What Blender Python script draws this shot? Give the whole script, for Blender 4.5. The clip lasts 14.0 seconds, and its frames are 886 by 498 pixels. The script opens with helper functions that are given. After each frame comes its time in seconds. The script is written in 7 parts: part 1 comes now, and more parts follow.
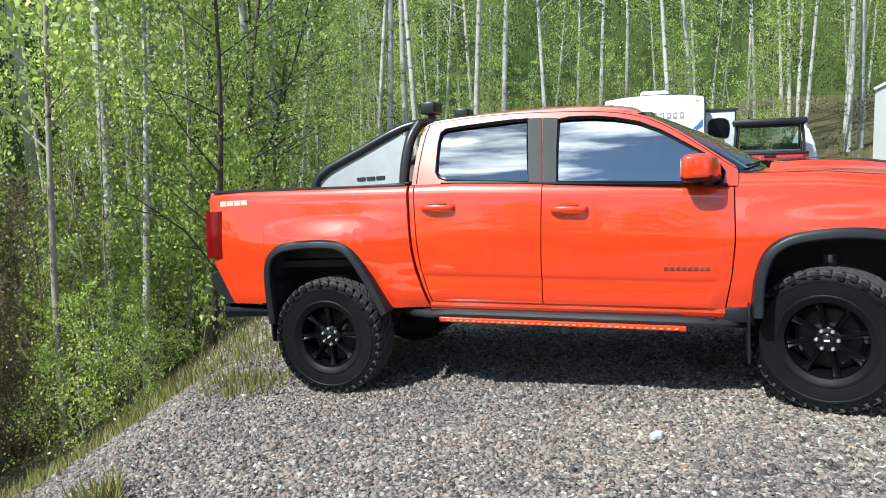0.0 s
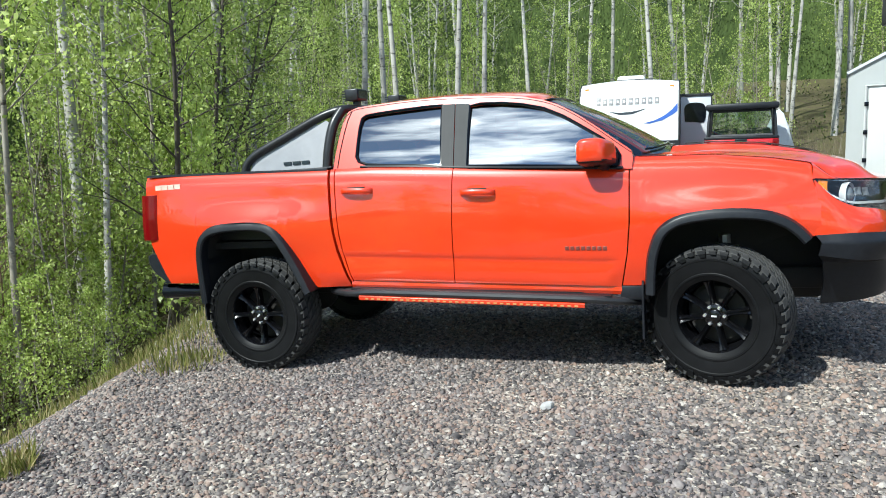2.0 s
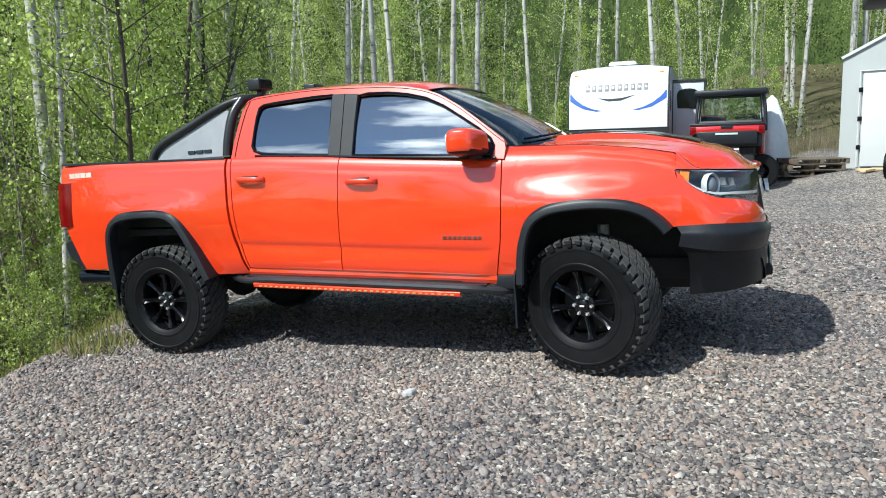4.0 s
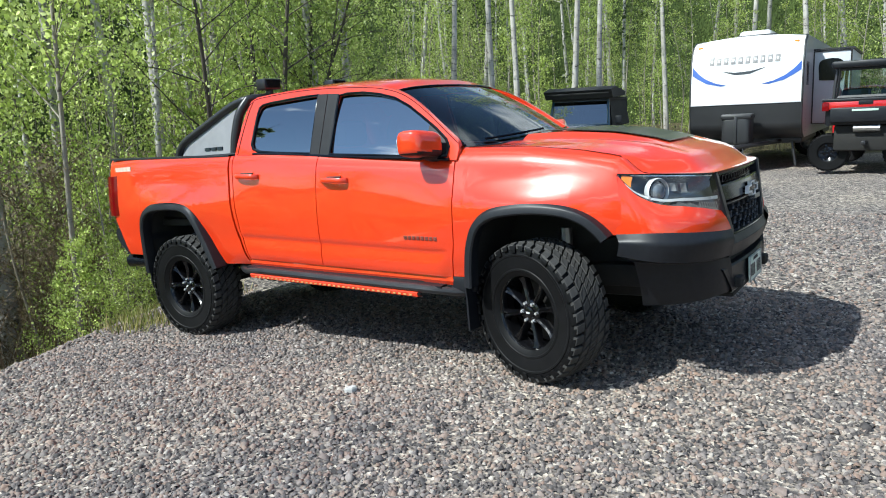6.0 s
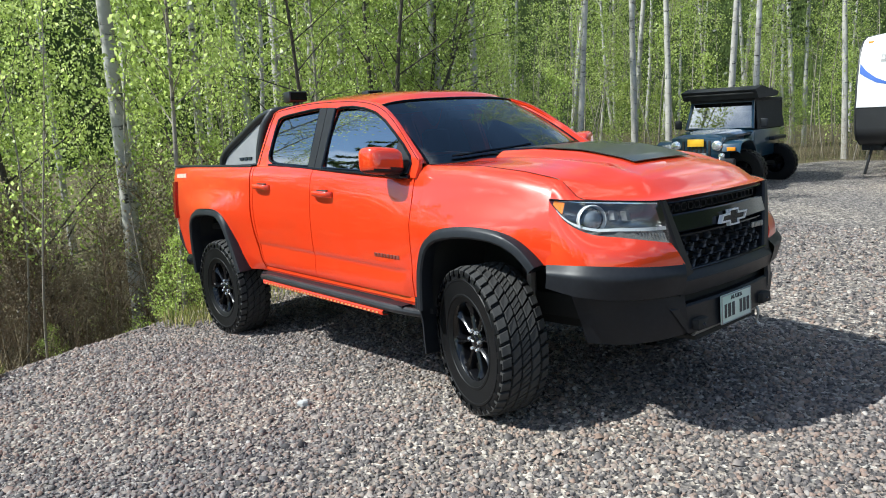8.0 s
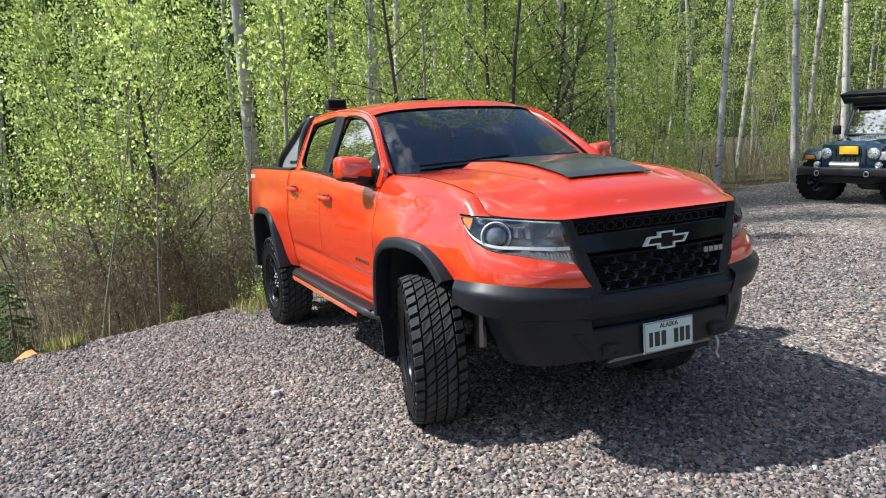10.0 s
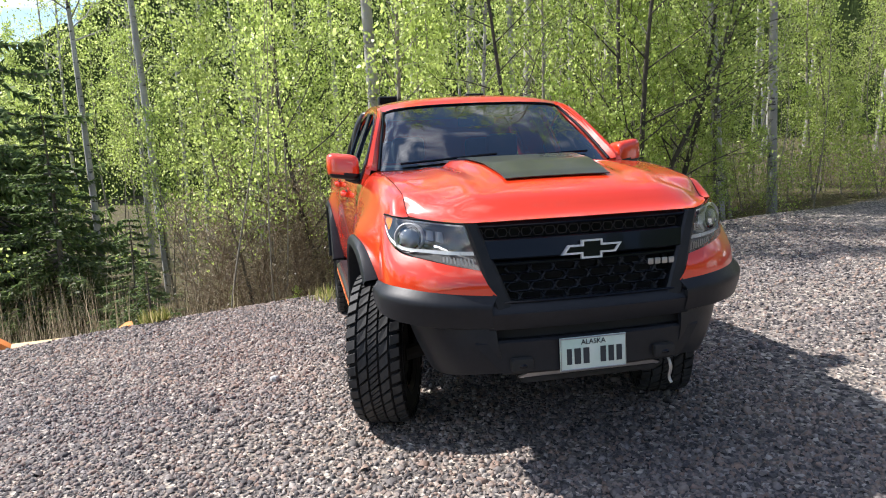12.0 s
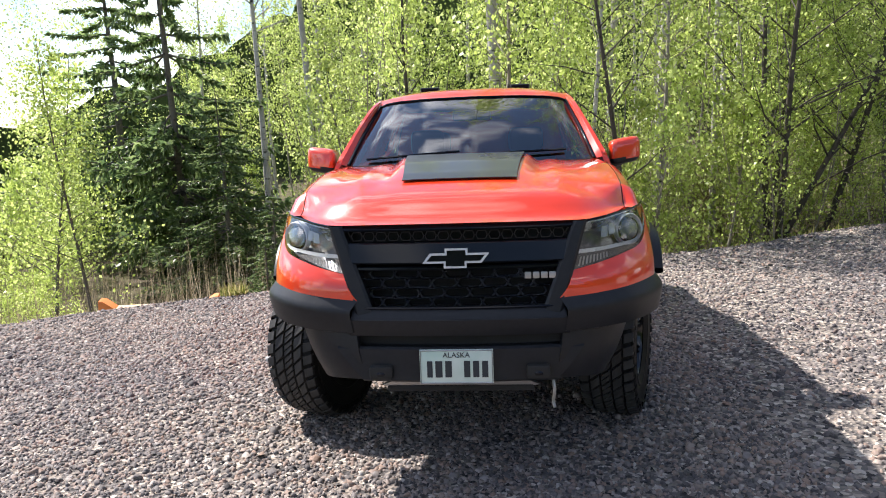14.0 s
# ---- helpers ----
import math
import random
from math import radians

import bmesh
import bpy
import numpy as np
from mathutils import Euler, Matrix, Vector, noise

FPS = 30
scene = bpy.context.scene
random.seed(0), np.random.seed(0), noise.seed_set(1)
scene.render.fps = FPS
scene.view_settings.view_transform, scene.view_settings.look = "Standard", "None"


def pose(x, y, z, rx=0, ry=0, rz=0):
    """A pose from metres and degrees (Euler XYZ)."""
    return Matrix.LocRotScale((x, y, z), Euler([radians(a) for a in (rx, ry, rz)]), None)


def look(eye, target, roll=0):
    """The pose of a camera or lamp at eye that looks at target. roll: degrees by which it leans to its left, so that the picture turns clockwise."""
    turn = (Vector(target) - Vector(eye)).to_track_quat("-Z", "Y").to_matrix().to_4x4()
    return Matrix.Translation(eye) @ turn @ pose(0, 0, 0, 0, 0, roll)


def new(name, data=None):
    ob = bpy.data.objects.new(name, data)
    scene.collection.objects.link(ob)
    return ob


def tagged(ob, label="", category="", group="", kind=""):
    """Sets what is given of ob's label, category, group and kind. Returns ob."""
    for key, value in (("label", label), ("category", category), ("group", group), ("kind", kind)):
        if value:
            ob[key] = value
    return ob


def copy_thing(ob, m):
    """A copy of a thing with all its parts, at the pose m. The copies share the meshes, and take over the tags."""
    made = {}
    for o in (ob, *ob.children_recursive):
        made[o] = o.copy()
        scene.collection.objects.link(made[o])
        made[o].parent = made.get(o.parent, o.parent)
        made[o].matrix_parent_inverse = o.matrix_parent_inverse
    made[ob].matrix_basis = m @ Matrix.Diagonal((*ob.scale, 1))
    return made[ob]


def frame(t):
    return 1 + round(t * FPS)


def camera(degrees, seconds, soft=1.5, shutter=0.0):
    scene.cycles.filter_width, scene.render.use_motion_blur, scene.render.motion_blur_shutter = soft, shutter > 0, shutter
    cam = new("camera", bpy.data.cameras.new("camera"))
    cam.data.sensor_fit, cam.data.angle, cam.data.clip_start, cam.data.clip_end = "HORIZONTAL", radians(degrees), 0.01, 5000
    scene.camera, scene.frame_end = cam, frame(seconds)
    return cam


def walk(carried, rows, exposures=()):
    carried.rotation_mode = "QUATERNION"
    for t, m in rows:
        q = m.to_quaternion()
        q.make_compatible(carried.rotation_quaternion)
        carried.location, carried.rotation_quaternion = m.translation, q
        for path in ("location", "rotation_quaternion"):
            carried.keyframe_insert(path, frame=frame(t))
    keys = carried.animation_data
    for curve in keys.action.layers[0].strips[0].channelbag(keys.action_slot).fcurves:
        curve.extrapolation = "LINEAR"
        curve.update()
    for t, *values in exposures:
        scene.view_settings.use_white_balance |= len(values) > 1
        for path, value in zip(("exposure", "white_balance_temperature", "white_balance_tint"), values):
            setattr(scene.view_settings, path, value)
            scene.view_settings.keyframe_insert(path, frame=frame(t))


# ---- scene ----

# camera and its walk round the parked truck
cam = camera(62.6, 14.0, soft=1.0)
ROWS = [
    (0.0, 0.0, 0.0, 0.0, 0.0, 0.0, -0.0),
    (0.5, 0.0162, -0.016, -0.0021, 0.06, -0.42, 0.03),
    (1.0, 0.0303, -0.0283, -0.0031, 0.2, -0.68, 0.04),
    (1.5, 0.0458, -0.0288, -0.0042, 0.17, -0.88, 0.09),
    (2.0, 0.0676, -0.0244, -0.0034, 0.06, -1.14, 0.15),
    (2.5, 0.0949, -0.0298, -0.0034, 0.05, -1.39, 0.18),
    (3.0, 0.1274, -0.0377, -0.0017, 0.57, -1.49, 0.25),
    (3.5, 0.1519, -0.034, -0.003, 0.91, -1.83, 0.09),
    (6.0, 0.3284, -0.0082, 0.0208, 14.67, -4.45, -0.68),
    (6.5, 0.3686, 0.0034, 0.028, 18.61, -4.6, -1.1),
    (7.0, 0.4001, 0.0249, 0.031, 21.8, -4.67, -1.42),
    (7.5, 0.4298, 0.0479, 0.0362, 26.54, -4.84, -1.62),
    (8.0, 0.469, 0.0663, 0.0393, 28.98, -4.96, -1.99),
    (10.5, 0.6253, 0.1805, 0.0604, 47.62, -6.07, -3.61),
    (11.0, 0.6479, 0.2093, 0.0652, 51.38, -6.3, -3.71),
    (11.5, 0.6758, 0.2426, 0.0701, 56.06, -6.66, -4.16),
    (12.0, 0.6919, 0.2804, 0.0694, 59.14, -7.34, -4.21),
    (12.5, 0.7059, 0.3185, 0.0767, 62.42, -8.14, -4.35),
    (13.0, 0.731, 0.3581, 0.0832, 66.72, -8.71, -4.69),
    (13.5, 0.7434, 0.3988, 0.087, 70.71, -9.28, -4.86),
    (14.0, 0.7497, 0.4414, 0.0936, 75.13, -10.02, -4.84),
]
SPAN = 8.36
BASE = pose(-0.7254, -5.4185, 1.4763, -6.751, 1.7535, 19.405)
walk(cam, [(t, BASE @ pose(SPAN * x, SPAN * y, SPAN * z, 90 + pitch, roll, yaw)) for t, x, y, z, yaw, pitch, roll in ROWS],
     exposures=[(0.0, 0.66, 5900, 0), (3.5, 0.56, 5850, 1), (8.0, 0.63, 5950, 3), (10.5, 0.70, 6100, 10), (14.0, 1.03, 6400, 14)])

# daylight: one sun from behind the truck's right rear corner, and the sky
SUN_WAY = Vector((-0.47, -0.79, 1.0)).normalized()
sun = new("sun", bpy.data.lights.new("sun", "SUN"))
sun.data.energy, sun.data.angle, sun.data.color = 4.9, radians(0.6), (1.0, 0.95, 0.87)
sun.matrix_world = look(SUN_WAY * 40, (0, 0, 0))
world = bpy.data.worlds.new("sky")
scene.world = world
world.use_nodes = True
wn = world.node_tree.nodes
sky = wn.new("ShaderNodeTexSky")
sky.sky_type, sky.sun_disc = "NISHITA", False
sky.sun_elevation = math.asin(SUN_WAY.z)
sky.sun_rotation = math.atan2(SUN_WAY.x, SUN_WAY.y)
sky.air_density, sky.dust_density, sky.ozone_density = 1.0, 0.1, 1.6
# broken cloud over the blue, its offset picked for reflections in the glass
way = wn.new("ShaderNodeTexCoord")
puff = wn.new("ShaderNodeTexNoise")
puff.inputs["Scale"].default_value, puff.inputs["Detail"].default_value, puff.inputs["Roughness"].default_value = 2.6, 7.0, 0.55
flat = wn.new("ShaderNodeMapping")
flat.inputs["Scale"].default_value, flat.inputs["Location"].default_value = (1.0, 1.0, 2.4), (7.3, 18.77, 0.92)
edge = wn.new("ShaderNodeValToRGB")
edge.color_ramp.elements[0].position, edge.color_ramp.elements[1].position = 0.52, 0.68
over = wn.new("ShaderNodeMix")
over.data_type = "RGBA"
wl = world.node_tree.links
# the cloud is made brighter towards the sun, for glare on the paint
near = wn.new("ShaderNodeVectorMath")
near.operation = "DOT_PRODUCT"
near.inputs[1].default_value = SUN_WAY
glow = wn.new("ShaderNodeMapRange")
glow.interpolation_type = "SMOOTHSTEP"
for k, v in enumerate((0.75, 1.0, 11.0, 30.0)):
    glow.inputs[k + 1].default_value = v
lit = wn.new("ShaderNodeCombineColor")
wl.new(way.outputs["Generated"], near.inputs[0])
wl.new(near.outputs["Value"], glow.inputs[0])
for k in range(3):
    wl.new(glow.outputs[0], lit.inputs[k])
wl.new(lit.outputs[0], over.inputs["B"])
wl.new(way.outputs["Generated"], flat.inputs[0])
wl.new(flat.outputs[0], puff.inputs["Vector"])
wl.new(puff.outputs["Fac"], edge.inputs[0])
wl.new(edge.outputs[0], over.inputs["Factor"])
wl.new(sky.outputs[0], over.inputs["A"])
wl.new(over.outputs["Result"], wn["Background"].inputs[0])
wn["Background"].inputs[1].default_value = 0.099


# ---- materials ----
def nodes_of(name):
    m = bpy.data.materials.new(name)
    m.use_nodes = True
    nt = m.node_tree
    return m, nt, nt.nodes["Principled BSDF"]


def put(sock, value):
    sock.default_value = value


def ramp(nt, fac, stops):
    r = nt.nodes.new("ShaderNodeValToRGB")
    els = r.color_ramp.elements
    while len(els) < len(stops):
        els.new(0.5)
    for e, (p, c) in zip(els, stops):
        e.position, e.color = p, (*c, 1)
    nt.links.new(fac, r.inputs[0])
    return r.outputs[0]


def noise_tex(nt, scale, detail=4.0, rough=0.55, space="Object", stretch=None):
    co = nt.nodes.new("ShaderNodeTexCoord")
    n = nt.nodes.new("ShaderNodeTexNoise")
    put(n.inputs["Scale"], scale), put(n.inputs["Detail"], detail), put(n.inputs["Roughness"], rough)
    src = co.outputs[space]
    if stretch:
        mp = nt.nodes.new("ShaderNodeMapping")
        put(mp.inputs["Scale"], stretch)
        nt.links.new(src, mp.inputs[0])
        src = mp.outputs[0]
    nt.links.new(src, n.inputs["Vector"])
    return n.outputs["Fac"]


def bump(nt, bsdf, height, strength, dist=0.01):
    b = nt.nodes.new("ShaderNodeBump")
    put(b.inputs["Strength"], strength), put(b.inputs["Distance"], dist)
    nt.links.new(height, b.inputs["Height"])
    nt.links.new(b.outputs[0], bsdf.inputs["Normal"])


def surface(name, dark, light, scale, rough=(0.5, 0.7), metal=0.0, relief=0.0, relief_scale=None, stretch=None, spec=0.5, coat=0.0, dist=0.01):
    """A grained surface: two scales of noise between two colours, rough between two values."""
    m, nt, b = nodes_of(name)
    n1 = noise_tex(nt, scale, 5, stretch=stretch)
    n2 = noise_tex(nt, scale * 0.12, 3, stretch=stretch)
    mx = nt.nodes.new("ShaderNodeMath")
    mx.operation = "ADD"
    nt.links.new(n1, mx.inputs[0]), nt.links.new(n2, mx.inputs[1])
    hf = nt.nodes.new("ShaderNodeMath")
    hf.operation = "MULTIPLY"
    put(hf.inputs[1], 0.5)
    nt.links.new(mx.outputs[0], hf.inputs[0])
    nt.links.new(ramp(nt, hf.outputs[0], [(0.32, dark), (0.68, light)]), b.inputs["Base Color"])
    r = nt.nodes.new("ShaderNodeMapRange")
    put(r.inputs[1], 0.3), put(r.inputs[2], 0.7), put(r.inputs[3], rough[0]), put(r.inputs[4], rough[1])
    nt.links.new(n2, r.inputs[0])
    nt.links.new(r.outputs[0], b.inputs["Roughness"])
    put(b.inputs["Metallic"], metal), put(b.inputs["Specular IOR Level"], spec)
    put(b.inputs["Coat Weight"], coat), put(b.inputs["Coat Roughness"], 0.04)
    if relief:
        bump(nt, b, noise_tex(nt, relief_scale or scale * 3, 3, stretch=stretch), relief, dist)
    return m


def glass_mat(name, tint, base_gloss=0.05):
    """A thin pane: see-through tint under a Fresnel gloss."""
    m, nt, b = nodes_of(name)
    out = nt.nodes["Material Output"]
    tr, gl, mx, fr = [nt.nodes.new(k) for k in ("ShaderNodeBsdfTransparent", "ShaderNodeBsdfGlossy", "ShaderNodeMixShader", "ShaderNodeFresnel")]
    put(tr.inputs[0], (*tint, 1)), put(gl.inputs["Roughness"], 0.02), put(gl.inputs[0], (1, 1, 1, 1)), put(fr.inputs[0], 1.5)
    ad = nt.nodes.new("ShaderNodeMath")
    ad.operation = "ADD"
    put(ad.inputs[1], base_gloss)
    nt.links.new(fr.outputs[0], ad.inputs[0])
    nt.links.new(ad.outputs[0], mx.inputs[0])
    nt.links.new(tr.outputs[0], mx.inputs[1]), nt.links.new(gl.outputs[0], mx.inputs[2])
    nt.links.new(mx.outputs[0], out.inputs["Surface"])
    return m


def leaf_mat(name, a, b_col, c):
    """Thin leaves that let light through, each its own shade."""
    m, nt, b = nodes_of(name)
    out = nt.nodes["Material Output"]
    geo = nt.nodes.new("ShaderNodeNewGeometry")
    info = nt.nodes.new("ShaderNodeObjectInfo")
    col = ramp(nt, geo.outputs["Random Per Island"], [(0.0, a), (0.55, b_col), (1.0, c)])
    hs = nt.nodes.new("ShaderNodeHueSaturation")
    mr = nt.nodes.new("ShaderNodeMapRange")
    put(mr.inputs[3], 0.8), put(mr.inputs[4], 1.2)
    nt.links.new(info.outputs["Random"], mr.inputs[0])
    nt.links.new(mr.outputs[0], hs.inputs["Value"]), nt.links.new(col, hs.inputs["Color"])
    tl, mx = nt.nodes.new("ShaderNodeBsdfTranslucent"), nt.nodes.new("ShaderNodeMixShader")
    put(mx.inputs[0], 0.62), put(b.inputs["Roughness"], 0.38), put(b.inputs["Specular IOR Level"], 0.5)
    nt.links.new(hs.outputs[0], b.inputs["Base Color"]), nt.links.new(hs.outputs[0], tl.inputs[0])
    nt.links.new(b.outputs[0], mx.inputs[1]), nt.links.new(tl.outputs[0], mx.inputs[2])
    nt.links.new(mx.outputs[0], out.inputs["Surface"])
    return m


def paint(name, col, dirt):
    """Car paint: base colour with a clear coat, a little road dust and orange peel."""
    m, nt, b = nodes_of(name)
    n = noise_tex(nt, 2.2, 5)
    nt.links.new(ramp(nt, n, [(0.35, col), (0.75, dirt)]), b.inputs["Base Color"])
    put(b.inputs["Roughness"], 0.29), put(b.inputs["Coat Weight"], 1.0), put(b.inputs["Coat Roughness"], 0.03), put(b.inputs["Coat IOR"], 1.68)
    put(b.inputs["Specular IOR Level"], 0.26), put(b.inputs["Metallic"], 0.0)
    bump(nt, b, noise_tex(nt, 90, 2), 0.015, 0.002)
    return m


def stone_mat(name):
    m, nt, b = nodes_of(name)
    geo = nt.nodes.new("ShaderNodeNewGeometry")
    col = ramp(nt, geo.outputs["Random Per Island"], [(0.0, (0.045, 0.043, 0.048)), (0.25, (0.115, 0.11, 0.117)), (0.5, (0.195, 0.182, 0.185)), (0.70, (0.235, 0.175, 0.150)), (0.93, (0.275, 0.262, 0.262)), (1.0, (0.42, 0.41, 0.40))])
    n = noise_tex(nt, 60, 4)
    mx = nt.nodes.new("ShaderNodeMix")
    mx.data_type, mx.blend_type = "RGBA", "MULTIPLY"
    put(mx.inputs["Factor"], 0.7)
    nt.links.new(col, mx.inputs["A"])
    nt.links.new(ramp(nt, n, [(0.3, (0.7, 0.68, 0.66)), (0.7, (1.15, 1.12, 1.1))]), mx.inputs["B"])
    n3 = noise_tex(nt, 0.55, 3)
    mx2 = nt.nodes.new("ShaderNodeMix")
    mx2.data_type, mx2.blend_type = "RGBA", "MULTIPLY"
    put(mx2.inputs["Factor"], 1.0)
    nt.links.new(mx.outputs["Result"], mx2.inputs["A"])
    nt.links.new(ramp(nt, n3, [(0.35, (0.84, 0.80, 0.79)), (0.65, (1.22, 1.13, 1.00))]), mx2.inputs["B"])
    nt.links.new(mx2.outputs["Result"], b.inputs["Base Color"])
    put(b.inputs["Roughness"], 0.75)
    bump(nt, b, n, 0.35, 0.003)
    return m


def ground_mat(name):
    """Gravel on the pad, leaf litter and moss on the forest floor: chosen by a vertex mask, with uneven borders."""
    m, nt, b = nodes_of(name)
    co = nt.nodes.new("ShaderNodeTexCoord")
    vo = nt.nodes.new("ShaderNodeTexVoronoi")
    put(vo.inputs["Scale"], 38.0)
    nt.links.new(co.outputs["Object"], vo.inputs["Vector"])
    sep = nt.nodes.new("ShaderNodeSeparateColor")
    nt.links.new(vo.outputs["Color"], sep.inputs[0])
    # pad greys darkened to stand for the shade between loose stones
    grey = ramp(nt, sep.outputs[0], [(0.0, (0.03, 0.03, 0.035)), (0.35, (0.13, 0.125, 0.13)), (0.7, (0.24, 0.215, 0.20)), (1.0, (0.46, 0.44, 0.42))])
    patch = ramp(nt, noise_tex(nt, 0.35, 5), [(0.35, (0.78, 0.75, 0.74)), (0.65, (1.32, 1.22, 1.06))])
    g = nt.nodes.new("ShaderNodeMix")
    g.data_type, g.blend_type = "RGBA", "MULTIPLY"
    put(g.inputs["Factor"], 1.0)
    nt.links.new(grey, g.inputs["A"]), nt.links.new(patch, g.inputs["B"])
    soil = ramp(nt, noise_tex(nt, 3.5, 8, 0.7), [(0.3, (0.035, 0.028, 0.02)), (0.45, (0.105, 0.08, 0.05)), (0.53, (0.085, 0.085, 0.03)), (0.75, (0.19, 0.15, 0.09))])
    at = nt.nodes.new("ShaderNodeAttribute")
    at.attribute_name = "pad"
    ad = nt.nodes.new("ShaderNodeMath")
    ad.operation = "ADD"
    nz = nt.nodes.new("ShaderNodeMapRange")
    put(nz.inputs[3], -0.35), put(nz.inputs[4], 0.35)
    nt.links.new(noise_tex(nt, 2.5, 6, 0.65), nz.inputs[0])
    nt.links.new(at.outputs["Fac"], ad.inputs[0]), nt.links.new(nz.outputs[0], ad.inputs[1])
    edge = ramp(nt, ad.outputs[0], [(0.4, (0, 0, 0)), (0.6, (1, 1, 1))])
    mx = nt.nodes.new("ShaderNodeMix")
    mx.data_type = "RGBA"
    nt.links.new(edge, mx.inputs["Factor"])
    nt.links.new(soil, mx.inputs["A"]), nt.links.new(g.outputs["Result"], mx.inputs["B"])
    nt.links.new(mx.outputs["Result"], b.inputs["Base Color"])
    put(b.inputs["Roughness"], 0.9), put(b.inputs["Specular IOR Level"], 0.25)
    bump(nt, b, vo.outputs["Distance"], 0.9, 0.02)
    return m


def bark_mat(name, pale, dark, mark):
    """Birch bark: pale with dark bands and scars; pale and dark as given."""
    m, nt, b = nodes_of(name)
    bands = noise_tex(nt, 3.2, 7, 0.75, stretch=(1.2, 1.2, 3.0))
    base = ramp(nt, noise_tex(nt, 1.3, 4), [(0.3, dark), (0.7, pale)])
    mx = nt.nodes.new("ShaderNodeMix")
    mx.data_type = "RGBA"
    nt.links.new(ramp(nt, bands, [(0.555, (0, 0, 0)), (0.62, (1, 1, 1))]), mx.inputs["Factor"])
    nt.links.new(base, mx.inputs["A"])
    put(mx.inputs["B"], (*mark, 1))
    nt.links.new(mx.outputs["Result"], b.inputs["Base Color"])
    put(b.inputs["Roughness"], 0.8)
    bump(nt, b, bands, 0.4, 0.01)
    return m


RED = paint("red_orange_paint", (0.69, 0.038, 0.006), (0.65, 0.043, 0.009))
BLACK_PLASTIC = surface("textured_black_plastic", (0.008, 0.009, 0.012), (0.015, 0.0165, 0.021), 40, (0.36, 0.5), spec=0.30, relief=0.12, relief_scale=350, dist=0.002)
GLOSS_BLACK = surface("gloss_black", (0.003, 0.004, 0.007), (0.006, 0.007, 0.011), 8, (0.10, 0.2), spec=0.22, coat=0.10)
TUBE_BLACK = surface("satin_black_tube", (0.014, 0.014, 0.016), (0.024, 0.024, 0.027), 20, (0.28, 0.4))
RUBBER = surface("tyre_rubber", (0.003, 0.0031, 0.0035), (0.008, 0.008, 0.009), 14, (0.42, 0.6), spec=0.16, relief=0.15, relief_scale=160, dist=0.002)
# dust tone, lightened in colour so sunlit block faces stand off dark grooves
TREAD = surface("dusty_sunlit_tread", (0.026, 0.026, 0.027), (0.072, 0.070, 0.067), 9, (0.6, 0.8), spec=0.25, relief=0.2, relief_scale=120, dist=0.002)
SATIN_SILVER = surface("satin_silver", (0.62, 0.63, 0.65), (0.74, 0.75, 0.77), 12, (0.25, 0.35), metal=0.2)
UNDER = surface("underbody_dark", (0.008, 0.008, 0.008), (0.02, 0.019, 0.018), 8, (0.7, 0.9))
RIM_BLACK = surface("black_alloy", (0.0025, 0.0025, 0.0032), (0.005, 0.005, 0.006), 12, (0.14, 0.24), spec=0.3, coat=0.45)
CHROME = surface("chrome", (0.74, 0.75, 0.77), (0.86, 0.87, 0.88), 12, (0.10, 0.2), metal=0.75)
LAMP_SILVER = surface("smoked_lamp_bowl", (0.13, 0.135, 0.14), (0.28, 0.29, 0.30), 14, (0.15, 0.3), metal=0.5)
LAMP_RING = surface("pale_lamp_ring", (0.62, 0.64, 0.66), (0.76, 0.78, 0.80), 14, (0.2, 0.35), metal=0.3)
LAMP_EYE = surface("projector_lens_glass", (0.10, 0.12, 0.14), (0.20, 0.22, 0.25), 9, (0.03, 0.08), spec=0.9, coat=1.0)
STEEL = surface("dull_steel", (0.30, 0.30, 0.30), (0.48, 0.47, 0.46), 15, (0.35, 0.55), metal=0.9)
GREY_PANEL = surface("silver_grey_panel", (0.23, 0.23, 0.24), (0.30, 0.30, 0.31), 10, (0.35, 0.45), metal=0.3)
SCOOP_BLACK = surface("satin_black_vinyl", (0.022, 0.023, 0.023), (0.038, 0.039, 0.038), 12, (0.24, 0.34), spec=0.5, coat=0.25)
PILLAR_BLACK = surface("pillar_trim", (0.014, 0.015, 0.017), (0.022, 0.023, 0.026), 10, (0.40, 0.5), spec=0.15)
GLASS_SIDE = glass_mat("tinted_side_glass", (0.10, 0.12, 0.13), 0.36)
GLASS_REAR = glass_mat("dark_privacy_glass", (0.035, 0.04, 0.045), 0.27)
GLASS_FRONT = glass_mat("windshield_glass", (0.30, 0.48, 0.55), 0.06)
GLASS_CLEAR = glass_mat("clear_lens", (0.93, 0.95, 0.96), 0.03)
TAIL_RED = surface("red_lens", (0.10, 0.001, 0.003), (0.19, 0.002, 0.004), 10, (0.08, 0.15), spec=0.25, coat=0.12)
AMBER = surface("amber_lens", (0.75, 0.22, 0.01), (0.85, 0.30, 0.02), 10, (0.12, 0.2), coat=0.5)
CABIN = surface("cabin_trim", (0.018, 0.018, 0.019), (0.04, 0.039, 0.038), 6, (0.6, 0.8))
PLATE_WHITE = surface("plate_enamel", (0.42, 0.58, 0.50), (0.70, 0.75, 0.71), 9, (0.3, 0.45))
INK_DARK = surface("dark_ink", (0.015, 0.022, 0.03), (0.02, 0.03, 0.04), 30, (0.4, 0.5))
STONE = stone_mat("crushed_stone")
GROUND = ground_mat("gravel_and_litter")
BARK_BIRCH = bark_mat("birch_bark", (0.54, 0.52, 0.48), (0.29, 0.27, 0.245), (0.035, 0.03, 0.027))
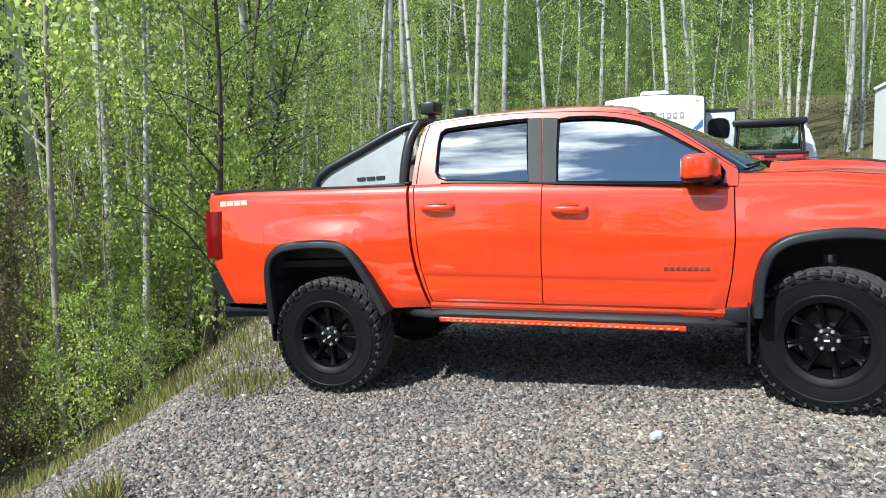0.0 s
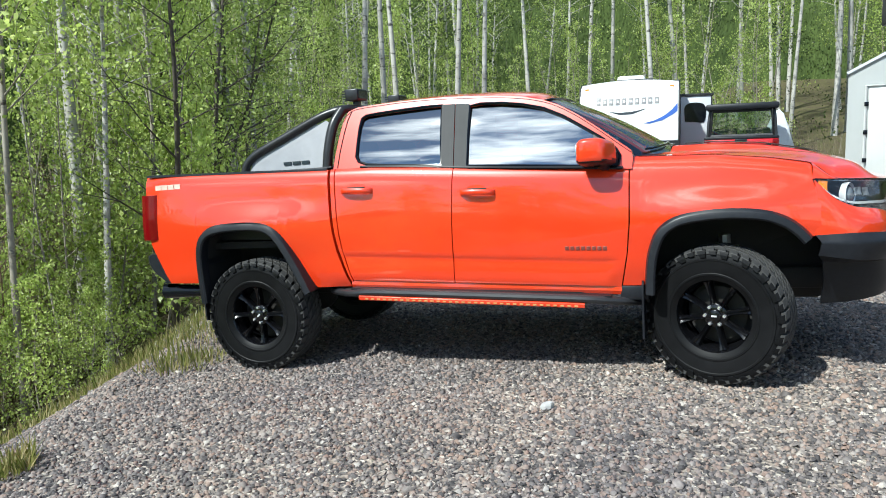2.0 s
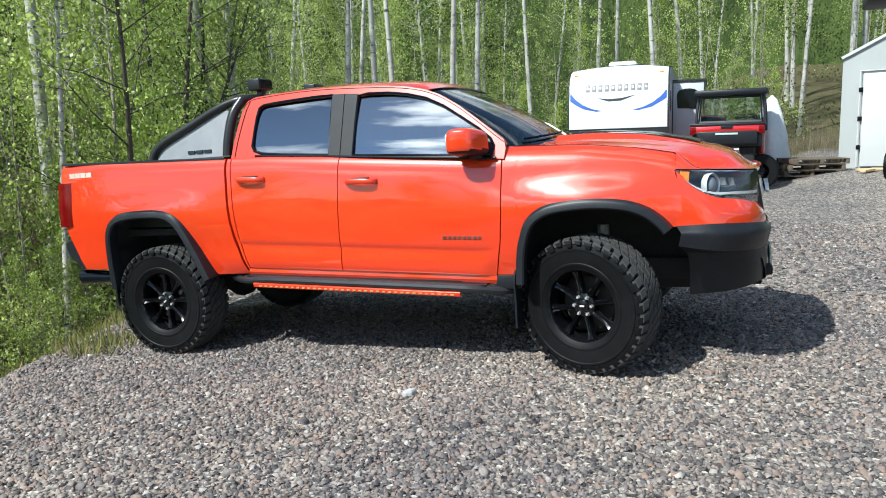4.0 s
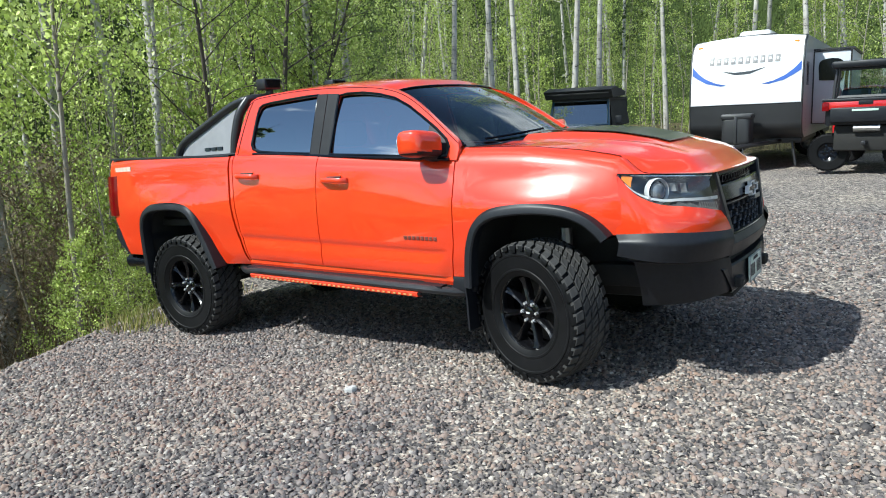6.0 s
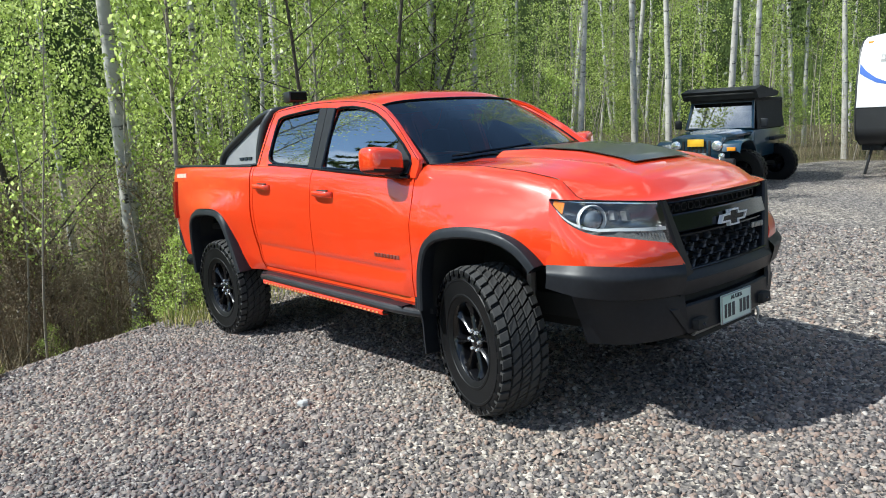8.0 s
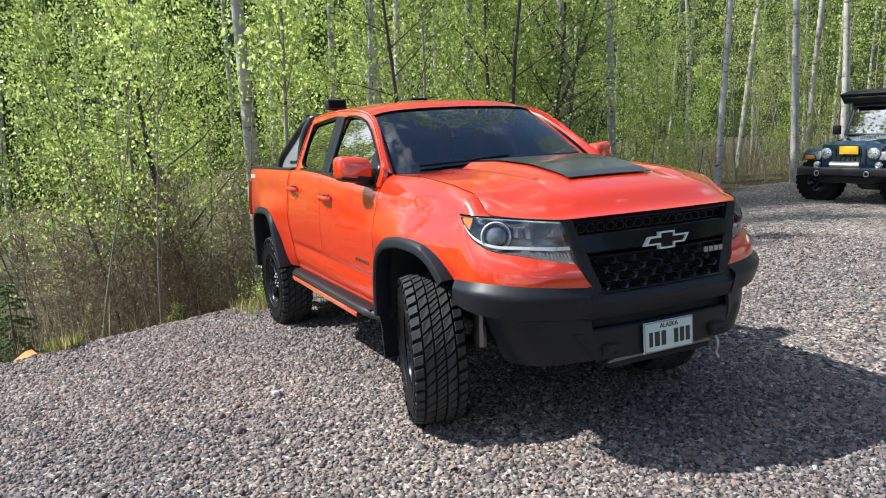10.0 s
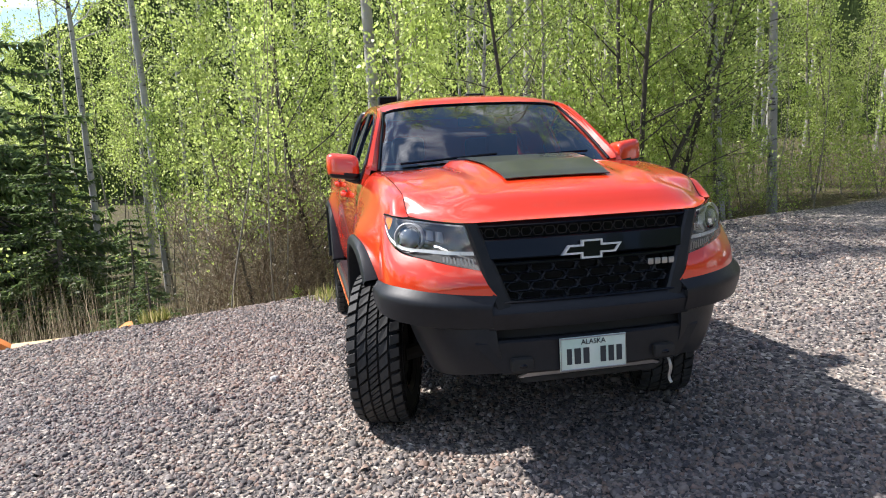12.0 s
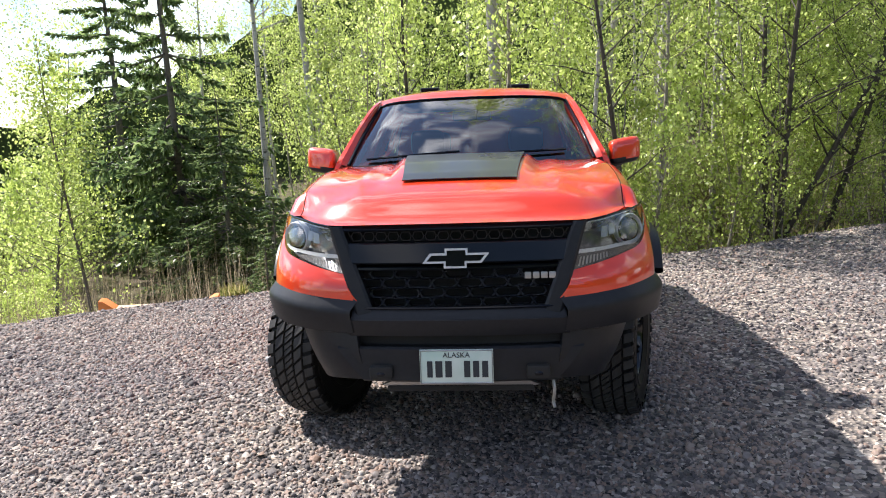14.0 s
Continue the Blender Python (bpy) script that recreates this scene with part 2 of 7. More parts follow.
BARK_POLE = bark_mat("young_birch_bark", (0.34, 0.31, 0.26), (0.20, 0.17, 0.13), (0.05, 0.04, 0.032))
BARK_DARK = bark_mat("dark_alder_bark", (0.085, 0.07, 0.055), (0.045, 0.038, 0.03), (0.02, 0.017, 0.014))
BARK_TAN = bark_mat("brown_twig_bark", (0.26, 0.19, 0.12), (0.15, 0.10, 0.06), (0.07, 0.05, 0.035))
BARK_GREY = bark_mat("grey_bark", (0.17, 0.15, 0.12), (0.085, 0.075, 0.06), (0.03, 0.026, 0.02))
LEAF = leaf_mat("spring_leaves", (0.24, 0.32, 0.06), (0.48, 0.58, 0.15), (0.70, 0.77, 0.31))
# the same leaves again, with the wood's deep shade put into the colour
LEAF_SHADED = leaf_mat("shaded_leaves", (0.026, 0.042, 0.011), (0.058, 0.085, 0.022), (0.14, 0.18, 0.055))
NEEDLE = leaf_mat("spruce_needles", (0.08, 0.13, 0.05), (0.17, 0.24, 0.09), (0.30, 0.37, 0.15))
TWIG = leaf_mat("dry_twigs", (0.11, 0.085, 0.055), (0.25, 0.20, 0.135), (0.45, 0.38, 0.27))
GRASS = leaf_mat("grass_blades", (0.12, 0.15, 0.03), (0.26, 0.26, 0.08), (0.46, 0.38, 0.20))


# ---- mesh helpers ----
def finish(name, bm, mats, parent=None, label="", angle=32.0, smooth=True, recalc=True):
    if recalc:
        bmesh.ops.recalc_face_normals(bm, faces=bm.faces)
    me = bpy.data.meshes.new(name)
    for f in bm.faces:
        f.smooth = smooth
    bm.to_mesh(me)
    bm.free()
    if smooth:
        me.set_sharp_from_angle(angle=radians(angle))
    for m in mats if isinstance(mats, (list, tuple)) else [mats]:
        me.materials.append(m)
    ob = new(name, me)
    if parent is not None:
        ob.parent = parent
    if label:
        tagged(ob, label)
    return ob


def part(name, bm, mat, parent, label="", **kw):
    return finish(name, bm, mat, parent, label, **kw)


def sheet(bm, rows, closed=False):
    """Quads between rows of points (all rows equally long)."""
    vs = [[bm.verts.new(p) for p in r] for r in rows]
    for a, b in zip(vs, vs[1:]):
        n = len(a)
        for i in range(n if closed else n - 1):
            j = (i + 1) % n
            bm.faces.new((a[i], a[j], b[j], b[i]))
    return vs


CORE = Vector((-1.4, 0, 1.05))


def thick(bm, t, core=None):
    """Gives an open sheet a back side, t away from its front, on the side of the body's core."""
    t = abs(t)
    bmesh.ops.recalc_face_normals(bm, faces=bm.faces)
    core = CORE if core is None else core
    score = sum(f.normal.dot(f.calc_center_median() - core) * f.calc_area() for f in bm.faces)
    if score < 0:
        bmesh.ops.reverse_faces(bm, faces=bm.faces)
        bm.normal_update()
    norms = {v: v.normal.copy() for v in bm.verts}
    rim = [e for e in bm.edges if len(e.link_faces) == 1]
    back = {v: bm.verts.new(v.co - norms[v] * t) for v in list(norms)}
    for f in list(bm.faces):
        bm.faces.new([back[v] for v in reversed(f.verts)])
    for e in rim:
        l = e.link_loops[0]
        v1, v2 = l.vert, l.link_loop_next.vert
        bm.faces.new((v2, v1, back[v1], back[v2]))
    return bm


def patch(fn, nu, nv, t=0.0):
    bm = bmesh.new()
    sheet(bm, [[fn(i / nu, j / nv) for i in range(nu + 1)] for j in range(nv + 1)])
    if t:
        thick(bm, t)
    return bm


def interp(table, x):
    """Smoothly joined table of (x, value...) rows."""
    xs = [r[0] for r in table]
    if len(table[0]) == 2:
        return float(np.interp(x, xs, [r[1] for r in table]))
    return tuple(float(np.interp(x, xs, [r[k] for r in table])) for k in range(1, len(table[0])))


def curve_pts(pts, n):
    """n + 1 points along a Catmull-Rom curve through pts, evenly by length."""
    P = [np.array(p, float) for p in pts]
    Q = [2 * P[0] - P[1], *P, 2 * P[-1] - P[-2]]
    out = []
    for i in range(1, len(Q) - 2):
        a, b, c, d = Q[i - 1:i + 3]
        for k in range(12):
            s = k / 12
            out.append(0.5 * (2 * b + (c - a) * s + (2 * a - 5 * b + 4 * c - d) * s * s + (3 * b - a - 3 * c + d) * s ** 3))
    out.append(P[-1])
    out = np.array(out)
    L = np.r_[0, np.cumsum(np.linalg.norm(np.diff(out, axis=0), axis=1))]
    return [tuple(float(np.interp(s, L, out[:, k])) for k in range(out.shape[1])) for s in np.linspace(0, L[-1], n + 1)]


def tube_into(bm, pts, r, n=8, taper=None, caps=True, closed=False):
    pts = [Vector(p) for p in pts]
    rows, side = [], None
    for i, p in enumerate(pts):
        if closed:
            d = (pts[(i + 1) % len(pts)] - pts[i - 1]).normalized()
        else:
            d = (pts[min(i + 1, len(pts) - 1)] - pts[max(i - 1, 0)]).normalized()
        if side is None:
            side = d.cross(Vector((0, 0, 1)))
            if side.length < 0.05:
                side = d.cross(Vector((0, 1, 0)))
        side = (side - d * side.dot(d)).normalized()
        up = d.cross(side)
        rr = taper[i] if taper else r
        rows.append([p + side * (rr * math.cos(2 * math.pi * k / n)) + up * (rr * math.sin(2 * math.pi * k / n)) for k in range(n)])
    if closed:
        rows.append(rows[0])
    vs = sheet(bm, rows, closed=True)
    if caps and not closed:
        bm.faces.new(vs[0]), bm.faces.new(vs[-1][::-1])
    return bm


def tube(pts, r, n=8, **kw):
    return tube_into(bmesh.new(), pts, r, n, **kw)


def box_into(bm, lo, hi, bev=0.0, m=None, seg=2):
    """A bevelled box between two corners."""
    c = [(a + b) / 2 for a, b in zip(lo, hi)]
    s = [abs(b - a) for a, b in zip(lo, hi)]
    t = bmesh.new()
    bmesh.ops.create_cube(t, size=1.0)
    for v in t.verts:
        v.co = Vector((v.co.x * s[0] + c[0], v.co.y * s[1] + c[1], v.co.z * s[2] + c[2]))
    if bev:
        bmesh.ops.bevel(t, geom=t.edges[:], offset=min(bev, min(s) * 0.45), segments=seg, affect="EDGES", profile=0.5)
    if m is not None:
        t.transform(m)
    me = bpy.data.meshes.new("tmp")
    t.to_mesh(me)
    t.free()
    bm.from_mesh(me)
    bpy.data.meshes.remove(me)
    return bm


def box(lo, hi, bev=0.0, m=None, seg=2):
    return box_into(bmesh.new(), lo, hi, bev, m, seg)


def prism(outline, fn, t, holes=()):
    """A flat shape with holes: outline points through fn(a, b) to space, given thickness t."""
    bm = bmesh.new()
    edges = []
    for loop in (outline, *holes):
        vs = [bm.verts.new(fn(*p)) for p in loop]
        edges += [bm.edges.new((vs[i], vs[(i + 1) % len(vs)])) for i in range(len(vs))]
    bmesh.ops.triangle_fill(bm, edges=edges, use_beauty=True, use_dissolve=False)
    if t:
        thick(bm, t)
    return bm


def lathe(profile, n, axis="y", centre=(0, 0, 0)):
    """A ring surface from (radius, along) rows."""
    bm = bmesh.new()
    rows = []
    for r, a in profile:
        row = []
        for k in range(n):
            w = 2 * math.pi * k / n
            c, s = r * math.cos(w), r * math.sin(w)
            p = {"y": (c, a, s), "x": (a, c, s), "z": (c, s, a)}[axis]
            row.append(tuple(p[i] + centre[i] for i in range(3)))
        rows.append(row)
    sheet(bm, rows, closed=True)
    return bm


def rounded(pts, n):
    """A closed outline rounded through its points."""
    P = [tuple(p) for p in pts]
    return curve_pts([*P, P[0]], n)[:-1]


def mirror_bm(bm):
    for v in bm.verts:
        v.co.y = -v.co.y
    bmesh.ops.reverse_faces(bm, faces=bm.faces)
    return bm


def thing(name, m=None, label="", category="", group="", kind=""):
    e = new(name)
    e.empty_display_size = 0.2
    if m is not None:
        e.matrix_world = m
    return tagged(e, label, category, group, kind)


def words(name, text, size, mat, parent, m, label=""):
    """Raised letters as one mesh."""
    cu = bpy.data.curves.new(name, "FONT")
    cu.body, cu.size, cu.extrude, cu.align_x, cu.align_y, cu.resolution_u = text, size, 0.0015, "CENTER", "CENTER", 2
    tmp = bpy.data.objects.new("tmp", cu)
    scene.collection.objects.link(tmp)
    me = bpy.data.meshes.new_from_object(tmp.evaluated_get(bpy.context.evaluated_depsgraph_get()))
    bpy.data.objects.remove(tmp)
    me.materials.clear()
    me.materials.append(mat)
    ob = new(name, me)
    ob.parent = parent
    ob.matrix_local = m
    if label:
        tagged(ob, label)
    return ob


def smooth01(a, b, x):
    t = min(1.0, max(0.0, (x - a) / (b - a)))
    return t * t * (3 - 2 * t)


# ---- ground ----
EDGE = [(-14.0, 0.2), (-9.0, -0.8), (-6.0, -2.1), (-4.2, -3.2), (-3.0, -3.95), (-2.0, -4.45), (0.0, -5.0), (3.0, -6.2), (6.0, -7.2), (9.0, -8.0), (14.0, -9.0), (17.0, -6.0), (19.5, 0.0), (21.0, 3.0), (24.0, 9.0), (30.0, 16.0)]
DROP = [(-14, 1.9), (1.0, 2.1), (3.5, 1.3), (6.0, 0.6), (9.0, 0.25), (20.0, 0.15)]


def pad_in(x, y):
    """Metres inside the gravel pad's edge (negative outside it)."""
    return min((x - interp(EDGE, y)) * 0.88, 27.0 - y)


def ground_z(x, y):
    d = pad_in(x, y)
    z = 0.0
    if y < 6:
        z -= 0.047 * max(0.0, min(3.6, -0.35 - x)) * smooth01(6, 2, y)
    z -= 0.02 * max(0, -2.0 - y) * smooth01(-9, 0, x)
    if d < 0.5:
        t = 0.5 - d
        dr = interp(DROP, y)
        z -= dr * (1 - math.exp(-(t ** 1.35) * 0.62 / max(dr, 0.3))) if t > 0 else 0
    z += 0.36 * smooth01(6, 14, y) * smooth01(0.8, 3.4, x)
    z += 0.16 * max(0, y - 24.0) * smooth01(-14, 4, x)
    z += 0.022 * noise.noise((x * 0.7, y * 0.7, 3)) + 0.008 * noise.noise((x * 2.6, y * 2.6, 1))
    if d < 0:
        z += 0.10 * noise.noise((x * 0.5, y * 0.5, 9)) * min(1, -d)
    return z


def spread(lo, hi, fine_lo, fine_hi, step, big):
    xs, x = [], fine_lo
    while x <= fine_hi + 1e-6:
        xs.append(x)
        x += step
    g = step
    while xs[-1] < hi:
        g = min(g * 1.35, big)
        xs.append(xs[-1] + g)
    g = step
    while xs[0] > lo:
        g = min(g * 1.35, big)
        xs.insert(0, xs[0] - g)
    return xs


gx, gy = spread(-400, 400, -8.0, 5.5, 0.15, 60), spread(-400, 400, -7.0, 6.0, 0.15, 60)
verts = [(x, y, ground_z(x, y)) for y in gy for x in gx]
nx = len(gx)
faces = [(j * nx + i, j * nx + i + 1, (j + 1) * nx + i + 1, (j + 1) * nx + i) for j in range(len(gy) - 1) for i in range(nx - 1)]
me = bpy.data.meshes.new("ground")
me.from_pydata(verts, [], faces)
me.materials.append(GROUND)
at = me.attributes.new("pad", "FLOAT", "POINT")
at.data.foreach_set("value", [min(1.0, max(0.0, 0.5 + pad_in(x, y) * 0.55 + 0.35)) for x, y, z in verts])
me.shade_smooth()
tagged(new("ground", me), "grey gravel pad sloping into leaf-littered forest floor", "ground", kind="structure")


def scatter_mesh(name, places, shape_v, shape_f, mat, label, category):
    """One object of many small bits: rows of (x, y, z, size3, rotation3x3)."""
    nv = len(shape_v[0])
    V_all, F_all = [], []
    base = 0
    for p, sc, rot, k in places:
        v = (shape_v[k] * sc) @ rot.T + p
        V_all.append(v)
        F_all.append(shape_f + base)
        base += nv
    V_all, F_all = np.concatenate(V_all), np.concatenate(F_all)
    me = bpy.data.meshes.new(name)
    me.vertices.add(len(V_all)), me.loops.add(F_all.size), me.polygons.add(len(F_all))
    me.vertices.foreach_set("co", V_all.astype(np.float32).ravel())
    me.loops.foreach_set("vertex_index", F_all.astype(np.int32).ravel())
    me.polygons.foreach_set("loop_start", np.arange(0, F_all.size, F_all.shape[1], dtype=np.int32))
    me.update(calc_edges=True)
    me.materials.append(mat)
    return tagged(new(name, me), label, category, kind="stuff")


rng = np.random.default_rng(7)


def rot_of(a, b, c):
    ca, sa, cb, sb, cc, sc = math.cos(a), math.sin(a), math.cos(b), math.sin(b), math.cos(c), math.sin(c)
    return np.array([[ca, -sa, 0], [sa, ca, 0], [0, 0, 1]]) @ np.array([[1, 0, 0], [0, cb, -sb], [0, sb, cb]]) @ np.array([[cc, 0, sc], [0, 1, 0], [-sc, 0, cc]])


# angular chips: cut prisms with a slanted flat top
CHIP_F = np.array([(0, 1, 5), (0, 5, 4), (1, 2, 6), (1, 6, 5), (2, 3, 7), (2, 7, 6), (3, 0, 4), (3, 4, 7), (4, 5, 6), (4, 6, 7)])
CHIPS = []
for _ in range(24):
    a0 = np.sort(rng.uniform(0, 2 * math.pi, 4)) * 0.35 + np.arange(4) * math.pi / 2 * 0.65 + 0.4
    r0 = rng.uniform(0.75, 1.15, 4)
    r1 = r0 * rng.uniform(0.35, 0.85, 4)
    lo = np.c_[np.cos(a0) * r0, np.sin(a0) * r0, rng.uniform(-0.7, -0.3, 4)]
    hi = np.c_[np.cos(a0) * r1, np.sin(a0) * r1, rng.uniform(0.25, 0.75, 4)]
    CHIPS.append(np.r_[lo, hi])


def gravel(count, x0, x1, y0, y1, lo, hi, keep):
    out = []
    xs, ys = rng.uniform(x0, x1, count), rng.uniform(y0, y1, count)
    sz = lo + (hi - lo) * rng.random(count) ** 1.9
    ang = rng.uniform(0, 2 * math.pi, (count, 3))
    for i in range(count):
        x, y = xs[i], ys[i]
        d = pad_in(x, y)
        if d < -1.7 or (d < -0.3 and rng.random() > (d + 1.7) / 1.4 * 0.9) or not keep(x, y):
            continue
        s = sz[i]
        z = ground_z(x, y) + s * 0.22
        out.append((np.array((x, y, z)), np.array((s, s * (0.42 + 0.42 * math.sin(ang[i, 1]) ** 2), s * 0.62)), rot_of(ang[i, 0], 0.6 * math.sin(ang[i, 1] * 3), 0.6 * math.sin(ang[i, 2])), int(ang[i, 2] * 1000) % 24))
    return out


near_path = lambda x, y: (x - 0.8) ** 2 / 40 + (y + 1.9) ** 2 / 13 < 1.0
chips = gravel(160000, -5.7, 4.4, -5.2, 1.6, 0.0095, 0.0255, near_path)
chips += gravel(26000, -6.5, 4.0, 1.0, 6.5, 0.012, 0.032, lambda x, y: True)
chips += gravel(2600, -6.2, 3.5, -5.4, 5.0, 0.026, 0.042, lambda x, y: True)
scatter_mesh("gravel", chips, CHIPS, CHIP_F, STONE, "loose crushed grey and brown stones", "gravel")


# ---- the pickup truck: x forward from the front axle, z up from the ground ----
truck = thing("pickup_truck", pose(0, 0, 0, 0, -2.57, 0), "bright red-orange crew cab off-road pickup parked on grey gravel", "pickup truck")
AXLE_R = -3.2
DECAL = surface("pale_decal_print", (0.58, 0.42, 0.34), (0.72, 0.58, 0.50), 30, (0.3, 0.4))
BADGE = surface("dark_badge", (0.20, 0.05, 0.035), (0.32, 0.10, 0.08), 30, (0.3, 0.5), metal=0.4)
TOP_DOOR = [(-4.3, 1.495), (-4.07, 1.49), (-2.56, 1.445), (-2.2, 1.437), (-1.7, 1.404), (-1.52, 1.39), (-0.5, 1.318)]
SEAM_Z = [(-0.6, 1.395), (-0.45, 1.385), (0.0, 1.365), (0.3, 1.325), (0.5, 1.285), (0.6, 1.25), (0.66, 1.19)]
SIDE = [(0.45, 0.80), (0.56, 0.845), (0.61, 0.872), (0.66, 0.888), (0.72, 0.891), (0.783, 0.8855), (0.80, 0.887), (0.815, 0.894), (0.95, 0.902), (1.12, 0.905), (1.6, 0.905)]
UNDER_TOP = [(0.0, 0.842), (0.012, 0.853), (0.035, 0.866), (0.08, 0.880), (0.14, 0.889), (0.25, 0.898), (0.36, 0.904), (2.0, 0.906)]
UNDER_SEAM = [(0.0, 0.770), (0.008, 0.790), (0.022, 0.812), (0.05, 0.838), (0.09, 0.858), (0.15, 0.876), (0.24, 0.892), (0.36, 0.904), (2.0, 0.906)]


def crease_shift(x):
    return 0.045 * (-1.6 - x) if x < -0.7 else -0.040


def side_w(x, z):
    """Half the width of the body at x and z."""
    w = interp(SIDE, z - crease_shift(max(-2.5, min(x, -0.7))) * smooth01(1.1, 0.85, z) if -2.6 < x < -0.6 else max(z, 0.82))
    if x > -0.52:
        w = min(w, interp(UNDER_SEAM, interp(SEAM_Z, x) - z))
    else:
        w = min(w, interp(UNDER_TOP, interp(TOP_DOOR, x) - z))
    if -2.6 >= x or x >= -0.6:
        w -= 0.03 * smooth01(0.75, 0.55, z)
    w -= 0.10 * max(0.0, x) ** 2
    w -= 0.12 * max(0.0, -3.65 - x) ** 2
    for c, z0 in ((0.02, 1.04), (AXLE_R, 1.10)):
        rise = smooth01(z0 + 0.19, z0 - 0.01, z) if z > z0 - 0.01 else math.exp(-((z - z0 + 0.01) / 0.30) ** 2)
        w += 0.064 * math.exp(-((x - c) / 0.50) ** 2) * rise
    return w


ARCH_F = [(-0.415, 0.56), (-0.405, 0.70), (-0.385, 0.82), (-0.33, 0.945), (-0.22, 1.02), (-0.05, 1.048), (0.12, 1.05), (0.27, 1.03), (0.38, 0.985), (0.455, 0.925), (0.50, 0.872)]
ARCH_R = [(-3.645, 0.52), (-3.655, 0.72), (-3.65, 0.90), (-3.61, 1.015), (-3.52, 1.08), (-3.38, 1.105), (-3.15, 1.108), (-3.02, 1.085), (-2.93, 1.02), (-2.85, 0.90), (-2.775, 0.76), (-2.70, 0.60)]


def arch_z(arch, x, low):
    if x <= min(p[0] for p in arch) or x >= arch[-1][0]:
        return low
    up = arch if arch is ARCH_F else arch[1:]
    return max(low, interp(sorted(up), x) - 0.02)


def columns(a, b, n, arch=None):
    xs = list(np.linspace(a, b, n))
    if arch:
        xs += [p[0] for p in arch] + [p[0] + 0.012 for p in arch] + [arch[0][0] - 0.02, arch[-1][0] + 0.01]
    return sorted({round(min(max(x, a), b), 4) for x in xs})


V = [0, 0.04, 0.09, 0.15, 0.22, 0.30, 0.38, 0.44, 0.48, 0.52, 0.58, 0.66, 0.74, 0.81, 0.87, 0.91, 0.94, 0.96, 0.975, 0.988, 1.0]


CREASE = (0.72, 0.75, 0.772, 0.783, 0.791, 0.80, 0.808, 0.815, 0.84)


def door_rows(x, lo, hi):
    """Heights of a door's rows: even below and above, close together along the crease."""
    sh = crease_shift(max(-2.5, min(x, -0.7))) * 0.98
    a, b = CREASE[0] + sh, CREASE[-1] + sh
    return [lo + (a - lo) * k / 5 for k in range(5)] + [z + sh for z in CREASE] + [b + (hi - b) * q for q in (0.12, 0.24, 0.36, 0.48, 0.60, 0.70, 0.79, 0.87, 0.93, 0.965, 0.985, 1.0)]


def panel(xs, low, high, left, right, s, hug=6.0, rows_at=None):
    """A body-side panel: columns xs, bottom low(x), top high(x); its ends follow left(z) and right(z). s: -1 right side, 1 left side."""
    a, b = xs[0], xs[-1]
    bm = bmesh.new()
    rows = []
    for x0 in xs:
        u = (x0 - a) / (b - a)
        col = []
        lo, hi = low(x0), high(x0)
        for z in rows_at(x0, lo, hi) if rows_at else [lo + (hi - lo) * v for v in V]:
            x = x0 + (left(z) - a) * max(0.0, 1 - hug * u) + (right(z) - b) * max(0.0, 1 - hug * (1 - u))
            w = side_w(x, z)
            col.append((x, s * w, z))
        # hem: the sheet folds in at its bottom and top
        x, w0, z0 = col[0]
        rows.append([(x, s * (abs(w0) - 0.03), z0 + 0.004), *col, (col[-1][0], s * (abs(col[-1][1]) - 0.025), col[-1][2] - 0.004)])
    first = [(p[0] - 0.0, s * (abs(p[1]) - 0.03), p[2]) for p in rows[0]]
    last = [(p[0], s * (abs(p[1]) - 0.03), p[2]) for p in rows[-1]]
    sheet(bm, [first, *rows, last])
    return bm


CAB_GAP = [(0.60, -2.405), (0.70, -2.44), (0.85, -2.487), (1.0, -2.508), (1.2, -2.518), (1.45, -2.525)]
DOOR_R0 = [(0.60, -2.385), (0.70, -2.415), (0.85, -2.455), (1.0, -2.470), (1.2, -2.478), (1.45, -2.485)]
B_SEAM = [(0.60, -1.648), (0.9, -1.640), (1.45, -1.610)]
A_SEAM = [(0.58, -0.560), (0.80, -0.515), (1.0, -0.492), (1.40, -0.484)]
SILL = [(-2.6, 0.668), (-0.4, 0.590)]


def off(table, d):
    return lambda z: interp(table, z) + d


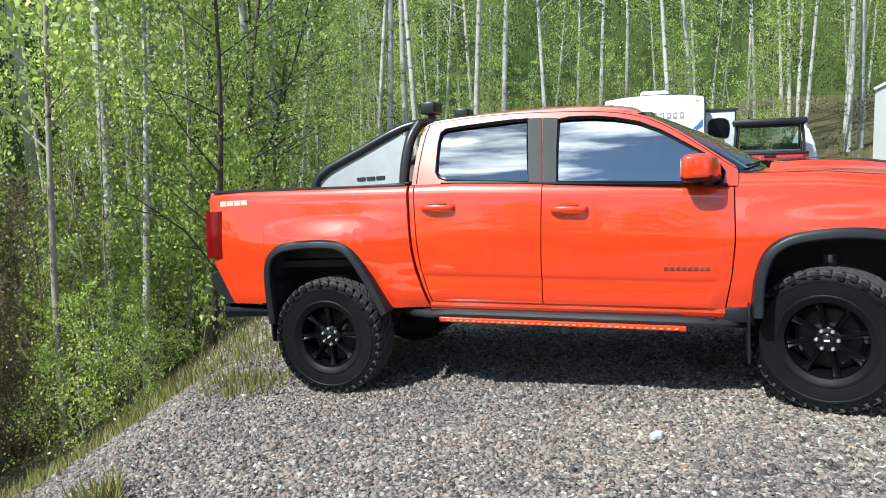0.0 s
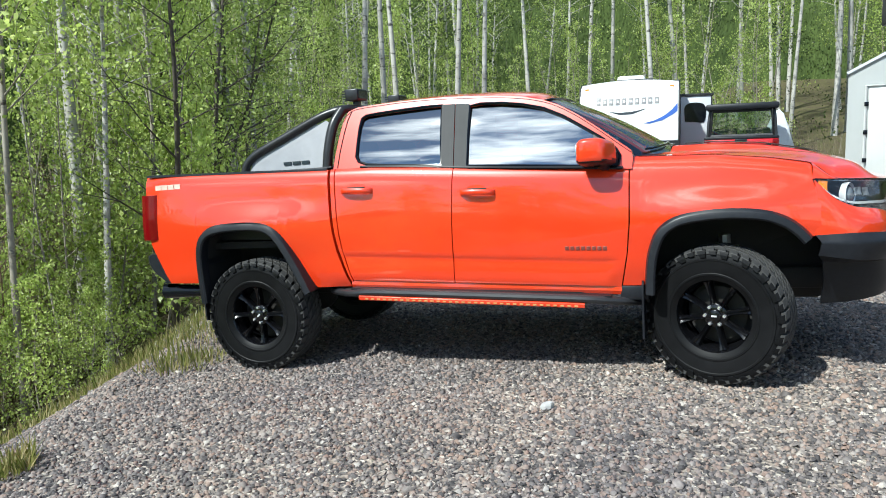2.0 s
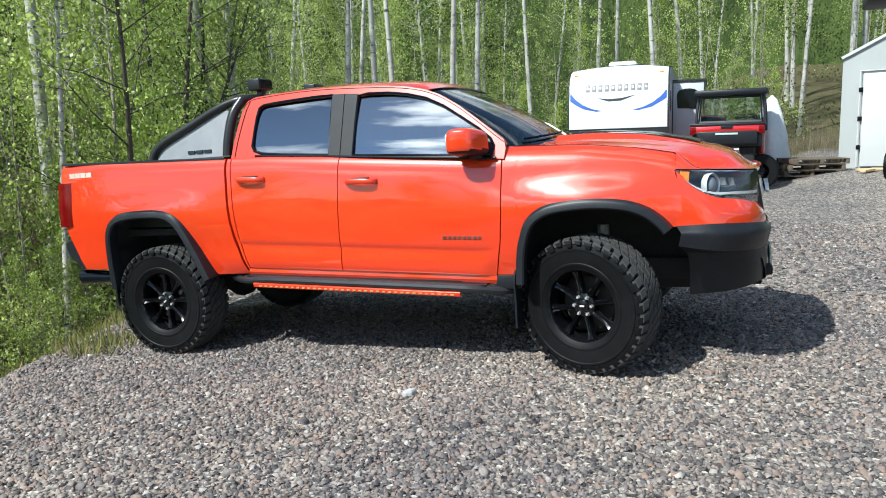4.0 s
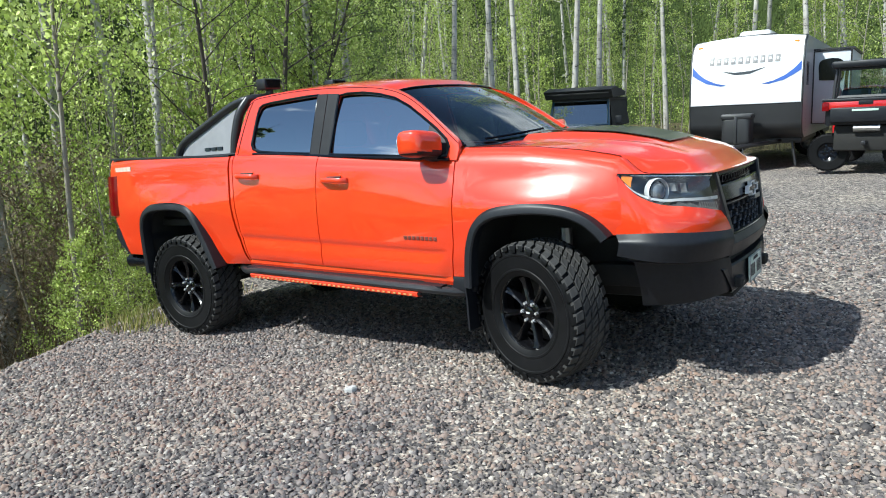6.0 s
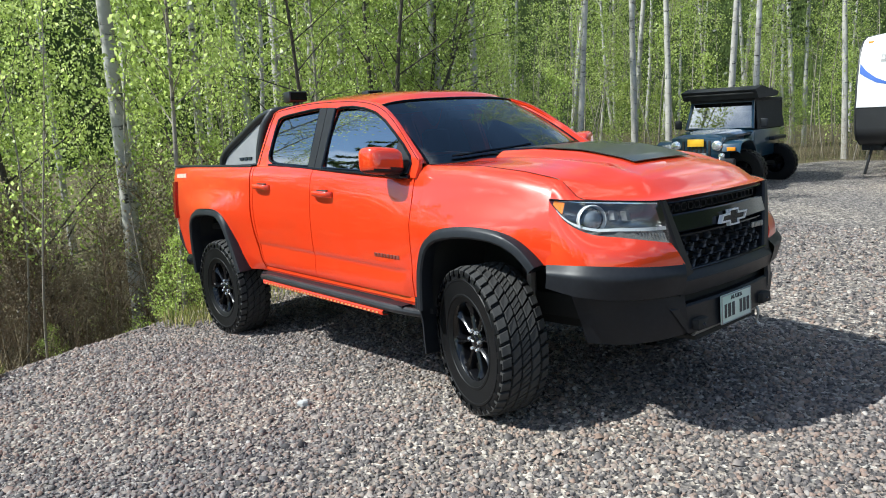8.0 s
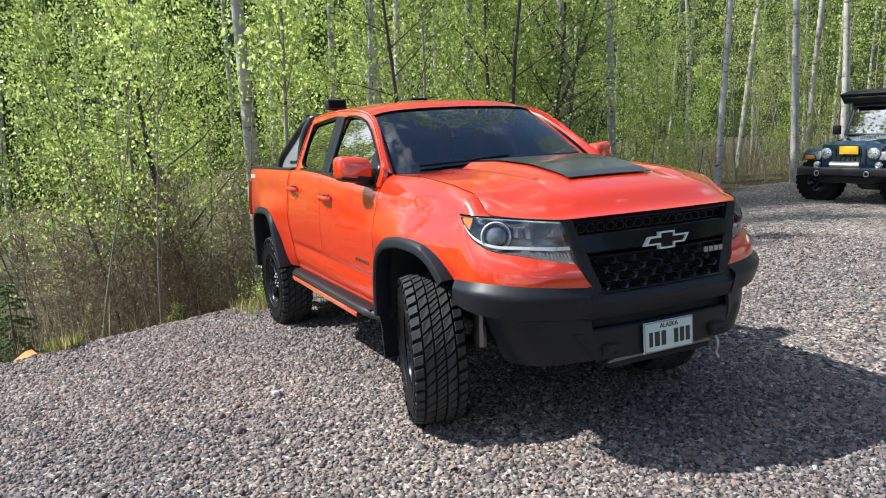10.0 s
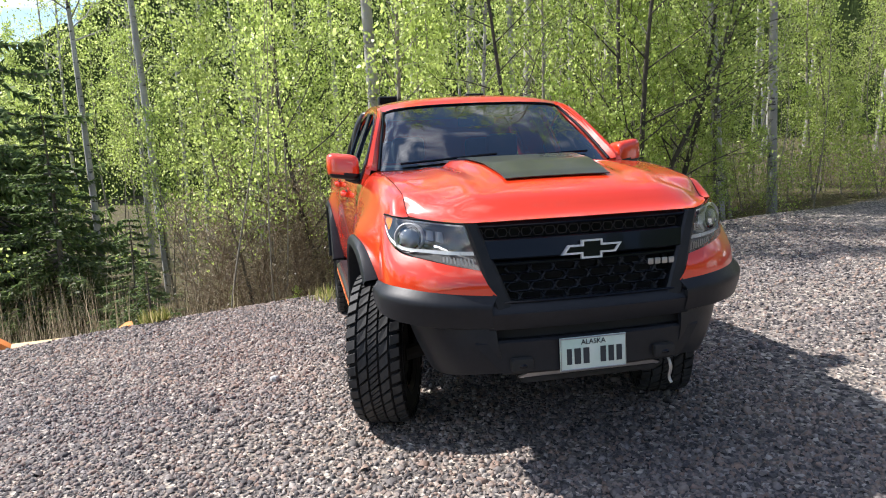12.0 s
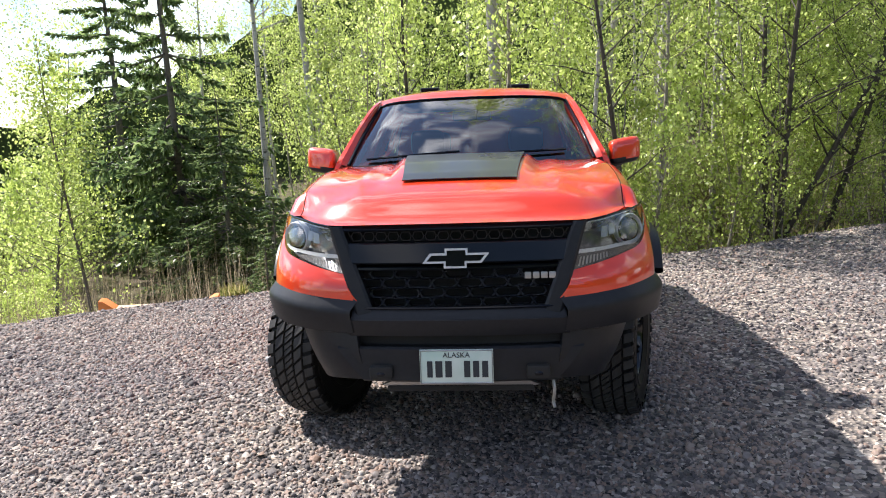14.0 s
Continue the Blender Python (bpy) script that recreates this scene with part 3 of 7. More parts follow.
for s in (-1, 1):
    low_bed = lambda x: arch_z(ARCH_R, x, 0.66 if x < -3.4 else 0.615)
    bed = part("bed_side", panel(columns(-4.13, -2.55, 26, ARCH_R), low_bed, lambda x: interp(TOP_DOOR, x), lambda z: interp([(0.6, -3.97), (0.69, -4.0), (0.80, -4.05), (0.95, -4.12), (1.0, -4.13), (1.49, -4.135)], z), off(CAB_GAP, -0.014), s, 10.0), RED, truck)
    part("cab_corner", panel(columns(-2.50, -2.46, 4), lambda x: 0.655, lambda x: interp(TOP_DOOR, x), off(CAB_GAP, 0.006), off(DOOR_R0, -0.004), s, 1.0), RED, truck)
    d1 = part("rear_door", panel(columns(-2.47, -1.64, 20), lambda x: interp(SILL, x), lambda x: interp(TOP_DOOR, x), off(DOOR_R0, 0.004), off(B_SEAM, -0.0035), s, rows_at=door_rows), RED, truck)
    d2 = part("front_door", panel(columns(-1.64, -0.49, 24), lambda x: interp(SILL, x), lambda x: interp(TOP_DOOR, x) if x < -0.53 else 1.318, off(B_SEAM, 0.0035), off(A_SEAM, -0.004), s, rows_at=door_rows), RED, truck)
    part("fender", panel(columns(-0.48, 0.545, 24, ARCH_F), lambda x: arch_z(ARCH_F, x, 0.60 if x < 0.3 else 0.872), lambda x: interp(SEAM_Z, x), off(A_SEAM, 0.004), lambda z: interp([(0.86, 0.53), (0.93, 0.552), (1.08, 0.552), (1.16, 0.52)], z), s, 25.0), RED, truck)
    # sill under the doors, and a bright lower hem
    rk = bmesh.new()
    sheet(rk, [[(x, s * w, z + interp(SILL, x)) for w, z in ((0.80, -0.004), (0.868, -0.004), (0.872, -0.03), (0.86, -0.055), (0.78, -0.07))] for x in np.linspace(-2.42, -0.56, 16)])
    part("rocker_panel", rk, RED, truck)
    part("sill_cladding", box((-0.57, s * 0.76, 0.505), (-0.40, s * 0.872, 0.60), 0.015), BLACK_PLASTIC, truck, "black plastic cladding")
    # wheel arch flares
    for arch, name, wide in ((ARCH_F, "front_flare", 0.984), (ARCH_R, "rear_flare", 0.978)):
        pts = curve_pts(arch, 40)
        rows = []
        for i, (x, z) in enumerate(pts):
            a, b = pts[max(0, i - 1)], pts[min(len(pts) - 1, i + 1)]
            d = Vector((b[0] - a[0], b[1] - a[1])).normalized()
            n = Vector((-d.y, d.x))
            w0 = side_w(x, max(z, 0.62))
            ww = wide - (0.10 * max(0, x) ** 2)
            rows.append([(x + n.x * o, s * w, z + n.y * o) for o, w in ((0.004, w0 - 0.012), (0.006, w0 + 0.008), (-0.006, ww - 0.006), (-0.016, ww), (-0.046, ww + 0.004), (-0.056, ww - 0.004), (-0.058, ww - 0.03), (-0.050, ww - 0.09))])
        bm = bmesh.new()
        sheet(bm, rows)
        part(name, bm, BLACK_PLASTIC, truck, "black textured plastic wheel arch flare")
        # liner of the wheel well
        bm = bmesh.new()
        rows = []
        cx = 0.02 if arch is ARCH_F else AXLE_R
        for x, z in pts:
            x2, z2 = cx + (x - cx) * 0.94, 0.42 + (z - 0.42) * 0.94
            rows.append([(x2, s * w, z2) for w in (0.90, 0.75, 0.60, 0.45)])
        sheet(bm, rows)
        bm.faces.new([bm.verts.new((r[-1][0], s * 0.45, r[-1][2])) for r in rows])
        part("wheel_well_liner", bm, UNDER, truck, "black wheel well liner")
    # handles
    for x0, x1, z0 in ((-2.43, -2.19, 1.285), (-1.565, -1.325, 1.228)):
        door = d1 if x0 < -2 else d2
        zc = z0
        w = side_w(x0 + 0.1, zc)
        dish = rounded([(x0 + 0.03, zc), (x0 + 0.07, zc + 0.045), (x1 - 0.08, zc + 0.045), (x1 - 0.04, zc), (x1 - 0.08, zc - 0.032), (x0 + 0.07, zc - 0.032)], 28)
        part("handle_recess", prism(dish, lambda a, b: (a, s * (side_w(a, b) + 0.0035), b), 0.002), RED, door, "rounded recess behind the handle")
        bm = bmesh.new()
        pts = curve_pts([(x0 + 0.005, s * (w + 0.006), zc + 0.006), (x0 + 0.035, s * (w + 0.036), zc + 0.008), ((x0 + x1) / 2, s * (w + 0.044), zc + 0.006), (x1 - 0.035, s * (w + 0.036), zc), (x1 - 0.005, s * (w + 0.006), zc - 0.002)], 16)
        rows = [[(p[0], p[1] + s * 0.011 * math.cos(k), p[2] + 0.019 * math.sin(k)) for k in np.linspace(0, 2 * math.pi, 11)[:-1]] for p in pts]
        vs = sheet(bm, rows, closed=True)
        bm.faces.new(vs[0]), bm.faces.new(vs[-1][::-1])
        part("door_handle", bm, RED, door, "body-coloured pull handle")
        # dark tube put where only shade falls behind the handle
        part("handle_gap", tube([(x0 + 0.05, s * (w + 0.004), zc + 0.024), (x1 - 0.06, s * (w + 0.004), zc + 0.022)], 0.007, 6), UNDER, door, "dark tube standing for the shade behind the handle")
    # model badge: a row of small raised bars on the front door
    for i in range(8):
        x = -0.895 + i * 0.0335
        w = side_w(x + 0.012, 0.845)
        bm = box((x, s * (w - 0.002), 0.834 - i * 0.0008), (x + 0.026, s * (w + 0.004), 0.858 - i * 0.0008), 0.002)
        for q in (0.841, 0.851):
            box_into(bm, (x + 0.006, s * (w + 0.004), q - 0.0025 - i * 0.0008), (x + 0.022, s * (w + 0.006), q + 0.0025 - i * 0.0008))
        part("badge_bar", bm, BADGE, d2, "small dark chrome badge bar")
    # fuel-free side: a pale bar on the bed side near the rear top
    for i in range(4):
        x = -4.03 + i * 0.062
        w = side_w(x + 0.025, 1.40)
        part("decal_bar", box((x, s * (w - 0.004), 1.385), (x + 0.054, s * (w + 0.004), 1.422), 0.0), DECAL, bed, "pale silver decal bar")

# ---- greenhouse ----
FRAME = [(-2.515, 1.445), (-2.508, 1.55), (-2.49, 1.68), (-2.465, 1.79), (-2.435, 1.845), (-2.37, 1.868), (-2.2, 1.878), (-2.02, 1.883), (-1.8, 1.880), (-1.58, 1.868), (-1.35, 1.850), (-1.17, 1.826), (-1.04, 1.795), (-0.93, 1.752), (-0.80, 1.675), (-0.67, 1.58), (-0.55, 1.487), (-0.475, 1.43), (-0.462, 1.38), (-0.47, 1.316), (-0.8, 1.342), (-1.2, 1.367), (-1.52, 1.391), (-1.7, 1.405), (-2.2, 1.438)]
WIN_R = [(-2.342, 1.52), (-2.34, 1.62), (-2.335, 1.72), (-2.322, 1.785), (-2.29, 1.803), (-2.2, 1.810), (-2.0, 1.818), (-1.85, 1.822), (-1.722, 1.822), (-1.718, 1.70), (-1.712, 1.55), (-1.705, 1.42), (-1.9, 1.432), (-2.1, 1.447), (-2.25, 1.462), (-2.32, 1.485)]
WIN_F = [(-1.524, 1.405), (-1.526, 1.6), (-1.522, 1.80), (-1.45, 1.806), (-1.3, 1.796), (-1.16, 1.773), (-1.02, 1.735), (-0.89, 1.672), (-0.77, 1.595), (-0.65, 1.515), (-0.562, 1.444), (-0.538, 1.40), (-0.548, 1.345), (-0.60, 1.338), (-0.9, 1.360), (-1.2, 1.382)]


def gh(z):
    return 0.838 - 0.40 * (z - 1.38)


def bowed_pane(win, s):
    """Door glass, cut into strips and bowed outwards from sill to roof, as real side glass is."""
    bm = prism(win, lambda x, z: (x, 0.0, z), 0.0)
    zs, xs = [p[1] for p in win], [p[0] for p in win]
    lo, hi = min(zs), max(zs)
    for axis, a, b, n in ((2, lo, hi, 12), (0, min(xs), max(xs), 8)):
        for k in range(1, n):
            co, no = [0, 0, 0], [0, 0, 0]
            co[axis], no[axis] = a + (b - a) * k / n, 1.0
            bmesh.ops.bisect_plane(bm, geom=bm.verts[:] + bm.edges[:] + bm.faces[:], plane_co=co, plane_no=no)
    for v in bm.verts:
        q = (v.co.z - lo) / (hi - lo) * 2 - 1
        v.co.y = s * (gh(v.co.z) - 0.020 + 0.014 * (1 - q * q))
    return bm


for s in (-1, 1):
    on_side = lambda d: (lambda x, z: (x, s * (gh(z) + d), z))
    part("cab_frame", prism(FRAME, on_side(0.0), -0.03, (WIN_R, WIN_F)), RED, truck, angle=20)
    for win, mat, lab in ((WIN_R, GLASS_REAR, "dark privacy glass"), (WIN_F, GLASS_SIDE, "tinted door glass")):
        g = part("side_window", bowed_pane(win, s), mat, truck, lab, angle=80)
        g.visible_shadow = False
        part("window_trim", tube([on_side(0.001)(*p) for p in win], 0.010, 6, closed=True), GLOSS_BLACK, truck, "black window surround")
    # black trim of the pillar between the doors
    pil = [(-1.708, 1.409), (-1.716, 1.6), (-1.720, 1.826), (-1.524, 1.812), (-1.526, 1.6), (-1.522, 1.394)]
    part("pillar_trim", prism(pil[:3] + [(-1.628, 1.822), (-1.618, 1.402)], on_side(0.010), -0.012), PILLAR_BLACK, truck, "black pillar cover")
    part("pillar_trim", prism([(-1.612, 1.402), (-1.622, 1.822)] + pil[3:], on_side(0.010), -0.012), PILLAR_BLACK, truck, "black pillar cover")
    sail = [(-0.545, 1.425), (-0.538, 1.395), (-0.548, 1.345), (-0.60, 1.338), (-0.735, 1.348), (-0.70, 1.545), (-0.64, 1.508), (-0.585, 1.463)]
    part("mirror_sail", prism(sail, on_side(0.006), -0.02), BLACK_PLASTIC, truck, "black mirror mounting triangle")
    # belt seal
    part("belt_seal", tube([(x, s * (gh(z) + 0.008), z + 0.002) for x, z in ((-2.3, 1.447), (-2.0, 1.428), (-1.7, 1.405), (-1.52, 1.391), (-1.2, 1.368), (-0.8, 1.343), (-0.52, 1.322))], 0.011, 6), GLOSS_BLACK, truck, "black belt seal")
    # seam between door frames and roof
    part("roof_seam", tube([(x, s * (gh(z) - 0.0015), z) for x, z in curve_pts([(x, z - 0.014) for x, z in FRAME[3:18]], 50)], 0.0035, 5), GLOSS_BLACK, truck, "dark seal line")
    part("door_seam", tube([(x, s * (gh(z) + 0.001), z) for x, z in ((-2.482, 1.45), (-2.474, 1.56), (-2.456, 1.68), (-2.435, 1.78), (-2.41, 1.84))], 0.0035, 5), GLOSS_BLACK, truck, "dark seal line")

WS_TOP = [(0.0, -0.965, 1.812), (0.3, -0.975, 1.809), (0.5, -1.00, 1.800), (0.58, -1.03, 1.790), (0.632, -1.07, 1.776)]
WS_BOT = [(0.0, -0.225, 1.395), (0.3, -0.255, 1.393), (0.55, -0.34, 1.390), (0.70, -0.425, 1.388), (0.752, -0.475, 1.388)]


def ws_point(u, v):
    """Windshield: u from -1 to 1 across, v from the cowl to the roof."""
    a = abs(u)
    yb, yt = a * 0.752, a * 0.632
    xb, zb = interp(WS_BOT, yb)
    xt, zt = interp(WS_TOP, yt)
    bow = math.sin(math.pi * v) * 0.028
    y = yb * (1 - v) + yt * v
    return ((xb * (1 - v) + xt * v) + bow * 0.5, math.copysign(y, u), zb * (1 - v) + zt * v + bow * (0.8 - 0.3 * a))


ws = part("windshield", patch(lambda u, v: ws_point(2 * u - 1, v), 24, 14), GLASS_FRONT, truck, "clear windshield")
ws.visible_shadow = False
for s in (-1, 1):
    inner = [ws_point(s * 1.0, v) for v in np.linspace(0, 1, 25)]
    outer3 = [(x, s * gh(z), z) for x, z in curve_pts([(-0.470, 1.385), (-0.475, 1.43), (-0.55, 1.487), (-0.67, 1.58), (-0.80, 1.675), (-0.93, 1.752), (-1.04, 1.795), (-1.17, 1.826)], 24)]
    bm = bmesh.new()
    rows = []
    for p, q in zip(outer3, inner):
        p, q = Vector(p), Vector(q)
        mid = (p + q) / 2 + Vector((0.012, s * 0.006, 0.012))
        rows.append([p - Vector((0, s * 0.02, 0)), p, p.lerp(mid, 0.6), mid, q.lerp(mid, 0.35), q, q - Vector((0.02, 0, 0.015))])
    sheet(bm, rows)
    part("windshield_pillar", bm, RED, truck)
    part("windshield_seal", tube([Vector(p) + Vector((0.004, 0, 0.006)) for p in inner], 0.009, 6), GLOSS_BLACK, truck, "black glass seal")
part("windshield_seal", tube([Vector(ws_point(u, 1.0)) + Vector((0.004, 0, 0.002)) for u in np.linspace(-1, 1, 25)], 0.008, 6), GLOSS_BLACK, truck, "black glass seal")


ROOF_EDGE = [(-2.45, 1.845), (-2.37, 1.868), (-2.2, 1.878), (-2.02, 1.883), (-1.8, 1.880), (-1.58, 1.868), (-1.35, 1.850), (-1.17, 1.826), (-1.07, 1.802), (-0.96, 1.775)]
ROOF_MID = [(-2.45, 1.872), (-2.36, 1.895), (-2.2, 1.912), (-2.0, 1.922), (-1.7, 1.922), (-1.4, 1.908), (-1.2, 1.888), (-1.08, 1.864), (-1.0, 1.836), (-0.962, 1.814)]


def roof_point(u, v):
    """u -1 to 1 across, v from the rear to the windshield."""
    a = abs(u)
    y = a * 0.640
    xt, zt = interp(WS_TOP, min(y, 0.632))
    v = 1 - (1 - v) ** 1.4
    x = -2.44 * (1 - v) + (xt - 0.004) * v
    ze, zc = interp(ROOF_EDGE, x), interp(ROOF_MID, x)
    z = ze + (zc - ze) * (1 - a ** 3)
    k = smooth01(0.93, 1.0, v)
    return (x, math.copysign(y, u), z * (1 - k) + (zt + 0.004) * k)


part("roof", patch(lambda u, v: roof_point(2 * u - 1, v), 28, 26, 0.0), RED, truck)
bm = bmesh.new()
sheet(bm, [[(-2.44 - 0.015 * math.sin(math.pi * k / 6), y * (1 - 0.0 * k), z) for y in np.linspace(-0.64 - 0.19 * k / 6, 0.64 + 0.19 * k / 6, 9)] for k, z in enumerate(np.linspace(1.845, 1.0, 7))])
part("cab_back", bm, RED, truck)
part("back_window", prism(rounded([(-0.56, 1.50), (-0.50, 1.79), (0.50, 1.79), (0.56, 1.50), (0, 1.48)], 40), lambda y, z: (-2.462, y, z), 0.0), GLASS_REAR, truck, "dark rear glass")

# ---- hood ----
NOSE = [(0.0, 0.990, 1.158), (0.2, 0.986, 1.158), (0.4, 0.968, 1.157), (0.54, 0.938, 1.155), (0.62, 0.87, 1.162), (0.70, 0.765, 1.172), (0.745, 0.675, 1.182)]
MID_Z = [(-0.5, 1.385), (-0.22, 1.388), (0.0, 1.388), (0.3, 1.368), (0.55, 1.335), (0.72, 1.298), (0.84, 1.252), (0.92, 1.208), (0.97, 1.172), (1.0, 1.155)]


def seam_w(x):
    return 0.765 - 0.05 * max(0, x) ** 2


def scoop(x, y):
    w = interp([(-0.4, 0.335), (0.0, 0.325), (0.58, 0.275)], x)
    up = interp([(-0.4, 0.045), (0.05, 0.042), (0.35, 0.030), (0.60, 0.006), (0.68, 0.0)], x)
    return up * smooth01(w + 0.085, w + 0.005, abs(y))


def hood_point(u, v, lift=0.0):
    a = abs(u)
    # columns run from the cowl to the nose edge
    yn = a * 0.745
    xn, zn = interp(NOSE, yn)
    yc = a * 0.768
    xc = interp([(0.0, -0.20), (0.3, -0.23), (0.55, -0.31), (0.70, -0.40), (0.768, -0.455)], yc)
    x = xc + (xn - xc) * v
    y = yc + (yn - yc) * v ** 2
    ze = interp([(-0.5, 1.388), (-0.45, 1.386), (0.0, 1.366), (0.3, 1.327), (0.5, 1.288), (0.6, 1.252), (0.675, 1.182), (1.0, 1.15)], x)
    zm = interp(MID_Z, x)
    if a > 0.0:
        f = min(1.0, a)
        z = zm + (ze - zm) * f ** 3.2
    else:
        z = zm
    k = smooth01(0.86, 1.0, v)
    z = z * (1 - k) + zn * k
    z += scoop(x, y) + 0.012 * math.exp(-((a - 0.62) / 0.07) ** 2) * smooth01(1.0, 0.7, v)
    return (x, math.copysign(y, u), z + lift)


US = sorted(set([round(x, 4) for x in np.linspace(-1, 1, 41)] + [s * q for s in (-1, 1) for q in (0.36, 0.38, 0.40, 0.42, 0.44, 0.46, 0.48, 0.52, 0.56, 0.985)]))
VS = [0, 0.02, 0.06, 0.12, 0.2, 0.28, 0.36, 0.44, 0.52, 0.58, 0.64, 0.69, 0.74, 0.78, 0.82, 0.855, 0.885, 0.91, 0.93, 0.95, 0.965, 0.98, 0.992, 1.0]
bm = bmesh.new()
rows = [[hood_point(u, v) for u in US] for v in VS]
rows.append([(p[0] - 0.03, p[1], p[2] - 0.006) for p in rows[-1]])
sheet(bm, rows)
hood = part("hood", bm, RED, truck, angle=60)


def scoop_point(u, v):
    x = -0.17 + 0.80 * v
    w = interp([(-0.4, 0.330), (0.0, 0.320), (0.58, 0.268)], x)
    y = (2 * u - 1) * w
    # nearest point of the hood surface, found along its columns
    a = min(1.0, abs(y) / 0.768)
    for _ in range(3):
        lo, hi = 0.0, 1.0
        for _ in range(18):
            m = (lo + hi) / 2
            if hood_point(a, m)[0] < x:
                lo = m
            else:
                hi = m
        p = hood_point(a, lo)
        a = min(1.0, max(0.0, a + (abs(y) - p[1]) / 0.76))
    return (x, y, p[2] + 0.013)


part("hood_insert", patch(scoop_point, 30, 36, -0.004), SCOOP_BLACK, hood, "satin black hood insert")
for s in (-1, 1):
    part("hood_gap", tube([(x, s * (p + 0.003), z - 0.0005) for x, p, z in [(hood_point(1.0, v)[0], hood_point(1.0, v)[1], hood_point(1.0, v)[2]) for v in np.linspace(0.02, 0.99, 30)]], 0.0015, 5), GLOSS_BLACK, truck, "dark panel gap")
# cowl and wipers
bm = bmesh.new()
sheet(bm, [[(hood_point(u, 0.0)[0] - d * 0.10 - 0.01, hood_point(u, 0)[1] * 0.985, 1.378 + d * 0.01) for u in np.linspace(-1, 1, 21)] for d in (-0.4, 0.3, 1.0)])
part("cowl", bm, BLACK_PLASTIC, truck, "black plastic cowl")
for y0, y1 in ((-0.62, -0.05), (0.02, 0.58)):
    pts = [Vector(ws_point((y0 + (y1 - y0) * k) / 0.745, 0.05 + 0.05 * k)) + Vector((0.012, 0, 0.014)) for k in np.linspace(0, 1, 9)]
    part("wiper", tube(pts, 0.008, 6), GLOSS_BLACK, truck, "black wiper blade")

# ---- nose: lamps, lower red panels, grille, bumper ----
LAMP_TOP = [(0.940, 0.548, 1.150), (0.875, 0.625, 1.158), (0.775, 0.705, 1.168), (0.66, 0.788, 1.178), (0.525, 0.846, 1.190)]
LAMP_BOT = [(0.962, 0.485, 0.945), (0.925, 0.60, 0.970), (0.845, 0.715, 0.998), (0.73, 0.803, 1.022), (0.62, 0.846, 1.082), (0.527, 0.850, 1.184)]
BUMP_TOP = [(0.998, 0.430, 0.835), (0.965, 0.60, 0.850), (0.885, 0.745, 0.866), (0.72, 0.868, 0.880), (0.52, 0.893, 0.876)]
BUMP_MID = [(1.040, 0.0, 0.690), (1.030, 0.25, 0.690), (1.000, 0.45, 0.695), (0.955, 0.62, 0.700), (0.85, 0.79, 0.712), (0.70, 0.895, 0.735), (0.53, 0.918, 0.765)]
LOW_TOP = [(0.990, 0.440, 0.690), (0.940, 0.585, 0.690), (0.855, 0.690, 0.690), (0.72, 0.755, 0.695), (0.57, 0.775, 0.705)]
BUMP_LOW = [(0.985, 0.40, 0.485), (0.945, 0.51, 0.480), (0.87, 0.595, 0.465), (0.74, 0.650, 0.448), (0.57, 0.665, 0.435)]


def fascia_x(y, z):
    return 1.0 + (1.0 - z) * 0.10 - 0.15 * y * y


def mir(p, s):
    return (p[0], s * p[1], p[2])


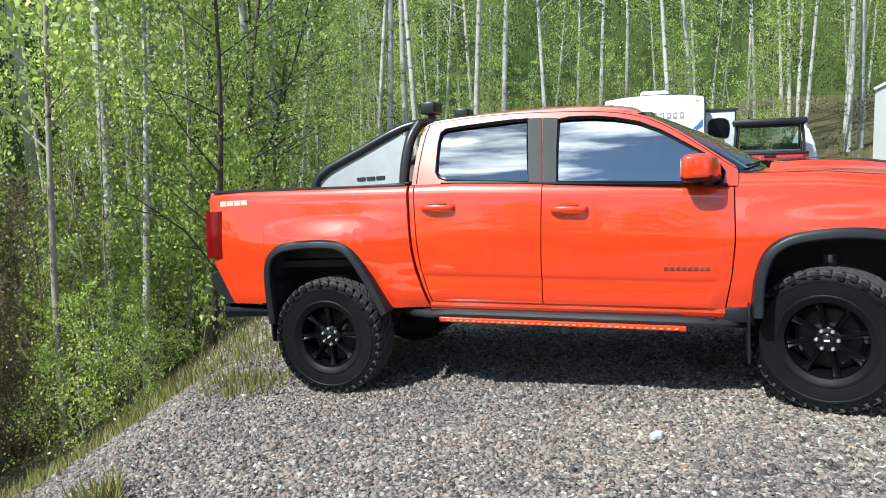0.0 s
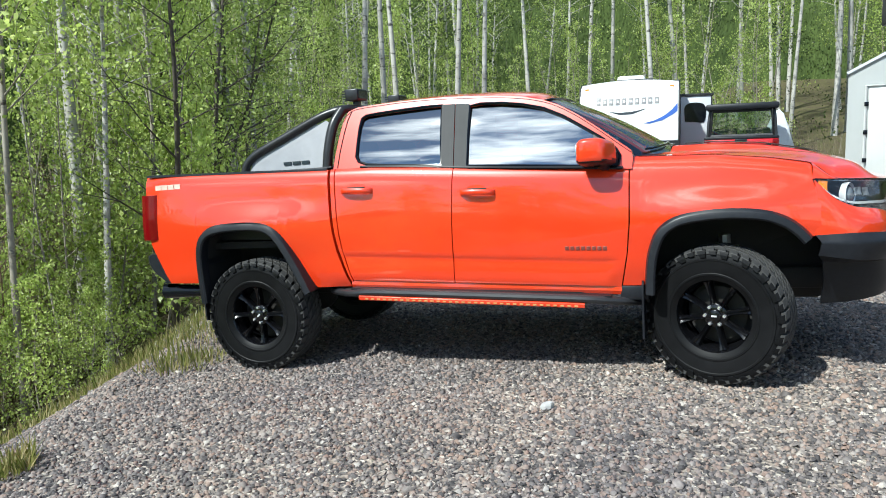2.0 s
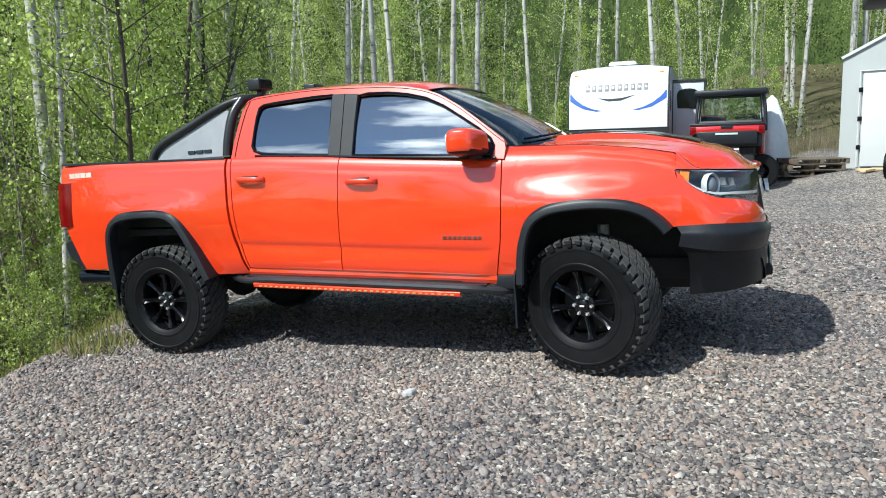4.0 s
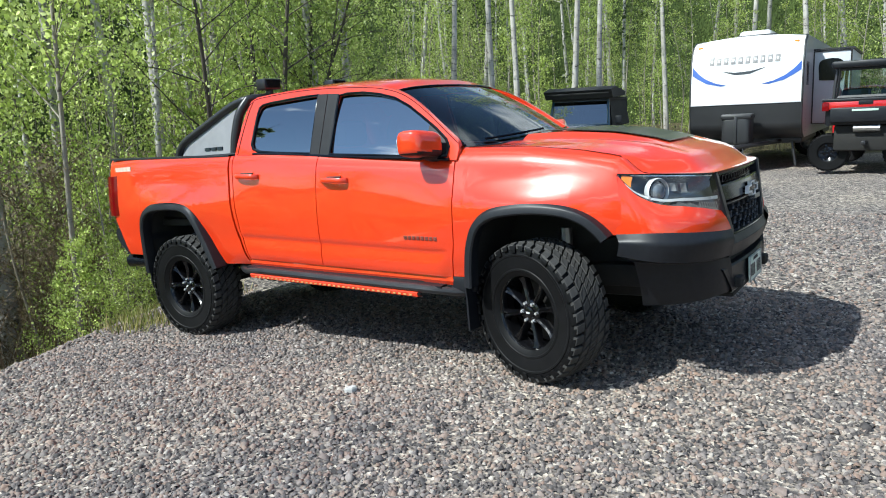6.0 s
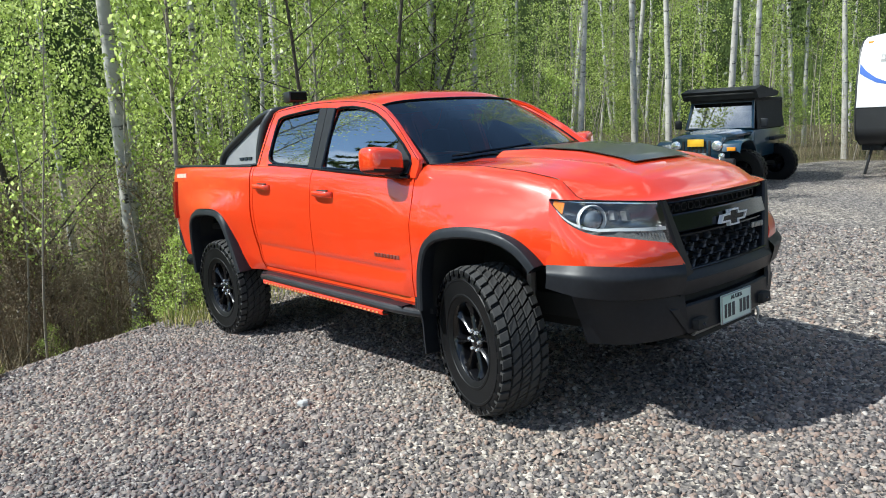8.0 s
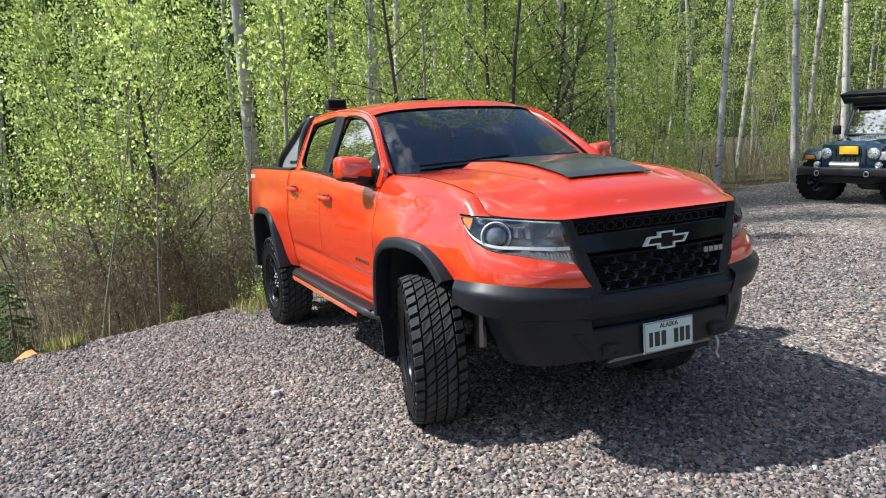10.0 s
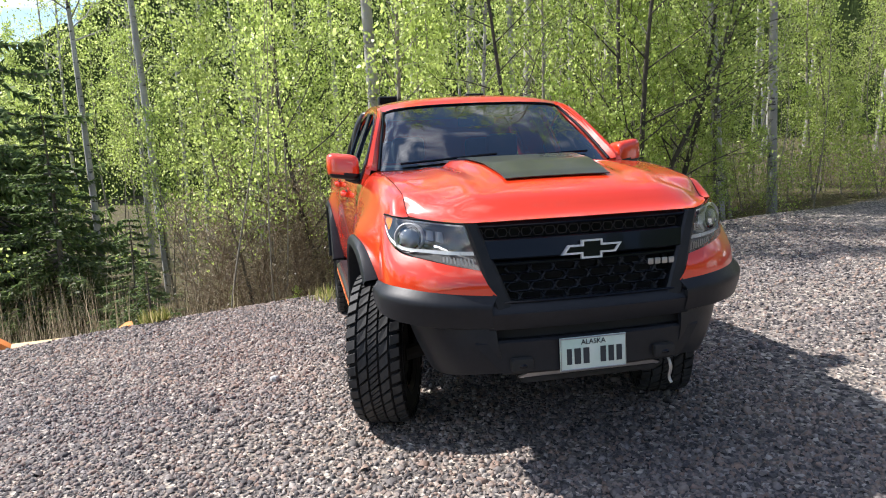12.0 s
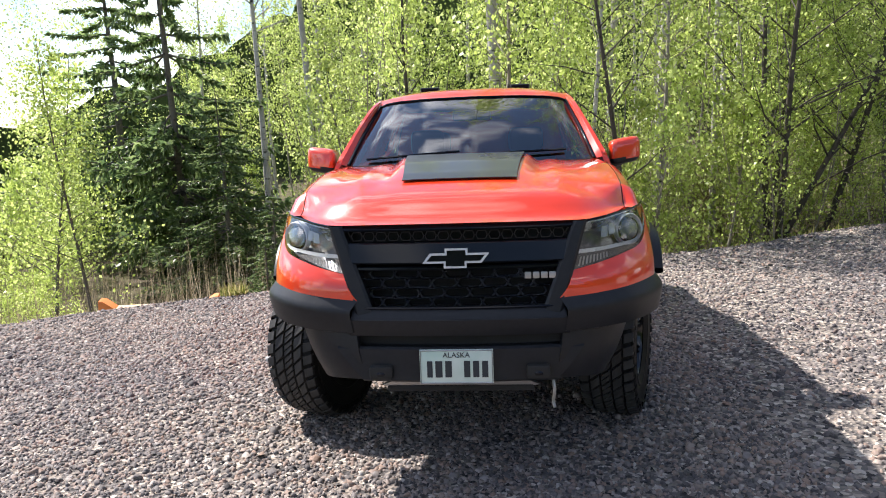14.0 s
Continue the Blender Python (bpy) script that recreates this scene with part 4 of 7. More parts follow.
for s in (-1, 1):
    top, bot = curve_pts(LAMP_TOP, 20), curve_pts(LAMP_BOT, 20)

    def lamp(u, v, depth=0.0, bulge=0.02):
        k = u * 20
        i = min(19, int(k))
        f = k - i
        a = Vector(top[i]).lerp(Vector(top[i + 1]), f)
        b = Vector(bot[i]).lerp(Vector(bot[i + 1]), f)
        p = b.lerp(a, v)
        n = Vector((0.75, 0.62, 0.15)).normalized()
        return mir(p + n * (bulge * math.sin(math.pi * v) * math.sin(math.pi * min(1, u + 0.15)) - depth * math.sin(math.pi * min(max(v, 0.02), 0.98)) ** 0.5 * math.sin(math.pi * min(0.99, max(0.01, u))) ** 0.5), s)

    head = part("headlight", patch(lambda u, v: lamp(u, v, 0.12, 0.0), 20, 8), LAMP_SILVER, truck, "clear projector headlight with a chrome lower blade")
    lens = part("lens", patch(lambda u, v: lamp(u, v), 20, 8), GLASS_CLEAR, head, "clear lens")
    lens.visible_shadow = False
    c = Vector((0.706, s * 0.757, 1.085))
    aim = Vector((0.86, s * 0.50, 0.02)).normalized()
    turn = aim.to_track_quat("Z", "Y").to_matrix().to_4x4()
    for nm, prof, mat, lab in (("bezel", [(0.070, -0.02), (0.072, 0.008), (0.068, 0.014), (0.063, 0.008), (0.060, -0.005), (0.05, -0.03)], LAMP_RING, "pale bezel ring"), ("projector", [(0.047, -0.02), (0.048, 0.005), (0.044, 0.012), (0.036, 0.022), (0.02, 0.029), (0.001, 0.031)], LAMP_EYE, "dark projector lens"), ("inner_ring", [(0.058, -0.01), (0.056, 0.004), (0.050, 0.006), (0.048, -0.01)], GLOSS_BLACK, "")):
        bm = lathe(prof, 28, "z")
        bm.transform(Matrix.Translation(c + aim * 0.0) @ turn)
        part(nm, bm, mat, head, lab)
    part("reflector", patch(lambda u, v: lamp(0.84 + 0.11 * u, 0.22 + 0.66 * v, 0.018, 0.0), 6, 5), AMBER, head, "amber side reflector")
    part("light_blade", patch(lambda u, v: lamp(0.01 + 0.90 * u, 0.30 * (1 - u) ** 1.3 + 0.03 + 0.085 * v, 0.010, 0.004), 20, 3), LAMP_RING, head, "bright lower light blade")
    part("light_blade", patch(lambda u, v: lamp(0.02 + 0.95 * u, 0.94 + 0.045 * v, 0.006, 0.004), 16, 2), CHROME, head, "bright chrome upper edge")
    for k in range(9):
        part("lens_rib", patch(lambda u, v: lamp(0.035 + 0.026 * k + 0.013 * u, 0.05 + (0.19 - 0.008 * k) * v, 0.014, 0.004), 2, 3), STEEL, head, "fine clear lens rib")
    for k in range(2):
        part("reflector_cup", patch(lambda u, v: lamp(0.27 + 0.10 * k + 0.075 * u, 0.50 + 0.26 * v, 0.055 - 0.02 * math.sin(3.1 * u), 0.0), 4, 4), STEEL, head, "small bright reflector cup")
    part("lamp_seal", tube([mir(p, s) for p in top], 0.005, 5), GLOSS_BLACK, head)
    # red panel between lamp and bumper
    a_rev, b_rev = curve_pts(LAMP_BOT, 22), curve_pts(BUMP_TOP, 22)

    def lower(u, v):
        i = min(21, int(u * 22))
        f = u * 22 - i
        p = Vector(b_rev[i]).lerp(Vector(b_rev[i + 1]), f).lerp(Vector(a_rev[i]).lerp(Vector(a_rev[i + 1]), f), v)
        return mir(p + Vector((0.6, 0.6, 0)) * 0.018 * math.sin(math.pi * v), s)

    part("lower_fascia", patch(lower, 22, 8, -0.015), RED, truck)
    # strip of fender above the lamp
    ca = [(q[0], q[1] + 0.003, q[2] - 0.001) for q in (hood_point(1.0, v) for v in np.linspace(0.863, 1.0, 11))]
    cb = curve_pts([(0.52, side_w(0.519, 1.195), 1.192), (0.58, 0.826, 1.189), (0.63, 0.805, 1.184), (0.678, 0.778, 1.181)], 10)

    def tip(u, v):
        i = min(9, int(u * 10))
        f = u * 10 - i
        p = Vector(cb[i]).lerp(Vector(cb[i + 1]), f).lerp(Vector(ca[i]).lerp(Vector(ca[i + 1]), f), v)
        return mir(p + Vector((0.1, 0.75, 0.65)) * 0.022 * math.sin(math.pi * v) * (1 - u), s)

    part("fender_tip", patch(tip, 10, 6), RED, truck)

    # bumper corner: upper band, then a set-back lower panel
    bt, bmid, blow = curve_pts(BUMP_TOP, 24), curve_pts([p for p in BUMP_MID[2:]], 24), curve_pts(BUMP_LOW, 24)

    def band(u, v):
        i = min(23, int(u * 24))
        f = u * 24 - i
        p = Vector(bmid[i]).lerp(Vector(bmid[i + 1]), f).lerp(Vector(bt[i]).lerp(Vector(bt[i + 1]), f), v)
        out = Vector((0.7, 0.7, 0)) * interp([(0.0, 0.0), (0.3, 0.018), (0.60, 0.032), (0.70, 0.033), (1.0, 0.0)], v)
        return mir(p + out, s)

    bm = patch(band, 24, 12)
    top_row = [mir(Vector(p) - Vector((0.02, 0.03, 0.002)), s) for p in bt]
    sheet(bm, [[mir(p, s) for p in bt], top_row])
    part("bumper_corner", bm, BLACK_PLASTIC, truck, "black textured bumper corner")

    ltop = curve_pts(LOW_TOP, 24)

    def lowp(u, v):
        i = min(23, int(u * 24))
        f = u * 24 - i
        a = Vector(ltop[i]).lerp(Vector(ltop[i + 1]), f)
        b = Vector(blow[i]).lerp(Vector(blow[i + 1]), f)
        p = b.lerp(a, v)
        return mir(p + Vector((0.6, 0.5, 0)) * 0.016 * math.sin(math.pi * v), s)

    part("bumper_lower_corner", patch(lowp, 24, 8, -0.02), BLACK_PLASTIC, truck, "black textured lower bumper")
    under = bmesh.new()
    sheet(under, [[mir(p, s) for p in bmid], [mir(p, s) for p in ltop]])
    part("bumper_underside", under, BLACK_PLASTIC, truck, "black underside of the bumper corner")
    # tow hook, on a dark block that stands for its shaded slot
    part("hook_slot", box((0.94, s * 0.285, 0.495), (1.035, s * 0.385, 0.555), 0.012), UNDER, truck, "dark block standing for a shaded recess")
    part("tow_hook", tube(curve_pts([(0.98, s * 0.305, 0.515), (1.015, s * 0.308, 0.52), (1.030, s * 0.335, 0.522), (1.015, s * 0.362, 0.52), (0.98, s * 0.365, 0.515)], 14), 0.011, 8), GLOSS_BLACK, truck, "black tow hook")

# grille
grille = part("grille", prism([(-0.545, 1.152), (0.545, 1.152), (0.440, 0.785), (-0.440, 0.785)], lambda y, z: (fascia_x(y, z) - 0.075, y, z), 0.01), UNDER, truck, "black honeycomb grille with a wide centre bar")


def bar_into(bm, z0, z1, w0, w1, d0, d1, n=20):
    """A bar across the nose: heights, half widths at both heights, and how far it stands out."""
    rows = []
    for y in np.linspace(-1, 1, n + 1):
        ya, yb = y * w1, y * w0
        rows.append([(fascia_x(ya, z1) - 0.07, ya, z1), (fascia_x(ya, z1) + d1 - 0.006, ya, z1), (fascia_x(ya, z1 - 0.006) + d1, ya, z1 - 0.006), (fascia_x(yb, z0 + 0.006) + d0, yb, z0 + 0.006), (fascia_x(yb, z0) + d0 - 0.006, yb, z0), (fascia_x(yb, z0) - 0.07, yb, z0)])
    sheet(bm, rows)
    return bm


def half(z):
    return 0.445 + (z - 0.82) / 0.332 * 0.10


for z0, z1, d0, d1, lab in ((1.128, 1.154, -0.005, -0.012, ""), (0.990, 1.078, 0.006, -0.004, "wide gloss black bar"), (0.960, 0.978, -0.008, -0.008, "")):
    part("grille_bar", bar_into(bmesh.new(), z0, z1, half(z0), half(z1), d0, d1), GLOSS_BLACK, grille, lab)
# upper row of short ribs
for k in range(-9, 10):
    y = k * 0.054
    part("grille_rib", tube([(fascia_x(y, 1.1) - 0.040, y + dy, 1.103 + dz) for dy, dz in ((-0.024, 0), (-0.016, 0.018), (0.016, 0.018), (0.024, 0), (0.016, -0.018), (-0.016, -0.018))], 0.004, 5, closed=True), GLOSS_BLACK, grille)
# honeycomb: staggered rows of wide hexagonal rings with a deep rear wall to each
CELL_BLACK = surface("satin_grille_black", (0.022, 0.024, 0.030), (0.035, 0.038, 0.044), 20, (0.2, 0.3), spec=0.6)
CELL = [(-0.058, 0.0), (-0.042, 0.0185), (0.042, 0.0185), (0.058, 0.0), (0.042, -0.0185), (-0.042, -0.0185)]
for r in range(4):
    z = 0.945 - r * 0.041
    n = 9 if r % 2 == 0 else 8
    for k in range(n):
        y = (k - (n - 1) / 2) * 0.107
        if abs(y) > half(z) - 0.055:
            continue
        bm = bmesh.new()
        rows = []
        for grow, depth in ((1.06, -0.055), (1.06, -0.024), (0.98, -0.016), (0.88, -0.024), (0.84, -0.055)):
            rows.append([(fascia_x(y + dy, z + dz) + depth, y + dy * grow, z + dz * grow) for dy, dz in CELL])
        sheet(bm, rows, closed=True)
        part("grille_mesh_cell", bm, CELL_BLACK, grille, smooth=False)
# surround: posts down both sides and the chin
for s in (-1, 1):
    bm = bmesh.new()
    rows = []
    for k in np.linspace(0, 1, 11):
        z = 1.152 + (0.775 - 1.152) * k
        w = 0.548 + (0.440 - 0.548) * k
        wi = w - 0.055 - 0.03 * k
        rows.append([(fascia_x(w, z) - 0.03, s * w, z), (fascia_x(w, z) + 0.004, s * w, z), (fascia_x(w, z) + 0.012, s * (w - 0.012), z), (fascia_x(wi, z) + 0.004, s * (wi + 0.012), z), (fascia_x(wi, z) - 0.004, s * wi, z), (fascia_x(wi, z) - 0.07, s * wi, z)])
    sheet(bm, rows)
    part("grille_surround", bm, BLACK_PLASTIC, grille, "satin black side surround")
part("grille_chin", bar_into(bmesh.new(), 0.752, 0.806, 0.458, 0.45, 0.016, 0.000), BLACK_PLASTIC, grille, "black grille chin")
part("chin_lip", tube([(fascia_x(y, 0.80) + 0.002, y, 0.803) for y in np.linspace(-0.40, 0.40, 17)], 0.006, 6), GLOSS_BLACK, grille)
# badge: a bow-shaped outline, chrome rim with dark centre
bow = [(-0.140, 0.985), (-0.108, 1.026), (-0.045, 1.026), (-0.045, 1.046), (0.050, 1.046), (0.050, 1.026), (0.140, 1.026), (0.108, 0.985), (0.045, 0.985), (0.045, 0.964), (-0.050, 0.964), (-0.050, 0.985)]
ins = [(-0.122, 0.993), (-0.102, 1.018), (-0.037, 1.018), (-0.037, 1.038), (0.042, 1.038), (0.042, 1.018), (0.122, 1.018), (0.102, 0.993), (0.037, 0.993), (0.037, 0.972), (-0.042, 0.972), (-0.042, 0.993)]
part("emblem_rim", prism(bow, lambda y, z: (1.030 + (1.0 - z) * 0.08, y, z + 0.010), -0.022, (ins,)), SATIN_SILVER, grille, "silver emblem outline")
part("emblem_centre", prism(ins, lambda y, z: (1.022 + (1.0 - z) * 0.08, y, z + 0.010), -0.02), GLOSS_BLACK, grille, "black emblem centre")
for k in range(4):
    part("trim_bar", box((fascia_x(0.34, 0.93) - 0.018, 0.285 + k * 0.034, 0.916), (fascia_x(0.34, 0.93) - 0.008, 0.313 + k * 0.034, 0.944), 0.003), STEEL, grille, "small chrome trim bar")

# bumper centre: upper beam, dark sheet as the slot's shade, lower beam with plate
part("bumper_beam", bar_into(bmesh.new(), 0.682, 0.760, 0.47, 0.462, -0.006, 0.018), BLACK_PLASTIC, truck, "black textured bumper beam")
part("bumper_slot", bar_into(bmesh.new(), 0.622, 0.69, 0.50, 0.50, -0.07, -0.07), UNDER, truck, "dark sheet standing for the shade in the air slot")
bm = bmesh.new()
rows = []
for y in np.linspace(-1, 1, 25):
    a, b = y * 0.53, y * 0.42
    rows.append([(fascia_x(a, 0.632) - 0.08, a, 0.634), (fascia_x(a, 0.63) - 0.030, a, 0.632), (fascia_x(a, 0.62) - 0.020, a, 0.622), (fascia_x(b, 0.55) - 0.030, (a + b) / 2, 0.55), (fascia_x(b, 0.49) - 0.03, b, 0.488), (fascia_x(b, 0.48) - 0.05, b, 0.476), (fascia_x(b, 0.48) - 0.25, b * 0.95, 0.465)])
sheet(bm, rows)
part("bumper_lower_beam", bm, BLACK_PLASTIC, truck, "black textured lower bumper")
part("skid_plate", prism([(-0.34, 0.0), (-0.26, 0.035), (0.26, 0.035), (0.34, 0.0), (0.30, -0.01), (-0.30, -0.01)], lambda y, q: (0.985 - 0.4 * (0.035 - q), y, 0.455 + q), 0.012), STEEL, truck, "bare metal skid plate edge")
part("skid_plate", box((0.55, -0.32, 0.425), (0.975, 0.32, 0.455), 0.01), UNDER, truck, "dark skid plate")
plate = part("number_plate", box((1.026, -0.166, 0.478), (1.034, 0.146, 0.628), 0.003), PLATE_WHITE, truck, "white and pale green number plate")
part("plate_rim", tube([(1.035, y, z) for y, z in ((-0.162, 0.482), (0.142, 0.482), (0.142, 0.624), (-0.162, 0.624))], 0.0035, 5, closed=True), STEEL, plate)
for y0, y1 in ((-0.135, -0.112), (-0.100, -0.070), (-0.058, -0.030), (0.022, 0.048), (0.060, 0.086), (0.098, 0.124)):
    part("plate_bar", box((1.0342, y0, 0.507), (1.0357, y1, 0.578), 0.0), INK_DARK, plate, "dark bar of plate writing")
words("plate_state", "ALASKA", 0.032, INK_DARK, plate, Matrix.Translation((1.0352, -0.01, 0.603)) @ Euler((radians(90), 0, radians(90))).to_matrix().to_4x4())
part("dangling_strap", tube(curve_pts([(0.93, 0.40, 0.47), (0.95, 0.405, 0.42), (0.94, 0.40, 0.37), (0.955, 0.405, 0.345)], 8), 0.008, 6), STEEL, truck, "short pale dangling strap")

# ---- mirrors ----
for s in (-1, 1):
    def shell(u, v):
        th, ph = 2 * math.pi * u, math.pi * (v - 0.5)
        e = 0.45
        cx, sx = math.cos(ph), math.sin(ph)
        sg = lambda q, p: math.copysign(abs(q) ** p, q)
        x = -0.675 + 0.100 * sg(cx, e) * sg(math.cos(th), e) * (1.0 - 0.12 * sx)
        y = 0.957 + 0.100 * sg(cx, e) * sg(math.sin(th), e)
        z = 1.430 + 0.080 * sg(sx, e) + 0.014 * (y - 0.957) / 0.100
        return (x - 0.035 * (y - 0.955) / 0.100 * (1 if x > -0.7 else 0.2), s * y, z)

    bm = patch(shell, 28, 16)
    bmesh.ops.remove_doubles(bm, verts=bm.verts, dist=0.0005)
    for f in bm.faces:
        f.material_index = 1 if f.calc_center_median().z < 1.385 else 0
    mirror = part("door_mirror", bm, [RED, BLACK_PLASTIC], truck, "red door mirror with a black lower edge", angle=50)
    part("mirror_arm", tube(curve_pts([(-0.62, s * 0.82, 1.350), (-0.63, s * 0.87, 1.352), (-0.66, s * 0.93, 1.372)], 8), 0.038, 10), BLACK_PLASTIC, mirror, "black mirror arm")
    part("mirror_glass", prism(rounded([(0.88, 1.385), (1.02, 1.385), (1.025, 1.485), (0.885, 1.478)], 24), lambda y, z: (-0.770, s * y, z), 0.004), CHROME, mirror, "mirror glass")

# ---- bed, tailgate, tail lights, rear bumper ----
for s in (-1, 1):
    bm = bmesh.new()
    sheet(bm, [[(x, s * w, interp(TOP_DOOR, x) + dz) for w, dz in ((0.848, -0.004), (0.846, 0.008), (0.835, 0.013), (0.78, 0.012), (0.765, 0.004), (0.765, -0.50))] for x in np.linspace(-4.12, -2.55, 10)])
    part("bed_rail_cap", bm, BLACK_PLASTIC, truck, "black plastic bed rail cap")
    bm = bmesh.new()
    rows = []
    for k in range(13):
        v = k / 12
        z = 1.005 + 0.345 * v
        x0 = -4.065 - 0.045 * (1 - v) * 0.3 + 0.01
        w = side_w(-4.10, z)
        rows.append([(x0 + 0.035 + 0.02 * v, s * (w + 0.003), z), (x0 + 0.01, s * (w + 0.014), z), (x0 - 0.07, s * (w + 0.016), z), (x0 - 0.115, s * (w + 0.002), z), (x0 - 0.14, s * (w - 0.04), z), (x0 - 0.145, s * (w - 0.12), z)])
    sheet(bm, rows)
    tl = part("tail_light", bm, TAIL_RED, truck, "deep red tail light")
    part("tail_light_base", box((-4.16, s * 0.70, 1.0), (-4.06, s * 0.845, 1.355), 0.01), UNDER, tl, "dark housing")
bm = bmesh.new()
sheet(bm, [[(-4.15 - 0.012 * math.sin(math.pi * v), y, 0.80 + 0.67 * v) for y in np.linspace(-0.74, 0.74, 9)] for v in np.linspace(0, 1, 9)])
part("tailgate", thick(bm, 0.05), RED, truck)
part("bed_floor", box((-4.12, -0.765, 0.90), (-2.55, 0.765, 0.95), 0.0), UNDER, truck, "dark bed floor")
part("bed_front", box((-2.60, -0.80, 0.90), (-2.55, 0.80, 1.43), 0.0), UNDER, truck, "dark bed front wall")
for s in (-1, 1):
    bm = bmesh.new()
    prof = curve_pts([(-4.00, 0.690), (-4.06, 0.75), (-4.13, 0.87), (-4.25, 0.885), (-4.275, 0.84), (-4.24, 0.76), (-4.12, 0.665), (-4.02, 0.66)], 20)
    rows = [[(x + 0.12 * max(0, (w - 0.72) / 0.16) ** 2 * (1 if x < -4.1 else 0.2), s * w, z) for x, z in prof] for w in (0.0, 0.4, 0.66, 0.76, 0.82, 0.86)]
    vs = sheet(bm, rows)
    bm.faces.new(vs[-1])
    part("rear_bumper", bm, BLACK_PLASTIC, truck, "black rear bumper half")
part("exhaust_tip", lathe([(0.040, -3.70), (0.052, -3.95), (0.060, -4.105), (0.052, -4.108), (0.046, -3.95)], 18, "x", (0, -0.79, 0.585)), GLOSS_BLACK, truck, "black exhaust tip")

# sport bar with sail panels, and two lamps on top
for s in (-1, 1):
    main = curve_pts([(-3.30, s * 0.735, 1.465), (-3.275, s * 0.73, 1.53), (-3.19, s * 0.715, 1.60), (-2.95, s * 0.69, 1.705), (-2.72, s * 0.665, 1.805), (-2.60, s * 0.645, 1.848), (-2.50, s * 0.62, 1.868), (-2.475, s * 0.52, 1.875)], 40)
    bar = part("sport_bar", tube(main, 0.031, 12), TUBE_BLACK, truck, "black tubular sport bar with a grey side panel")
    part("bar_leg", tube(curve_pts([(-2.605, s * 0.735, 1.45), (-2.585, s * 0.72, 1.60), (-2.55, s * 0.685, 1.76), (-2.50, s * 0.625, 1.866)], 14), 0.036, 12), TUBE_BLACK, bar, "black front leg")
    sail = [(-3.26, 1.462), (-2.625, 1.452), (-2.60, 1.60), (-2.575, 1.77), (-2.62, 1.80), (-2.69, 1.775), (-2.73, 1.79), (-2.95, 1.69), (-3.16, 1.595), (-3.235, 1.535)]
    part("sail_panel", prism(sail, lambda x, z: (x, s * (0.735 - 0.22 * (z - 1.46)), z), 0.006), GREY_PANEL, bar, "silver-grey perforated side panel")
    part("bar_foot", box((-3.36, s * 0.69, 1.450), (-2.55, s * 0.775, 1.468), 0.006), TUBE_BLACK, bar, "black base rail")
    for k, (x0, x1) in enumerate(((-2.96, -2.90), (-2.885, -2.825), (-2.81, -2.75))):
        part("panel_bar", box((x0, s * (0.735 - 0.22 * 0.055) , 1.500), (x1, s * (0.735 - 0.22 * 0.055 + 0.012), 1.524), 0.0), INK_DARK, bar, "dark bar of panel writing")
part("bar_cross", tube([(-2.475, y, 1.875 + 0.012 * (1 - (y / 0.52) ** 2)) for y in np.linspace(-0.52, 0.52, 9)], 0.031, 12), TUBE_BLACK, truck, "black cross tube")
for y in (-0.42, 0.36):
    pod = part("roof_lamp", box((-2.53, y - 0.085, 1.935), (-2.425, y + 0.085, 2.02), 0.012), TUBE_BLACK, truck, "black rectangular auxiliary lamp")
    for k in range(4):
        part("cooling_fin", box((-2.55, y - 0.08, 1.945 + k * 0.019), (-2.53, y + 0.08, 1.953 + k * 0.019), 0.0), TUBE_BLACK, pod)
    part("lamp_glass", box((-2.426, y - 0.072, 1.947), (-2.418, y + 0.072, 2.008), 0.0), GLOSS_BLACK, pod, "dark lamp glass")
    part("lamp_bracket", box((-2.50, y - 0.02, 1.875), (-2.45, y + 0.02, 1.94), 0.004), TUBE_BLACK, pod)

